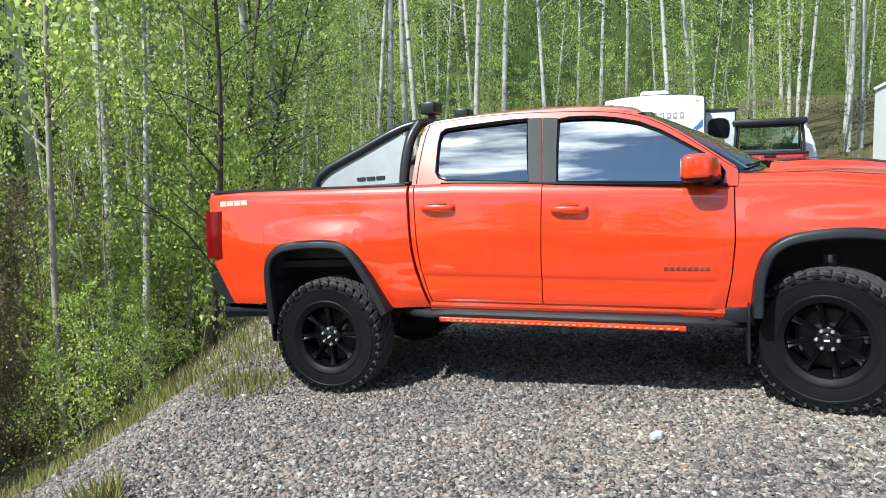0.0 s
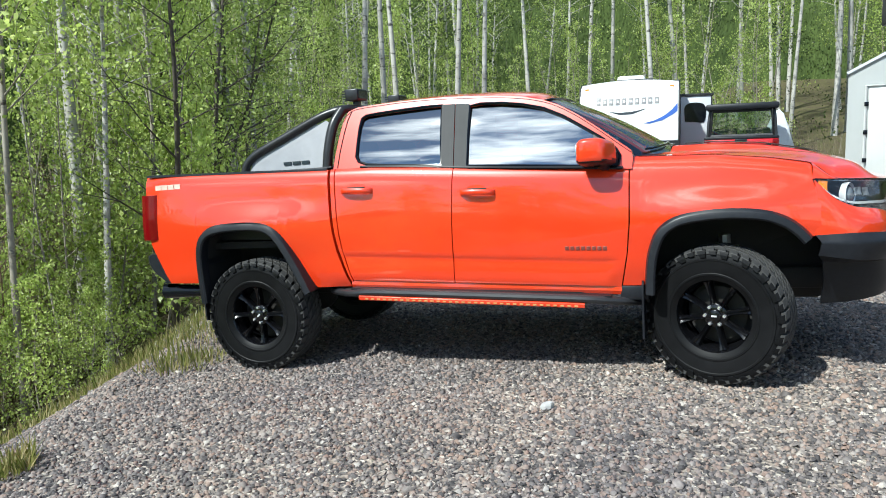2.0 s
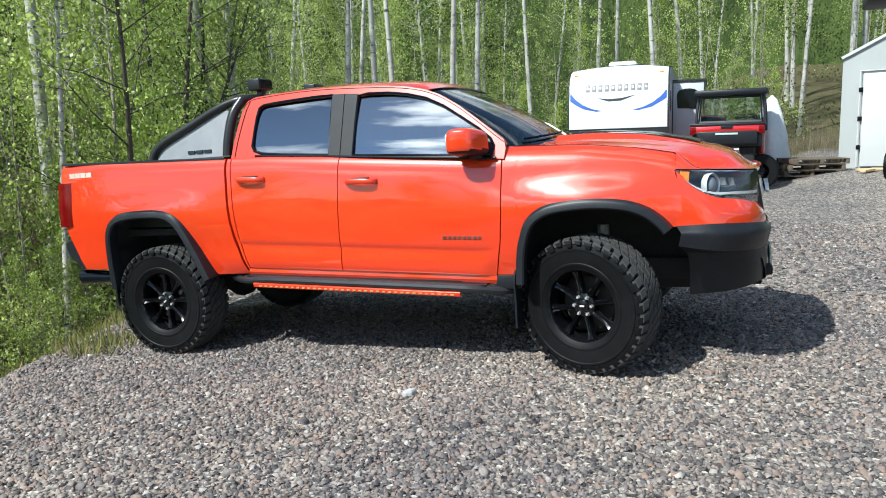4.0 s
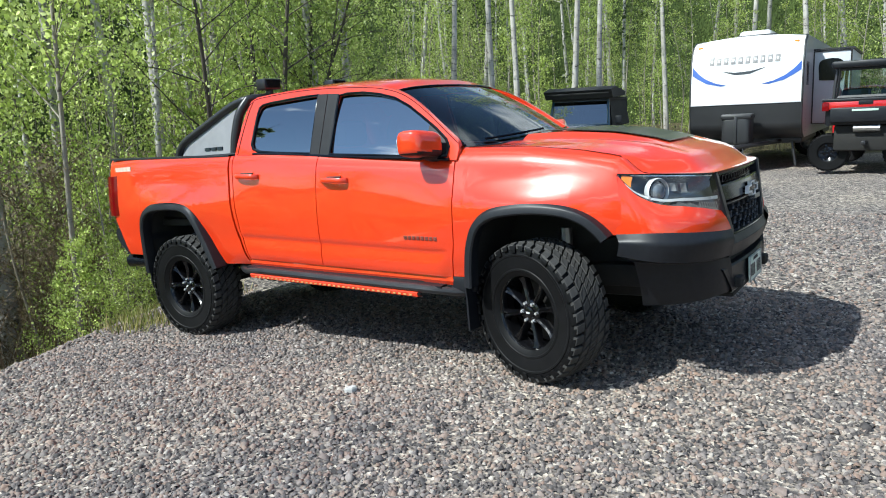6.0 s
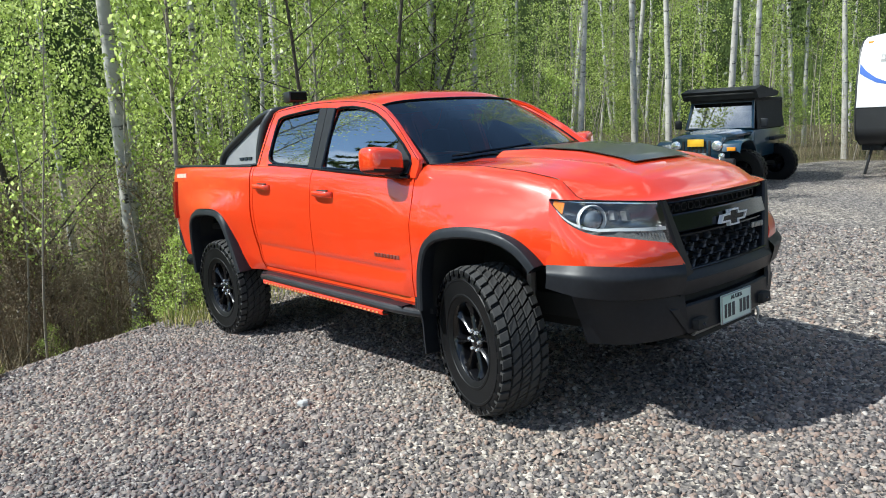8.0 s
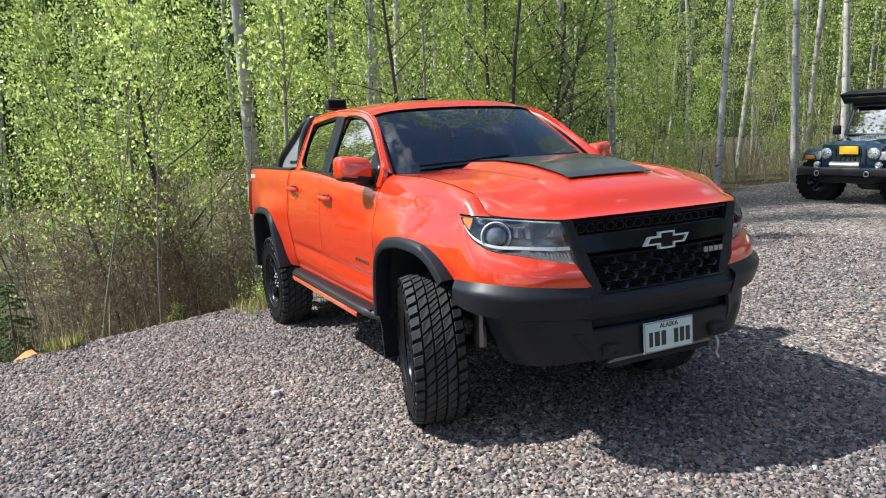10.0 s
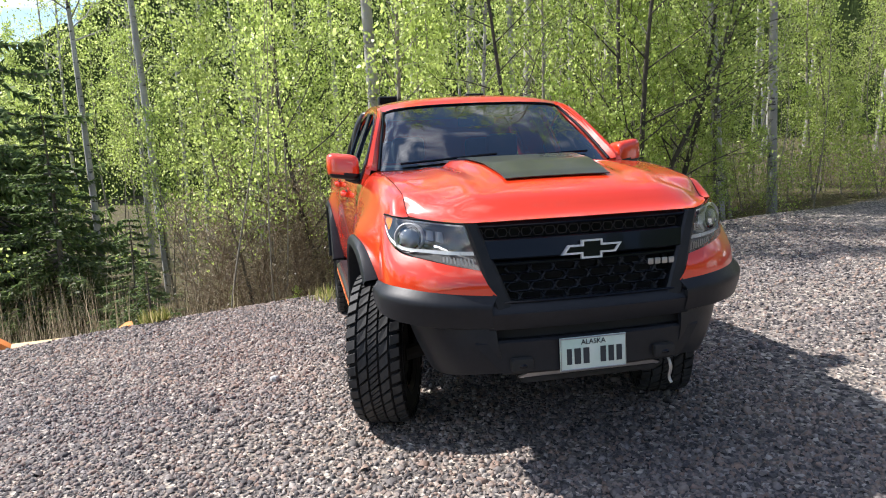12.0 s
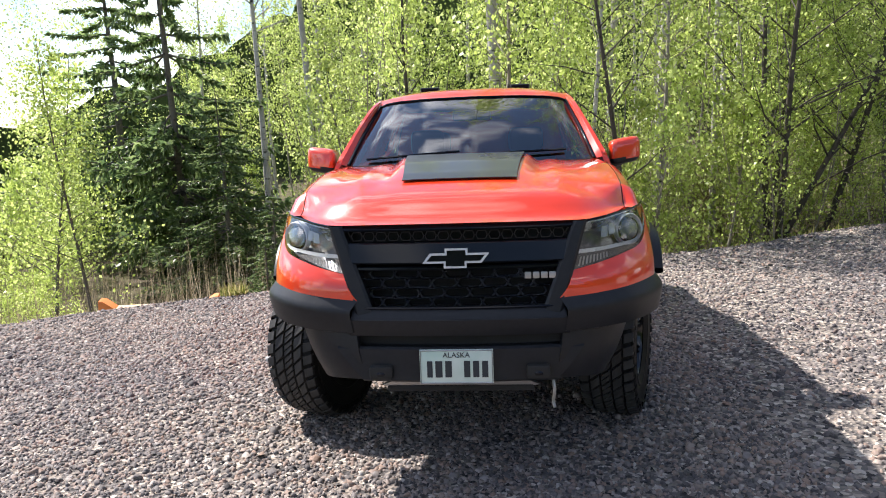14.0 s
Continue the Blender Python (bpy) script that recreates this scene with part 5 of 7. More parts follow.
# ---- steps, flaps, underbody ----
SLOT_TAN = surface("tan_slot", (0.45, 0.20, 0.06), (0.62, 0.34, 0.12), 20, (0.6, 0.8))
for s in (-1, 1):
    step = part("rock_rail", tube(curve_pts([(-2.62, s * 0.78, 0.575), (-2.50, s * 0.86, 0.572), (-2.38, s * 0.925, 0.578), (-2.2, s * 0.94, 0.585), (-1.5, s * 0.94, 0.558), (-0.80, s * 0.94, 0.530), (-0.66, s * 0.92, 0.518), (-0.52, s * 0.85, 0.495), (-0.44, s * 0.78, 0.485)], 40), 0.026, 10), TUBE_BLACK, truck, "black rock rail with a red perforated step plate")
    bm = bmesh.new()
    zl = lambda x: 0.585 - (x + 2.2) * 0.0395
    sheet(bm, [[(x, s * 0.905, zl(x) - 0.024), (x, s * 0.957, zl(x) - 0.022), (x, s * 0.966, zl(x) - 0.03), (x, s * 0.962, zl(x) - 0.052), (x, s * 0.92, zl(x) - 0.058)] for x in np.linspace(-2.33, -0.78, 12)])
    part("step_plate", thick(bm, -0.004), RED, step, "red-orange step plate")
    for k in range(34):
        x = -2.28 + k * 0.0435
        part("step_slot", box((x, s * 0.962, zl(x) - 0.047), (x + 0.022, s * 0.9675, zl(x) - 0.037), 0.0), SLOT_TAN, step)
    # board added to block sunlight between rail and body
    bm = bmesh.new()
    sheet(bm, [[(x, s * 0.80, zl(x) + 0.012), (x, s * 0.93, zl(x) + 0.010)] for x in np.linspace(-2.40, -0.62, 10)])
    part("tread_board", thick(bm, 0.012), BLACK_PLASTIC, step, "black board between rail and body")
    for x in (-2.1, -1.5, -0.9):
        part("rail_bracket", box((x - 0.02, s * 0.5, zl(x) - 0.03), (x + 0.02, s * 0.93, zl(x) + 0.01), 0.004), UNDER, step)
    part("mud_flap", prism(rounded([(0.64, 0.62), (0.92, 0.62), (0.925, 0.45), (0.92, 0.30), (0.90, 0.27), (0.66, 0.27), (0.64, 0.30)], 30), lambda y, z: (-0.425 - 0.02 * (0.6 - z), s * y, z), 0.012), BLACK_PLASTIC, truck, "black mud flap")
    part("mud_flap", prism(rounded([(0.66, 0.90), (0.925, 0.90), (0.93, 0.60), (0.92, 0.40), (0.90, 0.375), (0.68, 0.375), (0.66, 0.40)], 30), lambda y, z: (-3.650 + 0.05 * (z - 0.6), s * y, z), 0.012), BLACK_PLASTIC, truck, "black mud flap")
    part("frame_rail", box((-4.0, s * 0.40, 0.50), (0.85, s * 0.50, 0.63), 0.01), UNDER, truck, "black chassis rail")
    part("lower_arm", tube([(-0.08, s * 0.30, 0.42), (0.0, s * 0.72, 0.36)], 0.045, 8), UNDER, truck, "dark suspension arm")
    part("shock_absorber", tube([(0.06, s * 0.52, 0.38), (0.05, s * 0.50, 0.85)], 0.038, 10), STEEL, truck, "metal shock absorber")
part("rear_axle", tube([(AXLE_R, -0.75, 0.40), (AXLE_R, -0.15, 0.40), (AXLE_R, 0.15, 0.40), (AXLE_R, 0.75, 0.40)], 0.05, 10), UNDER, truck, "dark axle tube")
bm = bmesh.new()
bmesh.ops.create_icosphere(bm, subdivisions=2, radius=0.15, matrix=Matrix.Translation((AXLE_R, 0.05, 0.40)))
part("differential", bm, UNDER, truck, "dark axle housing")
# pan widened to the sills to keep sunlight off the ground below
part("floor_pan", box((-2.50, -0.865, 0.54), (-0.42, 0.865, 0.60), 0.02), UNDER, truck, "dark floor pan")
part("engine_tray", box((-0.45, -0.42, 0.42), (0.62, 0.42, 0.95), 0.03), UNDER, truck, "dark engine bay underside")
part("fuel_tank", box((-2.3, 0.05, 0.42), (-1.2, 0.42, 0.60), 0.05), UNDER, truck, "dark fuel tank")
part("exhaust_pipe", tube(curve_pts([(-0.3, -0.25, 0.50), (-1.5, -0.28, 0.50), (-2.7, -0.30, 0.55), (-3.3, -0.55, 0.66), (-3.75, -0.77, 0.590)], 24), 0.032, 8), STEEL, truck, "steel exhaust pipe")

# cabin seen through the glass
part("dashboard", box((-0.90, -0.70, 0.95), (-0.42, 0.70, 1.30), 0.06), CABIN, truck, "dark dashboard")
for x0, hs in ((-1.45, 1.0), (-2.2, 0.96)):
    for y in (-0.38, 0.38):
        seat = part("seat", box((x0 - 0.25, y - 0.25, 0.70), (x0 + 0.28, y + 0.25, 0.95), 0.06), CABIN, truck, "dark cloth seat")
        part("seat_back", box((x0 - 0.30, y - 0.24, 0.85), (x0 - 0.14, y + 0.24, 1.42), 0.07), CABIN, seat)
        part("head_rest", box((x0 - 0.29, y - 0.13, 1.44), (x0 - 0.19, y + 0.13, 1.63), 0.05), CABIN, seat)
bm = lathe([(0.185 + 0.016 * math.cos(a), 0.016 * math.sin(a)) for a in np.linspace(0, 2 * math.pi, 9)], 28, "x")
bm.transform(Matrix.Translation((-0.98, 0.38, 1.20)) @ Euler((0, radians(-25), 0)).to_matrix().to_4x4())
part("steering_wheel", bm, CABIN, truck, "dark steering wheel")
part("inside_mirror", box((-0.99, -0.13, 1.66), (-0.955, 0.13, 1.73), 0.015), CABIN, truck, "dark inside mirror")
part("headliner", box((-2.35, -0.60, 1.80), (-1.15, 0.60, 1.82), 0.01), CABIN, truck, "dark roof lining")

# ---- wheels ----
BRAKE = surface("dark_brake_steel", (0.02, 0.019, 0.018), (0.06, 0.056, 0.052), 15, (0.5, 0.7), metal=0.6)
TYRE_R, RIM_R = 0.418, 0.232


def build_wheel():
    w = new("wheel")
    w.parent = truck
    prof = [(RIM_R - 0.012, 0.115), (RIM_R + 0.006, 0.127), (0.250, 0.131), (0.254, 0.136), (0.264, 0.136), (0.268, 0.133), (0.300, 0.137), (0.338, 0.138), (0.342, 0.141), (0.352, 0.141), (0.356, 0.136), (0.375, 0.132), (0.395, 0.124), (0.401, 0.110), (0.402, 0.07), (0.402, 0.0)]
    prof = prof + [(r, -a) for r, a in prof[-2::-1]]
    bm = lathe(prof, 72, "y")
    part("tyre", bm, RUBBER, w, "black all-terrain tyre with chunky tread", angle=25)
    # tread: three skewed centre rows of split blocks between two rows of shoulder blocks
    n = 38
    pitch = 2 * math.pi / n

    def tread_block(y0, y1, skew, fill, top, split, drop):
        bm = bmesh.new()
        cuts = [(-fill, fill)] if not split else [(-fill, -0.05), (0.05, fill)]
        for c0, c1 in cuts:
            q = []
            for rr, k in ((0.394, 1.0), (top - 0.003, 0.97), (top, 0.90)):
                mid = (c0 + c1) / 2
                for yy, cc in ((y0, c0), (y1, c0), (y1, c1), (y0, c1)):
                    f = (yy - y0) / (y1 - y0)
                    a = (mid + (cc - mid) * k + skew * (f - 0.5)) * pitch
                    yk = (y0 + y1) / 2 + (yy - (y0 + y1) / 2) * k
                    ro = rr - (drop if abs(yy) > 0.12 else 0.0)
                    q.append(bm.verts.new((ro * math.cos(a), yk, ro * math.sin(a))))
            bm.faces.new(q[8:])
            for lv in (0, 4):
                for i in range(4):
                    j = (i + 1) % 4
                    bm.faces.new((q[lv + i], q[lv + j], q[lv + 4 + j], q[lv + 4 + i]))
        return bm

    for y0, y1, sh, skew, fill, split, drop in ((-0.137, -0.089, 0.0, 0.20, 0.36, False, 0.012), (-0.080, -0.032, 0.35, 0.55, 0.41, False, 0.0), (-0.024, 0.024, 0.80, 0.55, 0.41, True, 0.0), (0.032, 0.080, 0.25, 0.55, 0.41, False, 0.0), (0.089, 0.137, 0.6, 0.20, 0.36, False, 0.012)):
        first = part("tread_block", tread_block(y0, y1, skew, fill, TYRE_R, split, drop), TREAD, w, smooth=False)
        for k in range(n):
            o = first if k == 0 else first.copy()
            if k:
                scene.collection.objects.link(o)
            o.matrix_local = pose(0, 0, 0, 0, 360 * (k + sh) / n, 0)
    # shoulder lugs that run down the side, long and short by turns
    for sd in (-1, 1):
        for long in (0, 1):
            bm = bmesh.new()
            dw = pitch * (0.36 if long else 0.30)
            end = 0.362 if long else 0.378
            vs = [[bm.verts.new((r * math.cos(a + tilt), sd * y, r * math.sin(a + tilt))) for a in (-dw * q, dw * q)] for r, y, q, tilt in ((0.404, 0.134, 1.0, 0.0), (0.396, 0.1405, 1.0, 0.0), (0.382, 0.1445, 0.92, 0.01), (end, 0.1455, 0.7, 0.02), (end - 0.005, 0.138, 0.6, 0.02))]
            for a, b in zip(vs, vs[1:]):
                bm.faces.new((a[0], a[1], b[1], b[0]))
            for side in (0, 1):
                bm.faces.new([r[side] for r in vs])
            first = part("shoulder_lug", bm, RUBBER, w, smooth=False)
            for k in range(n // 2):
                o = first if k == 0 else first.copy()
                if k:
                    scene.collection.objects.link(o)
                o.matrix_local = pose(0, 0, 0, 0, 360 * (2 * k + long + (0.3 if sd > 0 else 0)) / n, 0)
    # rim: barrel, lip, eight ridged spokes, hub
    rim = part("rim", lathe([(RIM_R - 0.004, -0.11), (RIM_R - 0.03, -0.09), (RIM_R - 0.035, 0.02), (RIM_R - 0.022, 0.075), (RIM_R - 0.016, 0.098), (RIM_R - 0.008, 0.112), (RIM_R + 0.004, 0.124), (RIM_R + 0.010, 0.120), (RIM_R - 0.002, 0.108)], 64, "y"), RIM_BLACK, w, "gloss black alloy rim")
    for k in range(8):
        a = 2 * math.pi * k / 8 + 0.2
        bm = bmesh.new()
        rows = []
        for r, y, hw, dp in ((0.045, 0.078, 0.019, 0.05), (0.075, 0.086, 0.0150, 0.05), (0.12, 0.083, 0.0150, 0.05), (0.165, 0.086, 0.0175, 0.045), (0.190, 0.094, 0.022, 0.04), (0.209, 0.100, 0.030, 0.04)):
            rows.append([(r, y - dp, -hw * 1.15), (r, y - 0.018, -hw), (r, y - 0.005, -hw * 0.72), (r, y, -hw * 0.5), (r, y - 0.009, 0.0), (r, y, hw * 0.5), (r, y - 0.005, hw * 0.72), (r, y - 0.018, hw), (r, y - dp, hw * 1.15)])
        sheet(bm, rows)
        bm.transform(Euler((0, a, 0)).to_matrix().to_4x4())
        part("spoke", bm, RIM_BLACK, rim, angle=18)
    part("hub_cap", lathe([(0.075, 0.02), (0.072, 0.075), (0.060, 0.082), (0.040, 0.083), (0.036, 0.094), (0.030, 0.098), (0.001, 0.099)], 28, "y"), RIM_BLACK, rim)
    part("cap_badge", box((-0.015, 0.098, -0.005), (0.015, 0.1015, 0.005), 0.0), SATIN_SILVER, rim, "small silver cap badge")
    for k in range(6):
        a = 2 * math.pi * k / 6
        part("lug_nut", lathe([(0.0115, 0.07), (0.0115, 0.094), (0.008, 0.100), (0.001, 0.101)], 8, "y", (0.057 * math.cos(a), 0, 0.057 * math.sin(a))), CHROME, rim, "chrome lug nut")
    part("brake_disc", lathe([(0.16, -0.015), (0.165, -0.003), (0.12, -0.001), (0.06, -0.001), (0.055, -0.015)], 32, "y"), BRAKE, w, "dull dark steel brake disc")
    part("brake_drum", lathe([(0.001, -0.03), (0.19, -0.03), (0.20, -0.05), (0.20, -0.09), (0.001, -0.1)], 24, "y"), UNDER, w, "dark brake backing")
    return w


wheel = build_wheel()
STEER = -17.0
wheel.matrix_local = pose(0, 0.815, 0.413, 0, 0, STEER)
wheel["label"] = "black alloy wheel with an all-terrain tyre"
for m in (pose(0, -0.815, 0.413, 0, 0, 180 + STEER), pose(AXLE_R, -0.805, 0.413, 0, 35, 180), pose(AXLE_R, 0.805, 0.413, 0, 20, 0)):
    copy_thing(wheel, m)


# ---- things parked further back ----
RV_WHITE = surface("trailer_white", (0.72, 0.73, 0.74), (0.82, 0.82, 0.82), 1.2, (0.25, 0.4), coat=0.3)
RV_SIDE = surface("trailer_grey_siding", (0.30, 0.31, 0.33), (0.38, 0.39, 0.41), 2.0, (0.35, 0.5))
FADED = surface("faded_grey_print", (0.15, 0.15, 0.16), (0.24, 0.235, 0.23), 4.0, (0.4, 0.5))
# siding lightened in colour to stand for sunlight on the slide-out
RV_PALE = surface("lightened_siding", (0.50, 0.52, 0.55), (0.60, 0.62, 0.64), 2.0, (0.35, 0.5))
RV_DARK = surface("trailer_charcoal", (0.018, 0.019, 0.021), (0.03, 0.031, 0.034), 3.0, (0.4, 0.55))
RV_BLUE = surface("trailer_blue", (0.04, 0.10, 0.38), (0.06, 0.14, 0.46), 4.0, (0.3, 0.4))
# dark teal, with the tree shade over the off-roader put into the colour
TEAL = paint("dark_teal_shaded", (0.006, 0.032, 0.062), (0.010, 0.040, 0.066))
CANVAS = surface("black_canvas", (0.014, 0.014, 0.014), (0.028, 0.028, 0.027), 9, (0.75, 0.9), relief=0.2, relief_scale=60)
YELLOW = surface("yellow_plate", (0.75, 0.42, 0.02), (0.85, 0.52, 0.04), 8, (0.3, 0.4))
UTV_RED = paint("deep_red_plastic", (0.48, 0.008, 0.012), (0.42, 0.012, 0.014))
GLASS_FAR = glass_mat("vehicle_glass", (0.30, 0.42, 0.42), 0.10)
GLASS_SCREEN = glass_mat("off_roader_screen", (0.12, 0.14, 0.16), 0.20)
SHED_WHITE = surface("white_painted_board", (0.36, 0.375, 0.37), (0.43, 0.44, 0.43), 1.5, (0.5, 0.65), relief=0.1, relief_scale=30, stretch=(1, 1, 0.2))
DOOR_WHITE = surface("white_door_paint", (0.52, 0.53, 0.52), (0.60, 0.61, 0.60), 1.5, (0.4, 0.55))
TARP = surface("white_tarp", (0.52, 0.55, 0.58), (0.70, 0.72, 0.74), 2.0, (0.4, 0.6), relief=0.6, relief_scale=5, dist=0.05)
WOOD_OLD = surface("weathered_wood", (0.07, 0.052, 0.036), (0.17, 0.135, 0.10), 7, (0.7, 0.9), relief=0.4, stretch=(0.3, 2, 2))
WOOD_NEW = surface("fresh_sawn_wood", (0.55, 0.38, 0.19), (0.72, 0.54, 0.30), 6, (0.6, 0.8), relief=0.2, stretch=(0.3, 2, 2))
ORANGE = surface("orange_plastic", (0.68, 0.20, 0.04), (0.78, 0.28, 0.07), 6, (0.4, 0.55))
ROOF_DARK = surface("dark_roofing", (0.015, 0.015, 0.017), (0.03, 0.03, 0.032), 6, (0.6, 0.8))


def plain_tyre(r, w, rim_r, lugs=True):
    prof = [(rim_r, w * 0.42), (rim_r + 0.02, w * 0.5), (r * 0.9, w * 0.5), (r * 0.97, w * 0.42), (r * 0.975, 0.0)]
    prof = prof + [(a, -b) for a, b in prof[-2::-1]]
    bm = lathe(prof, 36, "y")
    n = 26 if lugs else 0
    for k in range(n):
        for row, (y0, y1) in enumerate(((-0.48, -0.04), (0.04, 0.48))):
            w0 = 2 * math.pi * (k + 0.5 * row) / n
            dw = 2 * math.pi / n * 0.3
            q = [bm.verts.new((rr * math.cos(a), yy * w, rr * math.sin(a))) for rr in (r * 0.95, r) for yy, a in ((y0, w0 - dw), (y1, w0 - dw), (y1, w0 + dw), (y0, w0 + dw))]
            for f in ((4, 5, 6, 7), (0, 1, 5, 4), (1, 2, 6, 5), (2, 3, 7, 6), (3, 0, 4, 7)):
                bm.faces.new([q[i] for i in f])
    return bm


def plain_wheel(parent, at, r, w, rim_r, rim_mat, turn=0.0):
    e = new("wheel")
    e.parent = parent
    e.matrix_local = pose(*at, 0, 0, turn)
    part("tyre", plain_tyre(r, w, rim_r, False), RUBBER, e, "black knobbly tyre")
    n = 26
    for row, (y0, y1) in enumerate(((-0.48, -0.04), (0.04, 0.48))):
        bm = bmesh.new()
        dw = 2 * math.pi / n * 0.3
        q = [bm.verts.new((rr * math.cos(a), yy * w, rr * math.sin(a))) for rr in (r * 0.95, r) for yy, a in ((y0, -dw), (y1, -dw), (y1, dw), (y0, dw))]
        for f in ((4, 5, 6, 7), (0, 1, 5, 4), (1, 2, 6, 5), (2, 3, 7, 6), (3, 0, 4, 7)):
            bm.faces.new([q[i] for i in f])
        first = part("tread_lug", bm, RUBBER, e, smooth=False)
        for k in range(n):
            o = first if k == 0 else first.copy()
            if k:
                scene.collection.objects.link(o)
            o.matrix_local = pose(0, 0, 0, 0, 360 * (k + 0.5 * row) / n, 0)
    rim = part("rim", lathe([(rim_r, -w * 0.4), (rim_r - 0.01, w * 0.15), (rim_r, w * 0.40), (rim_r + 0.01, w * 0.42), (rim_r - 0.015, w * 0.36), (rim_r * 0.6, w * 0.25), (rim_r * 0.3, w * 0.33), (0.001, w * 0.34)], 28, "y"), rim_mat, e, "metal rim")
    for k in range(5):
        a = 2 * math.pi * k / 5
        part("spoke", box((rim_r * 0.2, w * 0.26, -0.022), (rim_r * 0.95, w * 0.36, 0.022), 0.006, Euler((0, a, 0)).to_matrix().to_4x4()), rim_mat, rim)
    return e


# travel trailer: x across, y back from its front face, z up
RV_AT = pose(-1.83, 12.85, 0.06, 0, 0, 2)
rv = thing("travel_trailer", RV_AT, "white travel trailer with blue swooshes and a charcoal lower front", "trailer")
RV_FRONT = [(0.62, 0.42), (0.72, 0.18), (0.90, 0.05), (1.38, 0.0), (1.9, 0.02), (2.35, 0.10), (2.62, 0.22), (2.76, 0.36), (2.82, 0.55)]


def rv_face(x, z):
    return interp(RV_FRONT, z) + 0.05 * (x / 1.15) ** 4


def rv_patch(z0, z1, nz, d=0.0, x0=-1.15, x1=1.15):
    bm = bmesh.new()
    sheet(bm, [[(x, rv_face(x, z) - d, z + (0.07 * (1 - (x / 1.15) ** 2) if z > 2.6 else 0)) for x in np.linspace(x0, x1, 17)] for z in np.linspace(z0, z1, nz)])
    return bm


part("front_cap", rv_patch(1.40, 2.82, 16), RV_WHITE, rv, "white moulded front cap")
part("front_lower", rv_patch(0.62, 1.40, 12), RV_DARK, rv, "charcoal lower front")
part("front_band", tube([(x, rv_face(x, 1.40) - 0.006, 1.40) for x in np.linspace(-1.15, 1.15, 13)], 0.012, 6), RV_SIDE, rv)
for s in (-1, 1):
    bm = bmesh.new()
    zs = np.linspace(0.62, 2.82, 18)
    sheet(bm, [[(s * 1.15, rv_face(1.15, z), z), (s * 1.19, rv_face(1.15, z) + 0.05, z), (s * 1.19, 7.2, z)] for z in zs])
    part("side_wall", bm, RV_SIDE, rv, "grey ribbed side wall")
    part("corner_moulding", tube([(s * 1.165, rv_face(1.15, z) + 0.01, z) for z in zs], 0.022, 6), RV_DARK, rv, "dark corner moulding")
    for k in range(9):
        z = 0.75 + k * 0.09
        part("siding_rib", box((s * 1.188, 0.6, z), (s * 1.196, 7.1, z + 0.02), 0.0), RV_SIDE, rv)
bm = bmesh.new()
sheet(bm, [[(x, y, 2.82 + 0.07 * (1 - (x / 1.19) ** 2)) for x in np.linspace(-1.19, 1.19, 9)] for y in (0.55, 3.5, 7.2)])
part("trailer_roof", bm, RV_WHITE, rv, "white rubber roof")
part("back_wall", box((-1.19, 7.18, 0.62), (1.19, 7.24, 2.84), 0.02), RV_SIDE, rv)
part("underframe", box((-1.15, 0.5, 0.50), (1.15, 7.2, 0.64), 0.02), RV_DARK, rv, "dark underframe")
part("roof_unit", box((-0.35, 1.2, 2.88), (0.35, 2.1, 3.06), 0.08), RV_WHITE, rv, "white roof air conditioner")
part("roof_vent", box((-0.30, 0.62, 2.86), (0.55, 0.95, 2.92), 0.02), RV_DARK, rv, "dark roof vent cover")


def rv_decal(name, outline, mat, label, d=0.008):
    pts = outline
    part(name, prism(pts, lambda x, z: (x, rv_face(x, z) - d, z), 0.0), mat, rv, label)


for s in (-1, 1):
    up = [(s * 1.13, 2.27), (s * 1.0, 2.12), (s * 0.82, 1.98), (s * 0.60, 1.88), (s * 0.36, 1.82)]
    dn = [(s * 0.50, 1.81), (s * 0.80, 1.88), (s * 1.0, 1.99), (s * 1.13, 2.08)]
    rv_decal("blue_swoosh", up + dn, RV_BLUE, "blue painted swoosh")
    part("marker_lamp", box((s * 1.0 - 0.05, rv_face(1.0, 2.68) - 0.03, 2.66), (s * 1.0 + 0.05, rv_face(1.0, 2.68) + 0.02, 2.71), 0.01), AMBER, rv, "amber marker lamp")
rv_decal("dark_swoosh", [(-0.48, 2.13), (-0.2, 2.095), (0.1, 2.11), (0.45, 2.18), (0.1, 2.05), (-0.2, 2.04)], INK_DARK, "thin dark arc")
for k in range(10):
    x = -0.76 + k * 0.152
    part("name_bar", prism([(x, 2.28), (x + 0.105, 2.28), (x + 0.105, 2.44 if k else 2.48), (x, 2.44 if k else 2.48)], lambda a, b: (a, rv_face(a, b) - 0.008, b), 0.0, ([(x + 0.03, 2.335), (x + 0.03, 2.395), (x + 0.075, 2.395), (x + 0.075, 2.335)],)), FADED, rv, "grey bar of faded lettering")
# tanks, tongue and jack
tank = part("tank_cover", box((-0.34, -0.62, 0.52), (0.26, -0.12, 1.16), 0.10, seg=3), RV_DARK, rv, "black propane tank cover")
part("tank_lid", box((-0.36, -0.64, 1.08), (0.28, -0.10, 1.20), 0.05), RV_DARK, tank)
part("tank_seam", box((-0.07, -0.645, 0.56), (-0.01, -0.60, 1.14), 0.012), RV_DARK, tank)
for s in (-1, 1):
    part("tongue_beam", tube([(s * 0.75, 0.6, 0.55), (0.0, -1.15, 0.50)], 0.05, 6), RV_DARK, rv, "black tongue beam")
    part("stabiliser", tube([(s * 0.95, 0.5, 0.55), (s * 1.05, 0.45, 0.0)], 0.03, 6), RV_DARK, rv, "dark stabiliser leg")
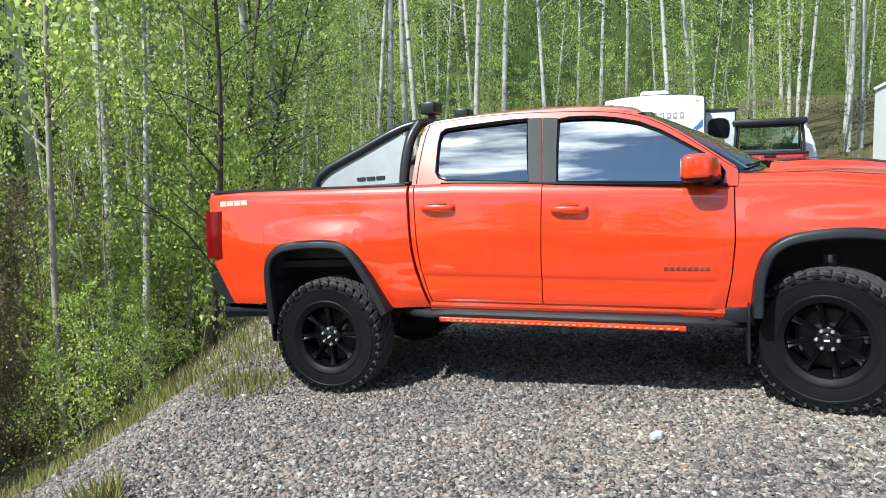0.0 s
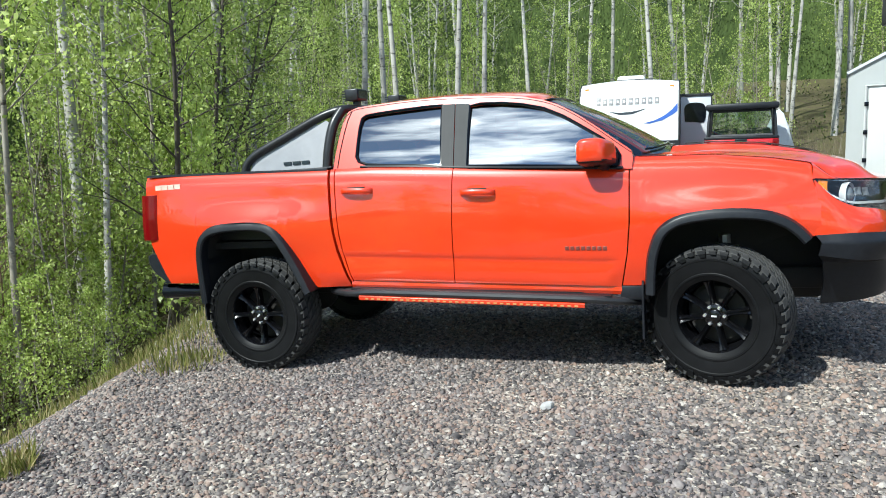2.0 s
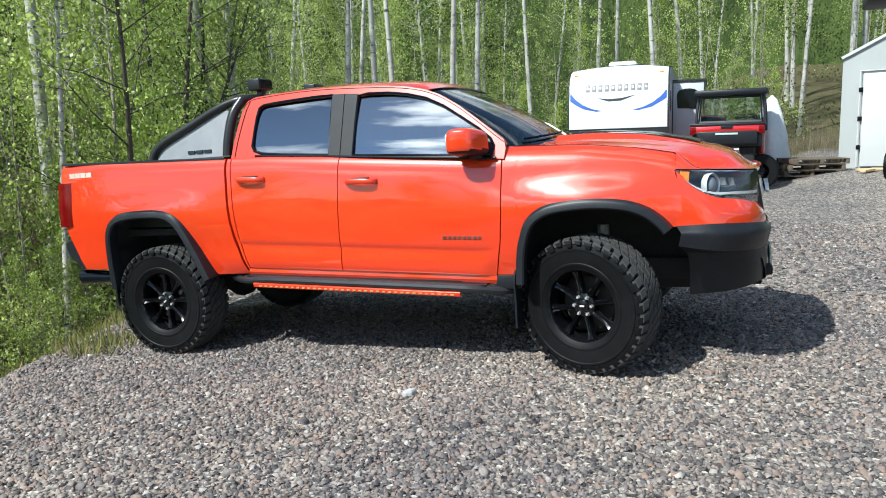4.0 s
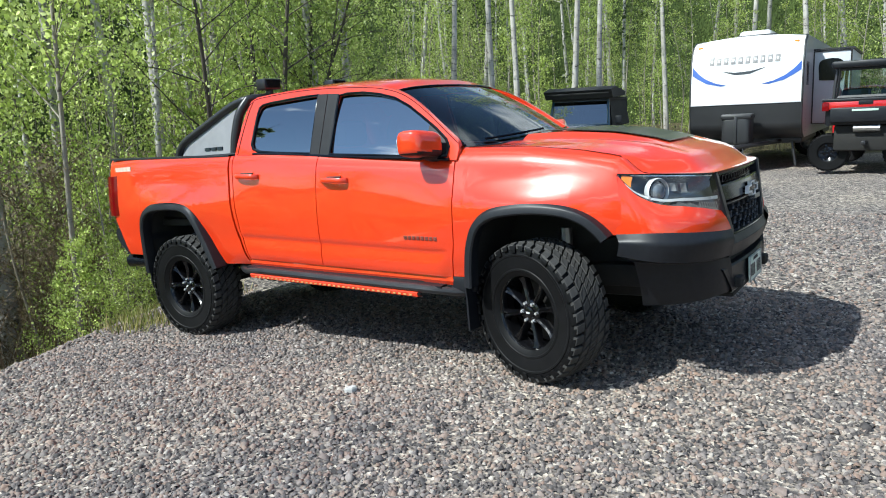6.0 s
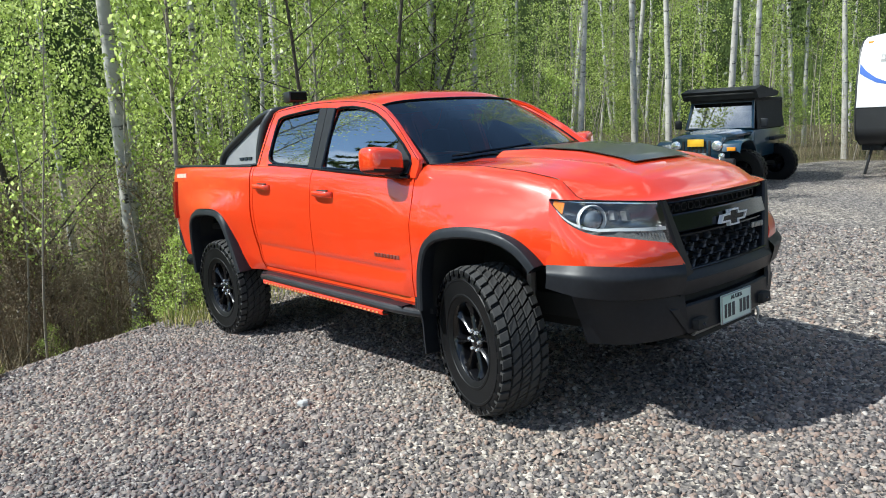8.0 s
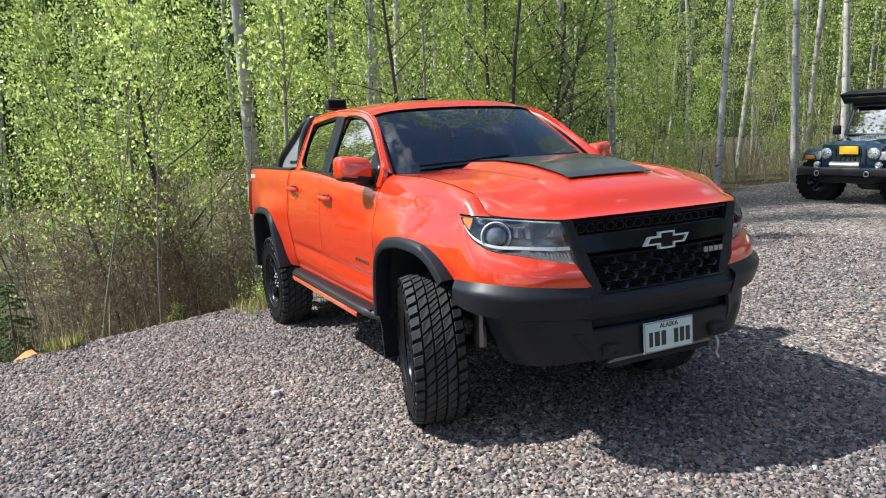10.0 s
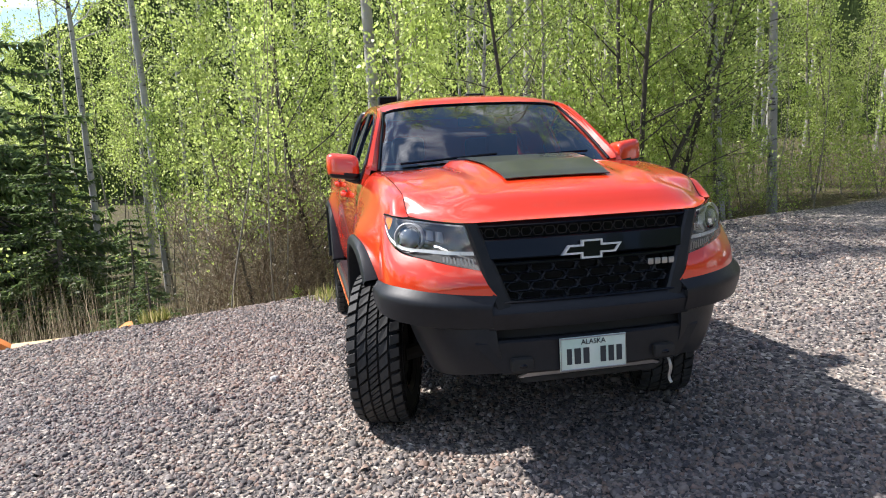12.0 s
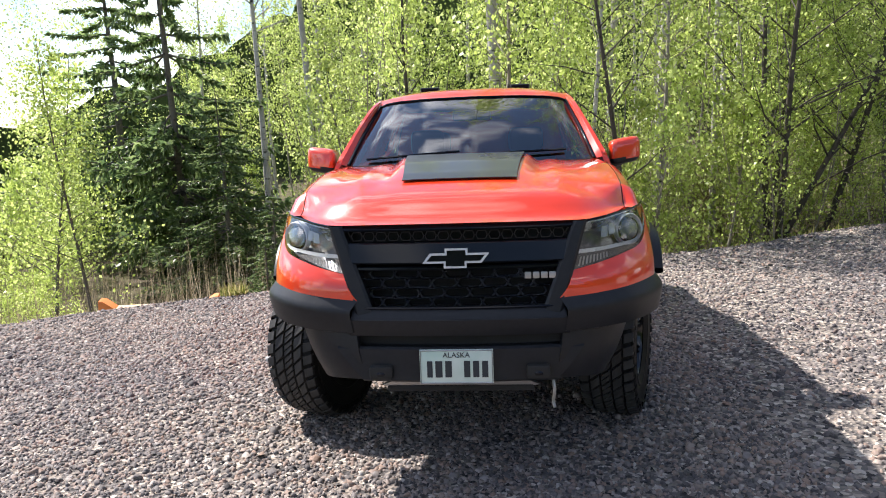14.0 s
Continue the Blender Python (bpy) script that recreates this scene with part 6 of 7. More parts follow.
part("tongue_jack", tube([(-0.02, -0.95, 0.0), (-0.02, -0.95, 0.56)], 0.035, 8), STEEL, rv, "steel tongue jack")
for s in (-1, 1):
    part("safety_chain", tube(curve_pts([(s * 0.10, -0.80, 0.55), (s * 0.17, -0.88, 0.42), (s * 0.10, -0.96, 0.34), (s * 0.02, -1.0, 0.46)], 12), 0.014, 6), STEEL, rv, "pale safety chain")
part("jack_foot", box((-0.12, -1.05, 0.0), (0.08, -0.85, 0.03), 0.0), STEEL, rv)
# side: small window, slide-out room
part("side_window", box((1.185, 0.55, 1.75), (1.20, 0.85, 2.25), 0.0), GLOSS_BLACK, rv, "narrow dark side window")
slide = part("slide_out", box((1.15, 1.75, 0.85), (1.98, 5.2, 2.52), 0.02), RV_PALE, rv, "grey slide-out room")
part("slide_trim", tube([(x, 1.74, z) for x, z in ((1.2, 0.87), (1.96, 0.87), (1.96, 2.5), (1.2, 2.5))], 0.02, 6, closed=True), RV_DARK, slide)
part("slide_window", prism(rounded([(1.32, 1.85), (1.34, 2.28), (1.78, 2.28), (1.80, 1.85), (1.56, 1.84)], 28), lambda x, z: (x, 1.735, z), 0.0), GLOSS_BLACK, slide, "dark slide-out window")
part("slide_topper", box((1.15, 1.72, 2.52), (2.02, 5.25, 2.56), 0.0), RV_DARK, slide)
for y in (3.6, 4.5):
    for s in (-1, 1):
        plain_wheel(rv, (s * 0.98, y, 0.34), 0.34, 0.21, 0.19, STEEL, 0 if s > 0 else 180)

# side-by-side utility vehicle, its red tail towards the truck
utv = thing("utility_vehicle", pose(0.66, 11.95, 0.06, 0, 0, -3), "red and black side-by-side utility vehicle seen from behind", "utility vehicle")
part("cargo_box", box((-0.70, -0.35, 0.92), (0.70, 0.65, 1.25), 0.04), BLACK_PLASTIC, utv, "black cargo box")
part("box_rim", box((-0.75, -0.40, 1.37), (0.75, 0.62, 1.43), 0.02), BLACK_PLASTIC, utv, "black cargo box rim")
tg = part("tail_panel", box((-0.74, -0.42, 1.22), (0.74, -0.33, 1.37), 0.03), UTV_RED, utv, "red tail panel")
part("tail_notch", box((-0.12, -0.435, 1.31), (0.12, -0.40, 1.375), 0.008), BLACK_PLASTIC, tg, "black latch recess")
part("tail_bar", box((-0.22, -0.462, 1.185), (0.22, -0.449, 1.225), 0.004), PLATE_WHITE, tg, "pale bar of lettering")
part("tail_lower", box((-0.60, -0.45, 0.98), (0.60, -0.34, 1.26), 0.03), BLACK_PLASTIC, utv, "black lower tail")
for s in (-1, 1):
    part("tail_lamp", box((s * 0.74, -0.44, 1.20), (s * 0.62, -0.41, 1.36), 0.01), TAIL_RED, utv, "red tail lamp")
    part("cab_post", tube(curve_pts([(s * 0.72, 0.62, 1.30), (s * 0.70, 0.66, 1.75), (s * 0.66, 0.72, 2.08)], 8), 0.035, 8), TUBE_BLACK, utv, "black cab post")
    part("cab_post", tube(curve_pts([(s * 0.72, 2.2, 1.25), (s * 0.70, 1.9, 1.75), (s * 0.66, 1.75, 2.08)], 8), 0.035, 8), TUBE_BLACK, utv, "black cab post")
    part("side_body", box((s * 0.72, 0.6, 0.55), (s * 0.60, 2.6, 1.25), 0.05), UTV_RED, utv, "red side panel")
    part("trailing_arm", tube([(s * 0.30, 0.4, 0.55), (s * 0.62, 0.05, 0.42)], 0.035, 6), TUBE_BLACK, utv, "black suspension arm")
    part("coil_spring", tube([(s * (0.42 + 0.05 * math.cos(k)), 0.05 + 0.05 * math.sin(k), 0.52 + 0.018 * k) for k in np.linspace(0, 25, 70)], 0.010, 5), STEEL, utv, "coil spring")
    for y in (0.05, 2.35):
        plain_wheel(utv, (s * 0.66, y, 0.38), 0.38, 0.27, 0.18, GLOSS_BLACK, 0 if s > 0 else 180)
part("cab_roof", box((-0.77, 0.50, 2.03), (0.77, 2.0, 2.17), 0.05), BLACK_PLASTIC, utv, "black plastic roof")
part("rear_window_frame", tube([(x, 0.66, z) for x, z in ((-0.66, 1.44), (0.66, 1.44), (0.62, 2.02), (-0.62, 2.02))], 0.055, 6, closed=True), TUBE_BLACK, utv, "black rear window frame")
part("rear_window", prism([(-0.66, 1.42), (0.66, 1.42), (0.62, 2.02), (-0.62, 2.02)], lambda x, z: (x, 0.65, z), 0.0), GLASS_FAR, utv, "clear rear window")
part("cab_wall", box((-0.70, 0.62, 0.60), (0.70, 0.70, 1.42), 0.02), BLACK_PLASTIC, utv, "black cab back wall")
for x in (-0.35, 0.35):
    part("utv_seat", box((x - 0.26, 0.85, 0.95), (x + 0.26, 1.0, 1.62), 0.06), CABIN, utv, "dark seat back")
part("hood", box((-0.62, 2.0, 0.75), (0.62, 3.0, 1.15), 0.10), UTV_RED, utv, "red hood")
part("underbody", box((-0.55, -0.25, 0.42), (0.55, 2.8, 0.92), 0.05), UNDER, utv, "dark underbody")
part("muffler", tube([(-0.2, -0.3, 0.86), (0.25, -0.3, 0.86)], 0.07, 10), STEEL, utv, "steel muffler")
part("hitch", box((-0.04, -0.5, 0.55), (0.04, -0.2, 0.62), 0.01), TUBE_BLACK, utv, "black hitch")

# off-roader with canvas top, facing the clearing
jeep = thing("off_roader", pose(-4.68, 9.57, -0.05, 0, 0, 9), "dark teal open-fendered off-roader with black top and roof rack", "off-road vehicle")
part("tub", box((-0.72, 1.25, 0.60), (0.72, 3.45, 1.18), 0.05), TEAL, jeep, "dark teal tub")
bm = bmesh.new()
sheet(bm, [[(x * w, y, z - 0.05 * (x / 0.9) ** 4) for x in np.linspace(-1, 1, 9)] for y, w, z in ((0.06, 0.50, 1.06), (0.16, 0.54, 1.15), (0.6, 0.60, 1.19), (1.25, 0.68, 1.22))])
part("hood", thick(bm, 0.05), TEAL, jeep, "dark teal hood")
part("nose", box((-0.50, 0.05, 0.66), (0.50, 0.14, 1.10), 0.05), TEAL, jeep, "dark teal grille panel")
for k in range(7):
    x = (k - 3) * 0.085
    part("grille_slot", box((x - 0.022, 0.035, 0.74), (x + 0.022, 0.06, 1.02), 0.008), UNDER, jeep, "dark grille slot")
part("front_plate", box((-0.16, 0.0, 0.92), (0.16, 0.02, 1.06), 0.004), YELLOW, jeep, "yellow plate")
part("engine_side", box((-0.52, 0.12, 0.62), (0.52, 1.3, 1.10), 0.03), TEAL, jeep, "dark teal engine side")
for s in (-1, 1):
    part("headlight", lathe([(0.001, -0.005), (0.05, -0.005), (0.085, 0.01), (0.10, 0.03), (0.102, 0.06)], 22, "y", (s * 0.40, 0.0, 0.93)), CHROME, jeep, "round chrome headlight")
    bm = bmesh.new()
    pts = curve_pts([(0.02, 0.82), (0.10, 0.98), (0.35, 1.03), (0.75, 1.02), (1.0, 0.86), (1.12, 0.62)], 18)
    sheet(bm, [[(s * 0.50, y, z), (s * 0.80, y, z), (s * 0.84, y, z - 0.03)] for y, z in pts])
    part("fender", thick(bm, 0.02), TEAL, jeep, "dark teal open fender")
    part("turn_lamp", box((s * 0.60, -0.01, 0.83), (s * 0.76, 0.04, 0.90), 0.01), AMBER, jeep, "amber turn lamp")
    part("fog_lamp", lathe([(0.001, -0.02), (0.05, -0.01), (0.06, 0.03)], 16, "y", (s * 0.52, -0.06, 0.74)), CHROME, jeep, "small round lamp")
    part("rear_flare", box((s * 0.70, 2.25, 0.92), (s * 0.84, 3.15, 1.0), 0.03), BLACK_PLASTIC, jeep, "black rear flare")
    plain_wheel(jeep, (s * 0.74, 0.55, 0.41), 0.42, 0.27, 0.20, GLOSS_BLACK, 0 if s > 0 else 180)
    plain_wheel(jeep, (s * 0.74, 2.75, 0.41), 0.42, 0.27, 0.20, GLOSS_BLACK, 0 if s > 0 else 180)
    part("screen_post", tube([(s * 0.68, 1.28, 1.20), (s * 0.62, 1.48, 1.76)], 0.03, 6), TEAL, jeep, "dark teal screen post")
    part("door_mirror", box((s * 0.80, 1.32, 1.22), (s * 0.95, 1.38, 1.40), 0.03), BLACK_PLASTIC, jeep, "black mirror")
    part("soft_side", prism([(1.50, 1.18), (3.42, 1.18), (3.30, 1.74), (1.58, 1.76)], lambda y, z: (s * (0.71 - 0.12 * (z - 1.18)), y, z), 0.01), CANVAS, jeep, "black canvas side")
part("windscreen", prism([(-0.64, 1.22), (0.64, 1.22), (0.60, 1.74), (-0.60, 1.74)], lambda x, z: (x, 1.30 + (z - 1.22) * 0.36, z), 0.0), GLASS_SCREEN, jeep, "clear windscreen")
part("screen_frame", tube([(x, 1.29 + (z - 1.22) * 0.36, z) for x, z in ((-0.66, 1.22), (0.66, 1.22), (0.61, 1.76), (-0.61, 1.76))], 0.028, 6, closed=True), TEAL, jeep, "dark teal screen frame")
part("soft_top", box((-0.66, 1.45, 1.74), (0.66, 3.40, 1.82), 0.03), CANVAS, jeep, "black canvas top")
part("soft_back", box((-0.66, 3.36, 1.15), (0.66, 3.42, 1.78), 0.02), CANVAS, jeep, "black canvas back")
rack = part("roof_rack", box((-0.70, 1.30, 1.80), (0.70, 2.7, 1.83), 0.01, Matrix.Translation((0, 0, 0)) @ Euler((radians(4), 0, 0)).to_matrix().to_4x4()), CANVAS, jeep, "black roof rack with an awning")
part("awning_case", prism([(1.16, 1.97), (1.34, 1.80), (2.60, 1.84), (2.72, 1.93), (1.55, 2.05)], lambda y, z: (0.76, y, z), 1.52), CANVAS, rack, "folded black roof awning")
for x in (-0.62, 0.62):
    for y in (1.5, 2.5):
        part("rack_leg", box((x - 0.015, y - 0.015, 1.78), (x + 0.015, y + 0.015, 1.86), 0.0), TUBE_BLACK, rack)
part("front_bumper", box((-0.80, -0.22, 0.56), (0.80, -0.06, 0.70), 0.03), TUBE_BLACK, jeep, "black steel front bumper")
for s in (-1, 1):
    part("shackle", tube([(s * 0.42 + 0.04 * math.cos(a), -0.25, 0.60 + 0.045 * math.sin(a)) for a in np.linspace(0, 2 * math.pi, 13)[:-1]], 0.010, 5, closed=True), STEEL, jeep, "steel shackle")
part("winch", tube([(-0.25, -0.10, 0.74), (0.25, -0.10, 0.74)], 0.06, 10), STEEL, jeep, "steel winch drum")
part("chassis", box((-0.45, -0.05, 0.42), (0.45, 3.5, 0.62), 0.02), UNDER, jeep, "dark chassis")
part("front_axle", tube([(-0.7, 0.55, 0.41), (0.7, 0.55, 0.41)], 0.05, 8), UNDER, jeep, "dark axle")
part("rear_axle", tube([(-0.7, 2.75, 0.41), (0.7, 2.75, 0.41)], 0.05, 8), UNDER, jeep, "dark axle")
for x in (-0.3, 0.3):
    part("seat", box((x - 0.22, 1.95, 0.9), (x + 0.22, 2.1, 1.55), 0.06), CABIN, jeep, "dark seat back")
part("spare_wheel", plain_tyre(0.40, 0.25, 0.20), RUBBER, jeep, "black spare tyre").matrix_local = pose(0.1, 3.58, 0.95)

# white shed with a door
SHED_AT = pose(3.10, 14.3, 0.34, 0, 0, -12)
shed = thing("shed", SHED_AT, "white gabled shed with a hinged white door", "shed")
part("front_wall", prism([(0.0, 0.0), (4.6, 0.0), (4.6, 2.55), (2.3, 3.75), (0.0, 2.55)], lambda x, z: (x, 0.10, z), 0.10), SHED_WHITE, shed, "white painted front wall")
part("side_wall", box((-0.02, 0.02, 0.0), (0.08, 3.6, 2.55), 0.0), SHED_WHITE, shed, "white painted side wall")
part("side_wall", box((4.52, 0.02, 0.0), (4.62, 3.6, 2.55), 0.0), SHED_WHITE, shed, "white painted side wall")
part("back_wall", box((0.08, 3.5, 0.0), (4.52, 3.6, 2.55), 0.0), SHED_WHITE, shed, "white painted back wall")
for s in (-1, 1):
    bm = bmesh.new()
    sheet(bm, [[(2.3 + s * d, y, 3.79 - d * 0.5217) for y in (-0.06, 3.75)] for d in (0.0, 1.2, 2.36)])
    part("roof_side", thick(bm, 0.06), RV_PALE, shed, "grey metal roof side")
door = part("shed_door", box((0.42, -0.055, 0.06), (1.72, -0.005, 2.16), 0.008), DOOR_WHITE, shed, "white panelled door")
part("door_trim", tube([(x, -0.03, z) for x, z in ((0.36, 0.04), (0.36, 2.22), (1.78, 2.22), (1.78, 0.04))], 0.03, 4), DOOR_WHITE, shed, "white door trim")
for z in (0.45, 1.1, 1.75):
    part("hinge", box((0.33, -0.07, z), (0.42, -0.05, z + 0.10), 0.004), GLOSS_BLACK, door, "black strap hinge")
part("latch", box((1.56, -0.085, 1.05), (1.66, -0.055, 1.12), 0.006), STEEL, door, "steel latch")
part("shed_skid", box((-0.05, -0.05, -0.30), (4.65, 3.6, 0.02), 0.0), WOOD_OLD, shed, "weathered timber base")

# dark overhang fitted to the camera's view; carport form and posts are made up
eave = thing("carport", pose(2.62, 8.0, 0.0, 0, 0, -4), "dark overhang corner fitted to the view, on made-up posts", "carport")
part("roof", box((0.0, 0.0, 3.24), (5.0, 1.1, 3.7), 0.03), ROOF_DARK, eave, "dark overhang slab")
for x, y in ((2.6, 0.12), (4.8, 0.12), (4.8, 0.95), (2.6, 0.95)):
    part("post", box((x - 0.06, y - 0.06, -0.35), (x + 0.06, y + 0.06, 3.3), 0.01), ROOF_DARK, eave, "black post")

# tarp-covered stack, stacked pallets and boards, unbuilt vehicle's wheel, level ramp at pad's edge
tz = ground_z(2.05, 14.6)
bm = bmesh.new()
rows = []
for z, w in ((0.0, 0.42), (0.5, 0.40), (1.0, 0.34), (1.5, 0.24), (1.85, 0.12), (1.95, 0.02)):
    rows.append([(w * math.cos(a) * (1 + 0.14 * math.sin(5 * a + z * 3)), w * math.sin(a) * (1 + 0.14 * math.cos(4 * a + z)), z) for a in np.linspace(0, 2 * math.pi, 25)[:-1]])
sheet(bm, rows, closed=True)
tarp = finish("tarp_cover", bm, TARP, None, angle=60)
tarp.matrix_world = pose(1.62, 14.5, tz)
tagged(tarp, "tall narrow stack wrapped in white tarpaulin", "tarp cover")
for k in range(3):
    pal = thing("pallet", pose(2.40 + 0.05 * k, 13.9 - 0.04 * k, ground_z(2.40, 13.9) + 0.135 * k, 0, 0, 8 + 5 * k), "weathered grey wooden pallet stacked beside the shed", "pallet", "stacked pallets")
    for j in range(6):
        part("deck_board", box((-0.6, -0.5 + j * 0.18, 0.108), (0.6, -0.39 + j * 0.18, 0.128), 0.003), WOOD_OLD, pal)
    for j in range(3):
        part("stringer", box((-0.6 + j * 0.56, -0.5, 0.018), (-0.52 + j * 0.56, 0.5, 0.108), 0.003), WOOD_OLD, pal)
    for j in range(3):
        part("bottom_board", box((-0.6, -0.5 + j * 0.45, 0.0), (0.6, -0.40 + j * 0.45, 0.018), 0.0), WOOD_OLD, pal)
for k, (x, y, a, ln) in enumerate(((3.7, 13.3, 20, 0.8), (3.95, 13.5, -15, 0.6), (3.5, 13.0, 60, 0.5))):
    b = finish("scrap_board", box((-ln / 2, -0.06, 0.0), (ln / 2, 0.06, 0.05), 0.005), WOOD_NEW)
    b.matrix_world = pose(x, y, ground_z(x, y) + 0.0, 0, 0, a)
    tagged(b, "short pale offcut board lying on the gravel", "board", "offcut boards")
lt = thing("loose_tyre", pose(3.75, 11.7, ground_z(3.75, 11.7) + 0.28, 0, 0, 65), "black knobbly wheel of a small vehicle that is not built", "tyre")
part("tyre", plain_tyre(0.29, 0.22, 0.14), RUBBER, lt)
part("rim", lathe([(0.14, -0.08), (0.13, 0.0), (0.14, 0.08), (0.06, 0.05), (0.001, 0.055)], 20, "y"), STEEL, lt, "metal rim")
bm = bmesh.new()
ring = [(0.062, 0.0), (0.045, 0.040), (0.004, 0.052), (-0.050, 0.034), (-0.066, -0.006), (-0.030, -0.044), (0.026, -0.040)]
sheet(bm, [[(x * k * 0.62, y * k * 0.62, z + 0.006 * x / 0.06) for x, y in ring] for k, z in ((1.0, -0.01), (1.02, 0.010), (0.86, 0.020), (0.4, 0.023))], closed=True)
bmesh.ops.holes_fill(bm, edges=bm.edges[:], sides=8)
flat_stone = finish("flat_stone", bm, surface("pale_stone", (0.32, 0.32, 0.32), (0.48, 0.47, 0.46), 30, (0.7, 0.9), relief=0.4, relief_scale=80, dist=0.004), smooth=False)
flat_stone.matrix_world = pose(-0.935, -1.495, ground_z(-0.935, -1.495) + 0.016, 0, 0, 20)
tagged(flat_stone, "pale flat stone lying among the darker gravel", "stone")
# long pale plank with an orange wedge at each end, on the pad's edge
ramp_at = thing("levelling_ramp", pose(-3.72, -3.12, ground_z(-3.72, -3.12) - 0.01, 0, 2, 106), "pale plank between two orange plastic wedges at the gravel edge", "ramp")
part("plank", box((-0.98, -0.11, 0.0), (-0.04, 0.11, 0.045), 0.006), WOOD_NEW, ramp_at, "pale sawn plank")
for x0, x1 in ((-0.06, 0.12), (-0.96, -1.12)):
    bmw = bmesh.new()
    q = [bmw.verts.new((a, w, b)) for w in (-0.09, 0.09) for a, b in ((x0, 0.0), (x1, 0.0), (x1, 0.14), (x0 + (x1 - x0) * 0.7, 0.135), (x0, 0.05))]
    for i in range(5):
        bmw.faces.new((q[i], q[(i + 1) % 5], q[5 + (i + 1) % 5], q[5 + i]))
    bmw.faces.new(q[:5]), bmw.faces.new(q[5:])
    part("wedge", bmw, ORANGE, ramp_at, "orange plastic wedge")


# ---- forest ----
LEAF_V = [np.array([(0, 0, 0), (0.36, 0.42, 0.08), (0, 1, 0), (-0.36, 0.42, 0.08)], float)]
LEAF_F = np.array([(0, 1, 2, 3)])


def leaves_into(bm_list, centre, count, spread_r, size, r):
    for _ in range(count):
        d = r.normal(0, 1, 3)
        d = d / np.linalg.norm(d) * spread_r * r.random() ** 0.5
        a = r.uniform(0, 6.28, 3)
        bm_list.append((np.array(centre) + d * (1, 1, 0.8), np.full(3, size * r.uniform(0.6, 1.3)), rot_of(a[0], a[1], a[2]), 0))


def leaf_mesh(name, places, mat):
    V_all = np.concatenate([(LEAF_V[0] * s) @ q.T + p for p, s, q, k in places])
    n = len(places)
    me = bpy.data.meshes.new(name)
    me.vertices.add(n * 4), me.loops.add(n * 4), me.polygons.add(n)
    me.vertices.foreach_set("co", V_all.astype(np.float32).ravel())
    me.loops.foreach_set("vertex_index", np.arange(n * 4, dtype=np.int32))
    me.polygons.foreach_set("loop_start", np.arange(0, n * 4, 4, dtype=np.int32))
    me.update(calc_edges=True)
    me.materials.append(mat)
    return me


def make_tree(name, seed, height, girth, bark, leaf, low, limbs, leaf_n, leaf_size, reach, bend, label, category, clump=0.32):
    """A tree: tapered bent trunk with limbs and twigs, and a crown of separate leaves. low: where limbs begin, as a part of the height."""
    r = np.random.default_rng(seed)
    root = thing(name, None, label, category)
    bm = bmesh.new()
    ph = r.uniform(0, 6.28, 4)

    def trunk_at(t):
        return Vector((bend * height * (0.06 * math.sin(ph[0] + 3.0 * t) - 0.06 * math.sin(ph[0])), bend * height * (0.06 * math.sin(ph[1] + 2.6 * t) - 0.06 * math.sin(ph[1])), t * height - 0.25))

    n = 14
    pts = [trunk_at(k / n) for k in range(n + 1)]
    tube_into(bm, pts, girth, 8, taper=[girth * (1.12 if k == 0 else 1.0) * (1 - 0.88 * k / n) for k in range(n + 1)])
    places = []
    for i in range(limbs):
        t = low + (0.97 - low) * (i + r.random()) / limbs
        a = r.uniform(0, 6.28)
        p0 = trunk_at(t)
        ln = reach * height * (1.15 - t) * r.uniform(0.6, 1.15)
        up = r.uniform(0.35, 1.0)
        d = Vector((math.cos(a), math.sin(a), up)).normalized()
        p1 = p0 + d * ln * 0.5 + Vector((0, 0, 0.03 * ln))
        p2 = p0 + d * ln + Vector((r.uniform(-0.15, 0.15), r.uniform(-0.15, 0.15), r.uniform(-0.05, 0.25))) * ln
        g0 = max(0.005, girth * (1 - 0.88 * t) * 0.42)
        tube_into(bm, [p0, p1, p2], g0, 5, taper=[g0, g0 * 0.65, g0 * 0.2], caps=False)
        for k in range(2):
            q0 = p0.lerp(p1, 0.55) if k == 0 else p1.lerp(p2, 0.35)
            e = Vector((math.cos(a + r.uniform(-1.2, 1.2)), math.sin(a + r.uniform(-1.2, 1.2)), r.uniform(0.0, 0.9))).normalized()
            q1 = q0 + e * ln * 0.45
            tube_into(bm, [q0, q1], g0 * 0.4, 4, taper=[g0 * 0.4, g0 * 0.1], caps=False)
            leaves_into(places, q0.lerp(q1, 0.8), max(3, leaf_n // (limbs * 4)), clump * ln ** 0.5, leaf_size, r)
        for f in (0.45, 0.75, 1.0):
            leaves_into(places, p0.lerp(p1, f) if f < 0.5 else p1.lerp(p2, (f - 0.5) * 2), max(3, leaf_n // (limbs * 6)), clump * ln ** 0.5, leaf_size, r)
    part("trunk", bm, bark, root, recalc=False, angle=80)
    if places:
        ob = new("crown", leaf_mesh("crown", places, leaf))
        ob.parent = root
    return root


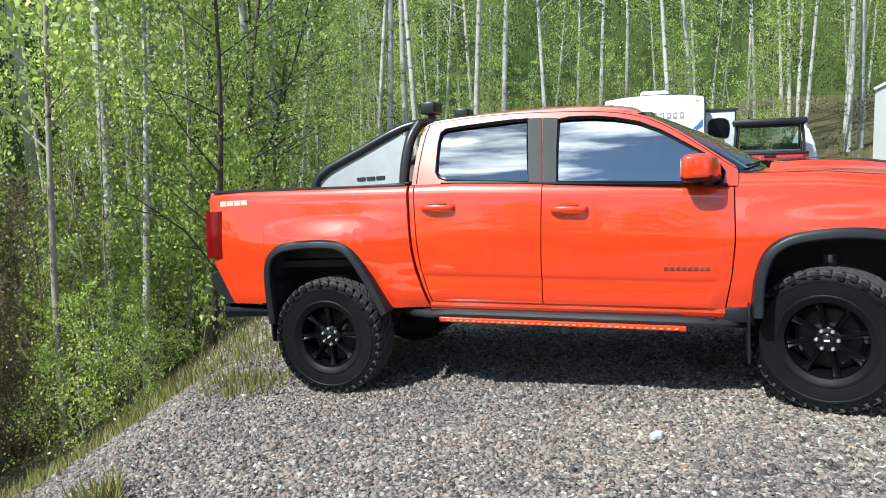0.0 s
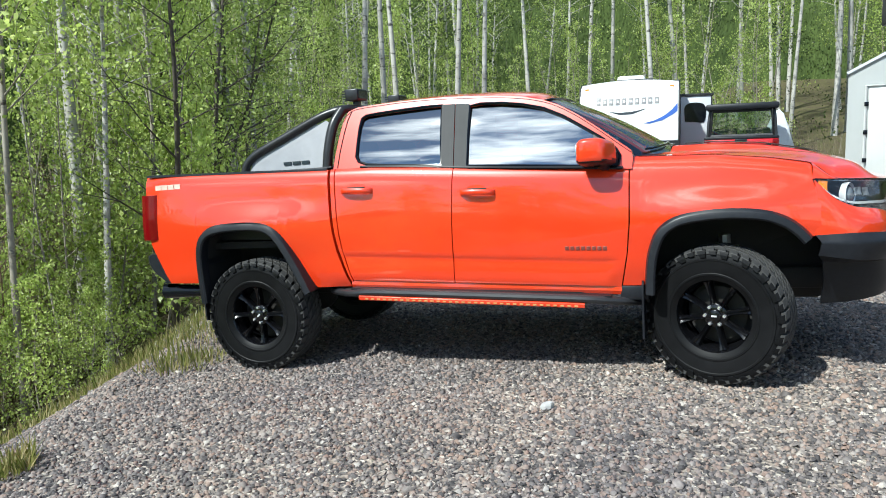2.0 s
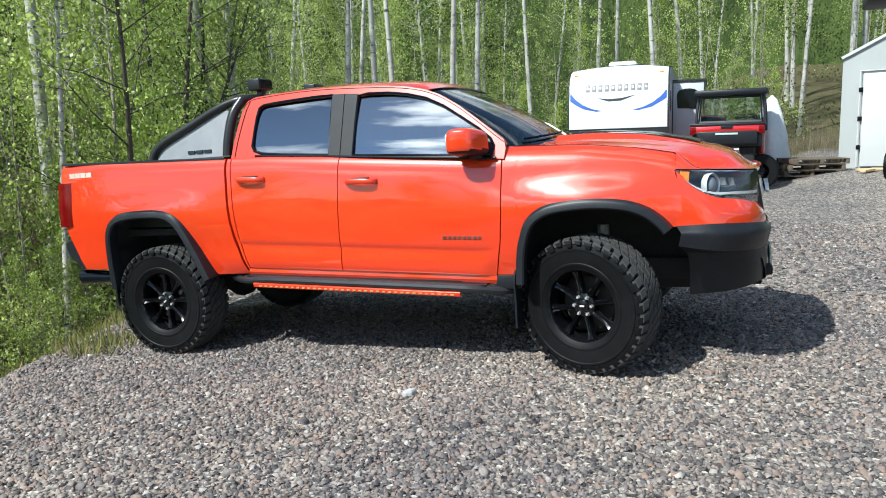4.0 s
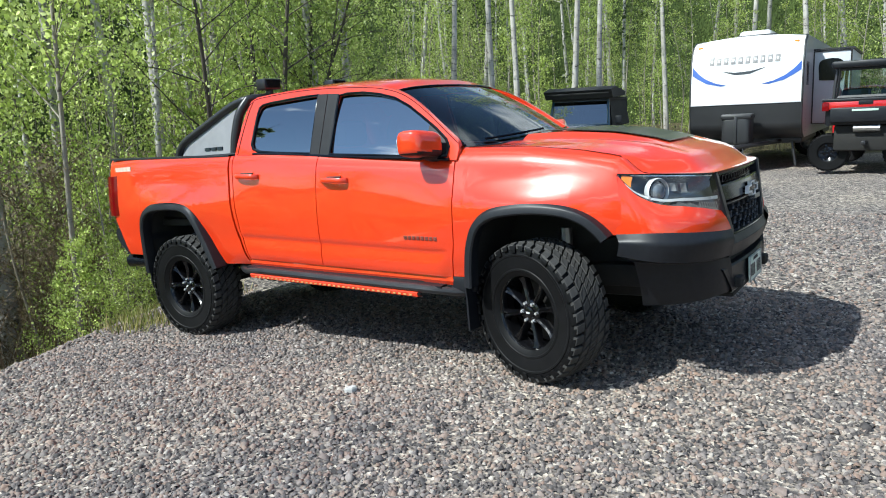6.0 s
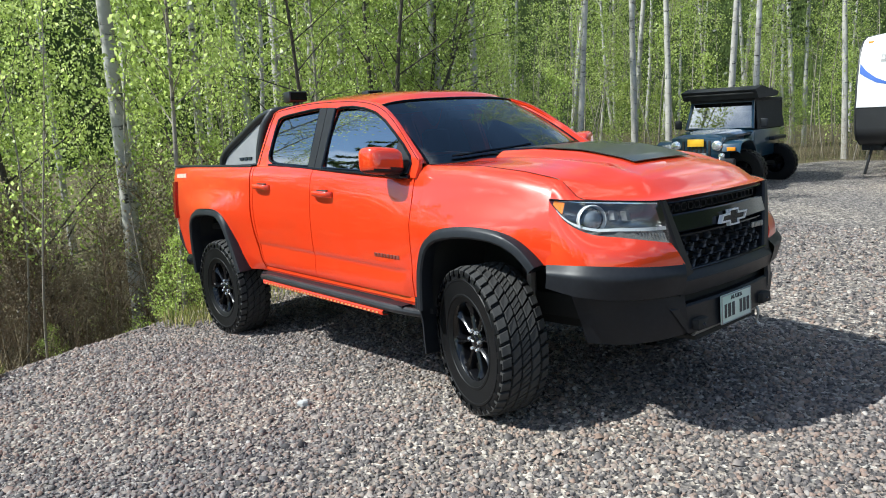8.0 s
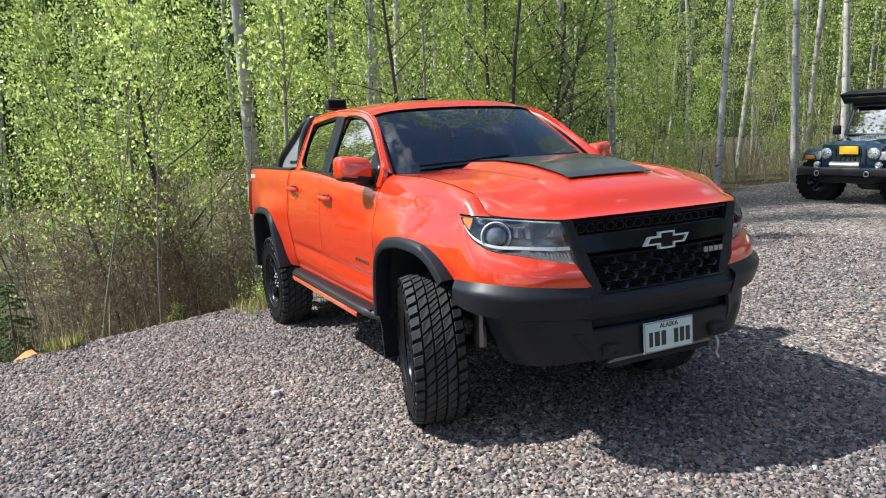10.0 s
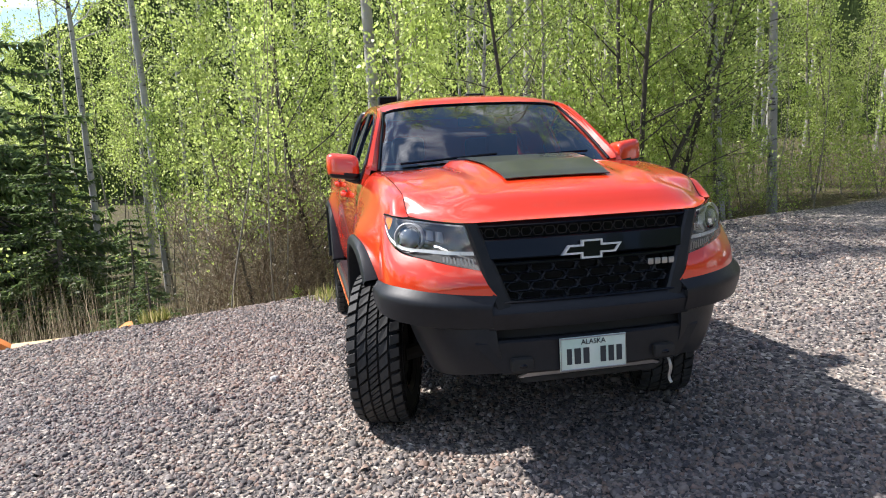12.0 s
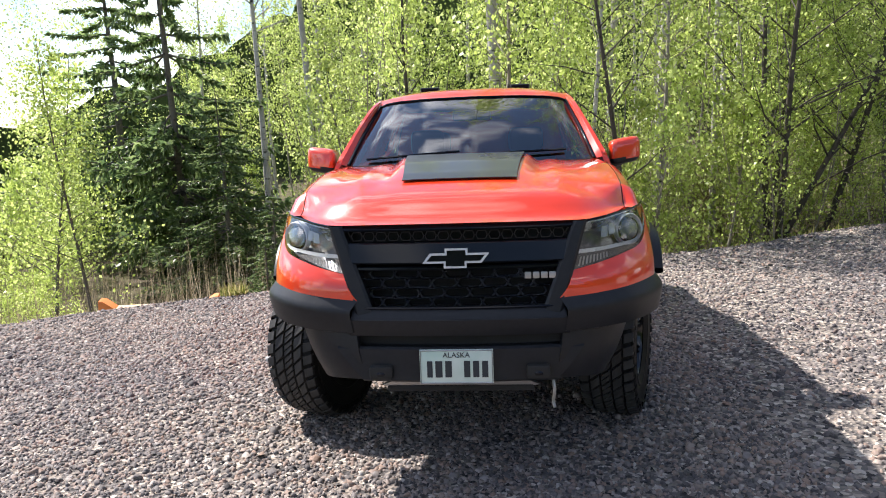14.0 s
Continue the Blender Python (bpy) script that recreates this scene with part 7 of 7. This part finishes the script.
KINDS = {
    "birch": [make_tree("birch_tree", 11 + k, 15.0, 0.105, BARK_BIRCH, LEAF, 0.48, 30, 1500, 0.09, 0.17, 0.3, "tall birch with white bark and pale new leaves", "tree", 0.6) for k in range(3)],
    "thin": [make_tree("young_birch", 31 + k, 8.5, 0.036, BARK_POLE, LEAF, 0.34, 40, 3300, 0.07, 0.17, 0.6, "slender young birch with light green spring leaves", "tree", 0.42) for k in range(3)],
    "alder": [make_tree("alder_tree", 51 + k, 6.5, 0.042, BARK_GREY, LEAF, 0.32, 34, 3000, 0.068, 0.24, 1.1, "leaning grey-barked alder with sparse light leaves", "tree", 0.42) for k in range(4)],
    "bush": [make_tree("shrub", 71 + k, 3.0, 0.018, BARK_POLE, LEAF, 0.04, 30, 1900, 0.06, 0.34, 1.3, "thin woodland shrub coming into leaf", "shrub", 0.30) for k in range(4)],
    "pole": [make_tree("sapling", 91 + k, 5.5, 0.018, BARK_POLE, LEAF, 0.34, 14, 520, 0.05, 0.16, 1.2, "bare thin sapling stem with few leaves", "sapling", 0.30) for k in range(3)],
}
used = {k: [False] * len(v) for k, v in KINDS.items()}
GROUPS = {"birch": "tall birches", "thin": "young birches", "alder": "alders", "bush": "shrubs", "pole": "saplings"}
tree_r = np.random.default_rng(5)


def plant(kind, x, y, scale=1.0, turn=None, lean=0.0):
    i = int(tree_r.integers(len(KINDS[kind])))
    m = pose(x, y, ground_z(x, y), 0, lean, 0) @ pose(0, 0, 0, 0, 0, tree_r.uniform(0, 360) if turn is None else turn)
    src = KINDS[kind][i]
    if not used[kind][i]:
        used[kind][i] = True
        ob = src
        ob.matrix_world = m
    else:
        ob = copy_thing(src, m)
    ob.scale = (scale, scale, scale * tree_r.uniform(0.92, 1.08))
    tagged(ob, group=GROUPS[kind])
    return ob


def in_sun_lane(x, y, h):
    """Whether a tree of this height would stand between the sun and the truck or the open gravel."""
    for tx, ty in ((-2.5, 0), (0, 0), (0.5, -2.5), (2.5, -3), (-2.5, -3), (3, 0)):
        dx, dy = x - tx, y - ty
        along = -(dx * SUN_WAY.x + dy * SUN_WAY.y) / math.hypot(SUN_WAY.x, SUN_WAY.y)
        across = abs(dx * SUN_WAY.y - dy * SUN_WAY.x) / math.hypot(SUN_WAY.x, SUN_WAY.y)
        along = -along
        if along > 0 and across < 2.6 and h > along * SUN_WAY.z / math.hypot(SUN_WAY.x, SUN_WAY.y) - 0.5:
            return True
    return False


taken = []


def spruce_lane(x, y):
    """The gap in the growth through which the big spruce is seen down to its skirt."""
    return -15.5 < x < -4.4 and abs((x + 15.0) * -0.42 + (y + 8.4) * 0.907) < 2.5 - 0.05 * (x + 15)



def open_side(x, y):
    """Beyond a sight line from the walk's end: low growth, to fit the view."""
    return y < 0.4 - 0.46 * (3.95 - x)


def try_plant(kind, x, y, h, gap, scale):
    if any((x - a) ** 2 + (y - b) ** 2 < (gap if c == kind else gap * 0.45) ** 2 for a, b, c in taken):
        return False
    if x < -4.0 and abs((x + 9.0) * 0.412 + (y - 0.2) * 0.911) < 0.42:
        return False
    # lanes of sight that stay open towards the paired birches and the big spruce
    if x < -7.2 and abs((x + 0.7) * 0.658 + (y + 5.4) * 0.753) < 0.35:
        return False
    if spruce_lane(x, y):
        return False
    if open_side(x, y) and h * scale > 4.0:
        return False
    if pad_in(x, y) > -0.9 or in_sun_lane(x, y, h * scale):
        return False
    taken.append((x, y, kind))
    plant(kind, x, y, scale, lean=float(tree_r.normal(0, 2.5)))
    return True


def wood(kind, count, x0, x1, y0, y1, h, gap, s0=0.8, s1=1.2):
    for _ in range(count):
        try_plant(kind, tree_r.uniform(x0, x1), tree_r.uniform(y0, y1), h, gap, tree_r.uniform(s0, s1))


# single trunks that stand out; the last six are added to shade the off-roader
for x, y, sc, ln in ((-7.2, 15.7, 1.0, 0), (-5.7, 19.9, 0.95, 0), (-5.4, 31.0, 1.3, 0), (3.4, 39.0, 1.2, 0), (4.3, 40.5, 1.2, -1), (5.4, 31.5, 1.35, 2), (6.1, 32.5, 1.3, 3), (-1.0, 44.0, 1.2, -4), (1.7, 40.6, 1.2, 4), (-8.9, 15.5, 1.0, 0), (-10.4, 3.1, 0.95, -4), (-9.3, 3.9, 0.75, -3), (-11.4, 1.1, 1.1, -5), (-15.7, -6.3, 0.95, 1), (-7.1, 9.0, 0.75, 0), (-14.4, -4.5, 1.05, 1), (-7.0, 1.4, 0.5, 1), (-8.0, 12.5, 0.9, 2), (-6.0, 14.8, 0.9, 0), (-8.7, 2.7, 0.95, 1), (-9.7, 4.8, 1.1, 0), (-8.6, 6.6, 1.0, -1), (-10.8, 2.2, 1.0, 0), (-9.3, 8.2, 1.0, 0), (-11.6, 5.6, 1.1, 2)):
    taken.append((x, y, "birch"))
    plant("birch", x, y, sc, lean=ln)
for x, y, sc, ln in ((-5.6, -5.6, 0.8, -6), (-5.5, -6.2, 0.75, -3), (-8.2, 6.4, 1.0, 0)):
    taken.append((x, y, "alder"))
    plant("alder", x, y, sc, lean=ln)
# the thick birch that leans out beside the truck's tail
o = plant("birch", -9.0, 0.2, 1.1, 30)
o.matrix_world = pose(-9.0, 0.2, ground_z(-9.0, 0.2), 1.0, 3.5, 30)
o.scale = (1.35, 1.35, 1.0)
taken.append((-9.0, 0.2, "birch"))
# band along the pad's edge, dense behind the truck
wood("thin", 40, -15, -5.2, -3, 10.5, 8.5, 1.4)
wood("alder", 42, -13, -4.8, -5, 11, 6.5, 1.4, 0.7, 1.2)
wood("bush", 250, -11, -3.2, 0.8, 11, 3.0, 0.55, 0.5, 1.15)
wood("bush", 70, -7.2, -5.0, -1.6, 2.2, 3.0, 0.42, 0.35, 0.7)
wood("bush", 80, -12, -3.2, -12, 0.8, 3.0, 0.75, 0.35, 0.75)
wood("pole", 300, -14, -4.5, -9, 14, 5.5, 0.38, 0.6, 1.25)
# extra young birches, added to cast shade on the off-roader
wood("thin", 30, -9.8, -6.2, 2.5, 8.5, 8.5, 0.9, 0.9, 1.2)
wood("bush", 90, -18, -6, -18, -7.0, 3.0, 0.7, 0.8, 1.3)
wood("birch", 46, -26, -6.5, -8, 18, 15, 1.9, 0.65, 1.1)
wood("birch", 26, -34, -16, -20, -5, 15, 2.2, 0.6, 0.9)
wood("thin", 30, -32, -13, -20, -5, 8.5, 1.8, 0.7, 1.1)
# behind the parked vehicles
wood("birch", 54, -26, 4, 15, 42, 15, 1.7, 0.8, 1.2)
wood("thin", 22, -22, 3, 15.5, 36, 8.5, 1.4, 0.8, 1.3)
wood("bush", 30, -18, 3, 15, 30, 3.0, 1.0, 0.8, 1.4)
wood("pole", 120, -15, 2, 13, 24, 5.5, 0.5, 0.8, 1.4)
wood("birch", 34, 4, 24, 28.5, 48, 15, 2.0, 0.8, 1.2)
wood("thin", 16, 4, 22, 28.5, 40, 8.5, 1.8, 0.9, 1.3)


def far_woods():
    """The dense wood further off: clumps of sunlit leaves, and a shade-coloured copy."""
    r = np.random.default_rng(77)
    places, shade = [], []
    for _ in range(4200):
        a = r.uniform(-0.25, 1.28) * math.pi
        x, y = r.uniform(-34, 22), r.uniform(-26, 50)
        d = math.hypot(x + 1, y - 1)
        if d < 15 or pad_in(x, y) > -5 or (x > 6 and y < 30) or (y < -6 and d < 19) or spruce_lane(x, y):
            continue
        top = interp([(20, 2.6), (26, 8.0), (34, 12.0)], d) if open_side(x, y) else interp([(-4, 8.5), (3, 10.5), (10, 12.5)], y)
        # behind the vehicles nearly all clumps take the shade-coloured leaves
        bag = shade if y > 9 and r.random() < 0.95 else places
        z = ground_z(x, y) + top * r.random() ** 0.8
        leaves_into(bag, (x, y, z), 58, 0.9, 0.11, r)
    me = leaf_mesh("far_woods", places, LEAF)
    tagged(new("far_woods", me), "dense sunlit spring foliage deeper in the wood", "woods", kind="stuff")
    tagged(new("far_understorey", leaf_mesh("far_understorey", shade, LEAF_SHADED)), "foliage behind the parked vehicles, coloured darker for deep shade", "woods", kind="stuff")


far_woods()
bm = bmesh.new()
ring = [(math.cos(a) * 52 - 3, math.sin(a) * 52 + 8) for a in np.linspace(-0.35 * math.pi, 1.45 * math.pi, 420)]
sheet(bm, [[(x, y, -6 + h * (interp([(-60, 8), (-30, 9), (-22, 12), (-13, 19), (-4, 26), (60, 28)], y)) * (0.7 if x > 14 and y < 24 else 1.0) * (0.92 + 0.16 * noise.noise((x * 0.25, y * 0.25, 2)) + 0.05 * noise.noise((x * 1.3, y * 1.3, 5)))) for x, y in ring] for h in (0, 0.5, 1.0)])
# the dark mottled green carries the wood's shade in its colour
FAR_GREEN = surface("distant_foliage_and_shade", (0.025, 0.040, 0.014), (0.105, 0.145, 0.042), 1.6, (0.85, 0.95), relief=0.6, relief_scale=4, stretch=(1.6, 1.6, 0.5), spec=0.1, dist=0.3)
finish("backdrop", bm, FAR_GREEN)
tagged(bpy.data.objects["backdrop"], "curved wall coloured as distant, shaded green woodland", "backdrop", kind="structure")

# trees behind the walker, which close the clearing and show in paint and glass
for k in range(26):
    a = radians(-150 + 5.6 * k)
    x, y = 1.0 + 19 * math.cos(a) + tree_r.uniform(-2, 2), -3.0 + 17 * math.sin(a) + tree_r.uniform(-2, 2)
    if k > 17 or k < 6:
        continue
    if not in_sun_lane(x, y, 14):
        plant("birch", x, y, tree_r.uniform(0.5, 0.75), lean=float(tree_r.normal(0, 2)))
    x, y = x * 0.95, y * 0.95
    plant("thin", x, y, tree_r.uniform(0.7, 1.0))


def make_spruce(name, seed, height, reach):
    """A spruce: straight trunk, drooping whorls of branches hung with needle sprays."""
    r = np.random.default_rng(seed)
    root = thing(name, None, "dark green spruce with drooping tiered branches", "tree")
    bm = bmesh.new()
    tube_into(bm, [(0, 0, -0.3), (0.05, 0, height * 0.5), (0, 0, height)], 0.07, 8, taper=[0.085, 0.05, 0.008])
    places = []
    z = 0.2
    while z < height * 0.97:
        n = 8 if z < height * 0.34 else int(r.integers(3, 6))
        ln0 = reach * (1 - z / height) ** 0.8
        for k in range(n):
            a = 6.28 * (k + r.random() * 0.7) / n
            ln = ln0 * r.uniform(0.5, 1.15)
            pts = [Vector((math.cos(a) * ln * f, math.sin(a) * ln * f, z - (0.30 + 0.2 * math.sin(k * 5.1 + z * 9)) * ln * f ** 1.2 + 0.12 * ln * f ** 3)) for f in (0, 0.35, 0.7, 1.0)]
            tube_into(bm, pts, 0.012, 4, taper=[0.016, 0.011, 0.007, 0.003], caps=False)
            for f in np.linspace(0.18, 1.0, 11):
                i = min(2, int(f * 3))
                c = pts[i].lerp(pts[i + 1], f * 3 - i)
                for _ in range(11):
                    b = a + r.choice([-1, 1]) * r.uniform(0.3, 1.1)
                    places.append((np.array(c), np.array((0.085, r.uniform(0.08, 0.20), 0.1)) * (1.1 - 0.45 * z / height), rot_of(b - math.pi / 2, r.uniform(-0.9, 0.35), r.uniform(-1.2, 1.2)), 0))
        z += height * (0.024 if z < height * 0.34 else 0.042)
    part("trunk", bm, BARK_GREY, root, recalc=False)
    ob = new("crown", leaf_mesh("needles", places, NEEDLE))
    ob.parent = root
    return root


spruce = make_spruce("spruce_tree", 3, 5.2, 2.2)
spruce.matrix_world = pose(-15.0, -8.4, ground_z(-15.0, -8.4), 1, -1, 40)
spruce.scale = (1.45, 1.45, 2.3)
for x, y, s in ((-12.5, -6.3, 0.9), (-6.6, -3.4, 0.34), (-9.6, -4.2, 0.5), (-19.5, -12.5, 1.9)):
    o = copy_thing(spruce, pose(x, y, ground_z(x, y), 0, 0, x * 50))
    o.scale = (s, s, s)
    tagged(o, group="spruces")
tagged(spruce, group="spruces")

# tall spruces behind the walker, mirrored in the side glass
for x, y, sc in ((-7.0, -24.6, 1.9), (-2.4, -25.0, 1.7), (3.0, -25.0, 2.0)):
    o = copy_thing(spruce, pose(x, y, ground_z(x, y), 0, 0, x * 70))
    o.scale = (sc, sc, sc)
    tagged(o, group="spruces")

for k in range(16):
    plant("alder", -10 + 1.15 * k + tree_r.uniform(-0.4, 0.4), -22.5 + tree_r.uniform(-1.5, 1.5), tree_r.uniform(0.9, 1.4))

# dark many-stemmed alder, its limbs spread and half bare, and brown leafless shrubs
BARE = [make_tree("alder_tree", 201 + k, 7.5, 0.062, BARK_DARK, LEAF, 0.20, 18, 2400, 0.062, 0.33, 0.9, "dark-stemmed alder with spreading half-bare limbs", "tree", 0.34) for k in range(2)]
for k, (x, y, sc, ln, tr) in enumerate(((-8.15, 4.5, 1.0, -2, 0), (-7.9, 4.55, 1.0, 15, 40), (-8.0, 4.3, 0.9, 8, 160), (-8.35, 4.6, 0.9, -15, 230), (-9.0, 5.6, 1.0, 6, 80), (-6.5, 2.0, 0.8, -6, 120), (-9.2, -0.6, 1.05, 5, 300))):
    m = pose(x, y, ground_z(x, y), 0, ln, tr)
    o = BARE[k % 2] if k < 2 else copy_thing(BARE[k % 2], m)
    o.matrix_world = m
    o.scale = (sc, sc, sc)
    tagged(o, group="dark alders")
BROWN = make_tree("bare_shrub", 231, 2.6, 0.013, BARK_TAN, TWIG, 0.05, 46, 460, 0.030, 0.36, 1.2, "brown leafless shrub with fine twigs", "shrub", 0.25)
for k in range(110):
    y = tree_r.uniform(-5.5, 1.0) if k < 85 else tree_r.uniform(1.0, 6.0)
    x = interp(EDGE, y) - tree_r.uniform(2.6, 6.5)
    if spruce_lane(x, y):
        continue
    m = pose(x, y, ground_z(x, y), 0, tree_r.uniform(-8, 8), tree_r.uniform(0, 360))
    o = BROWN if k == 0 else copy_thing(BROWN, m)
    o.matrix_world = m
    s = tree_r.uniform(0.75, 1.45)
    o.scale = (s, s, s)
    tagged(o, group="bare shrubs")

# tufts of grass at the pad's edge
blades = []
gr = np.random.default_rng(9)
for x, y, rad, n in ((-3.95, -0.9, 0.35, 260), (-4.4, 0.1, 0.5, 300), (-3.57, -2.76, 0.14, 260), (-5.1, -1.2, 0.5, 160), (-5.2, 0.8, 0.7, 260), (-5.8, 1.8, 0.6, 200), (-3.3, -4.4, 0.5, 200), (-2.6, -5.2, 0.5, 200), (-5.2, -2.4, 0.5, 160), (-6.4, 3.2, 0.7, 160), (-6.9, 4.6, 0.7, 160), (-5.3, -0.4, 0.6, 500), (-5.6, -1.6, 0.8, 600), (-5.2, -3.0, 0.8, 600), (-3.9, -4.6, 0.6, 180), (-5.9, 0.6, 0.8, 500)):
    for _ in range(n):
        a, q = gr.uniform(0, 6.28), rad * gr.random() ** 0.6
        px, py = x + q * math.cos(a), y + q * math.sin(a)
        h = gr.uniform(0.07, 0.20)
        blades.append((np.array((px, py, ground_z(px, py) - 0.01)), np.array((0.016, h, h * 0.5)), rot_of(gr.uniform(0, 6.28), gr.uniform(0.9, 1.5), 0), 0))
me = leaf_mesh("edge_grass", blades, GRASS)
tagged(new("edge_grass", me), "tufts of dry and green grass along the pad's edge", "grass", kind="stuff")

# twiggy undergrowth beyond the edge
tw = []
for k in range(11500):
    y = gr.uniform(-9, 1.0) if k < 4000 else gr.uniform(1.0, 13) if k < 5800 else gr.uniform(13, 25)
    x = interp(EDGE, y) - gr.uniform(2.6 if -3.5 < y < 3 else 1.2, 8.0)
    h = gr.uniform(0.5, 1.9)
    tw.append((np.array((x, y, ground_z(x, y) - 0.05)), np.array((0.010, h, h * 0.3)), rot_of(gr.uniform(0, 6.28), gr.uniform(0.85, 2.1), 0), 0))
me = leaf_mesh("undergrowth_stems", tw, TWIG)
tagged(new("undergrowth_stems", me), "thin dry stems of leafless undergrowth", "undergrowth", kind="stuff")
lit = []
for _ in range(24000):
    y = gr.uniform(-9, 25)
    x = interp(EDGE, y) - gr.uniform(0.4, 6.5)
    s = gr.uniform(0.03, 0.07)
    lit.append((np.array((x, y, ground_z(x, y) + 0.012)), np.array((s, s, s)), rot_of(gr.uniform(0, 6.28), gr.uniform(-0.4, 0.4), gr.uniform(-0.4, 0.4)), 0))
me = leaf_mesh("leaf_litter", lit, TWIG)
tagged(new("leaf_litter", me), "dry brown fallen leaves on the forest floor", "leaf litter", kind="stuff")
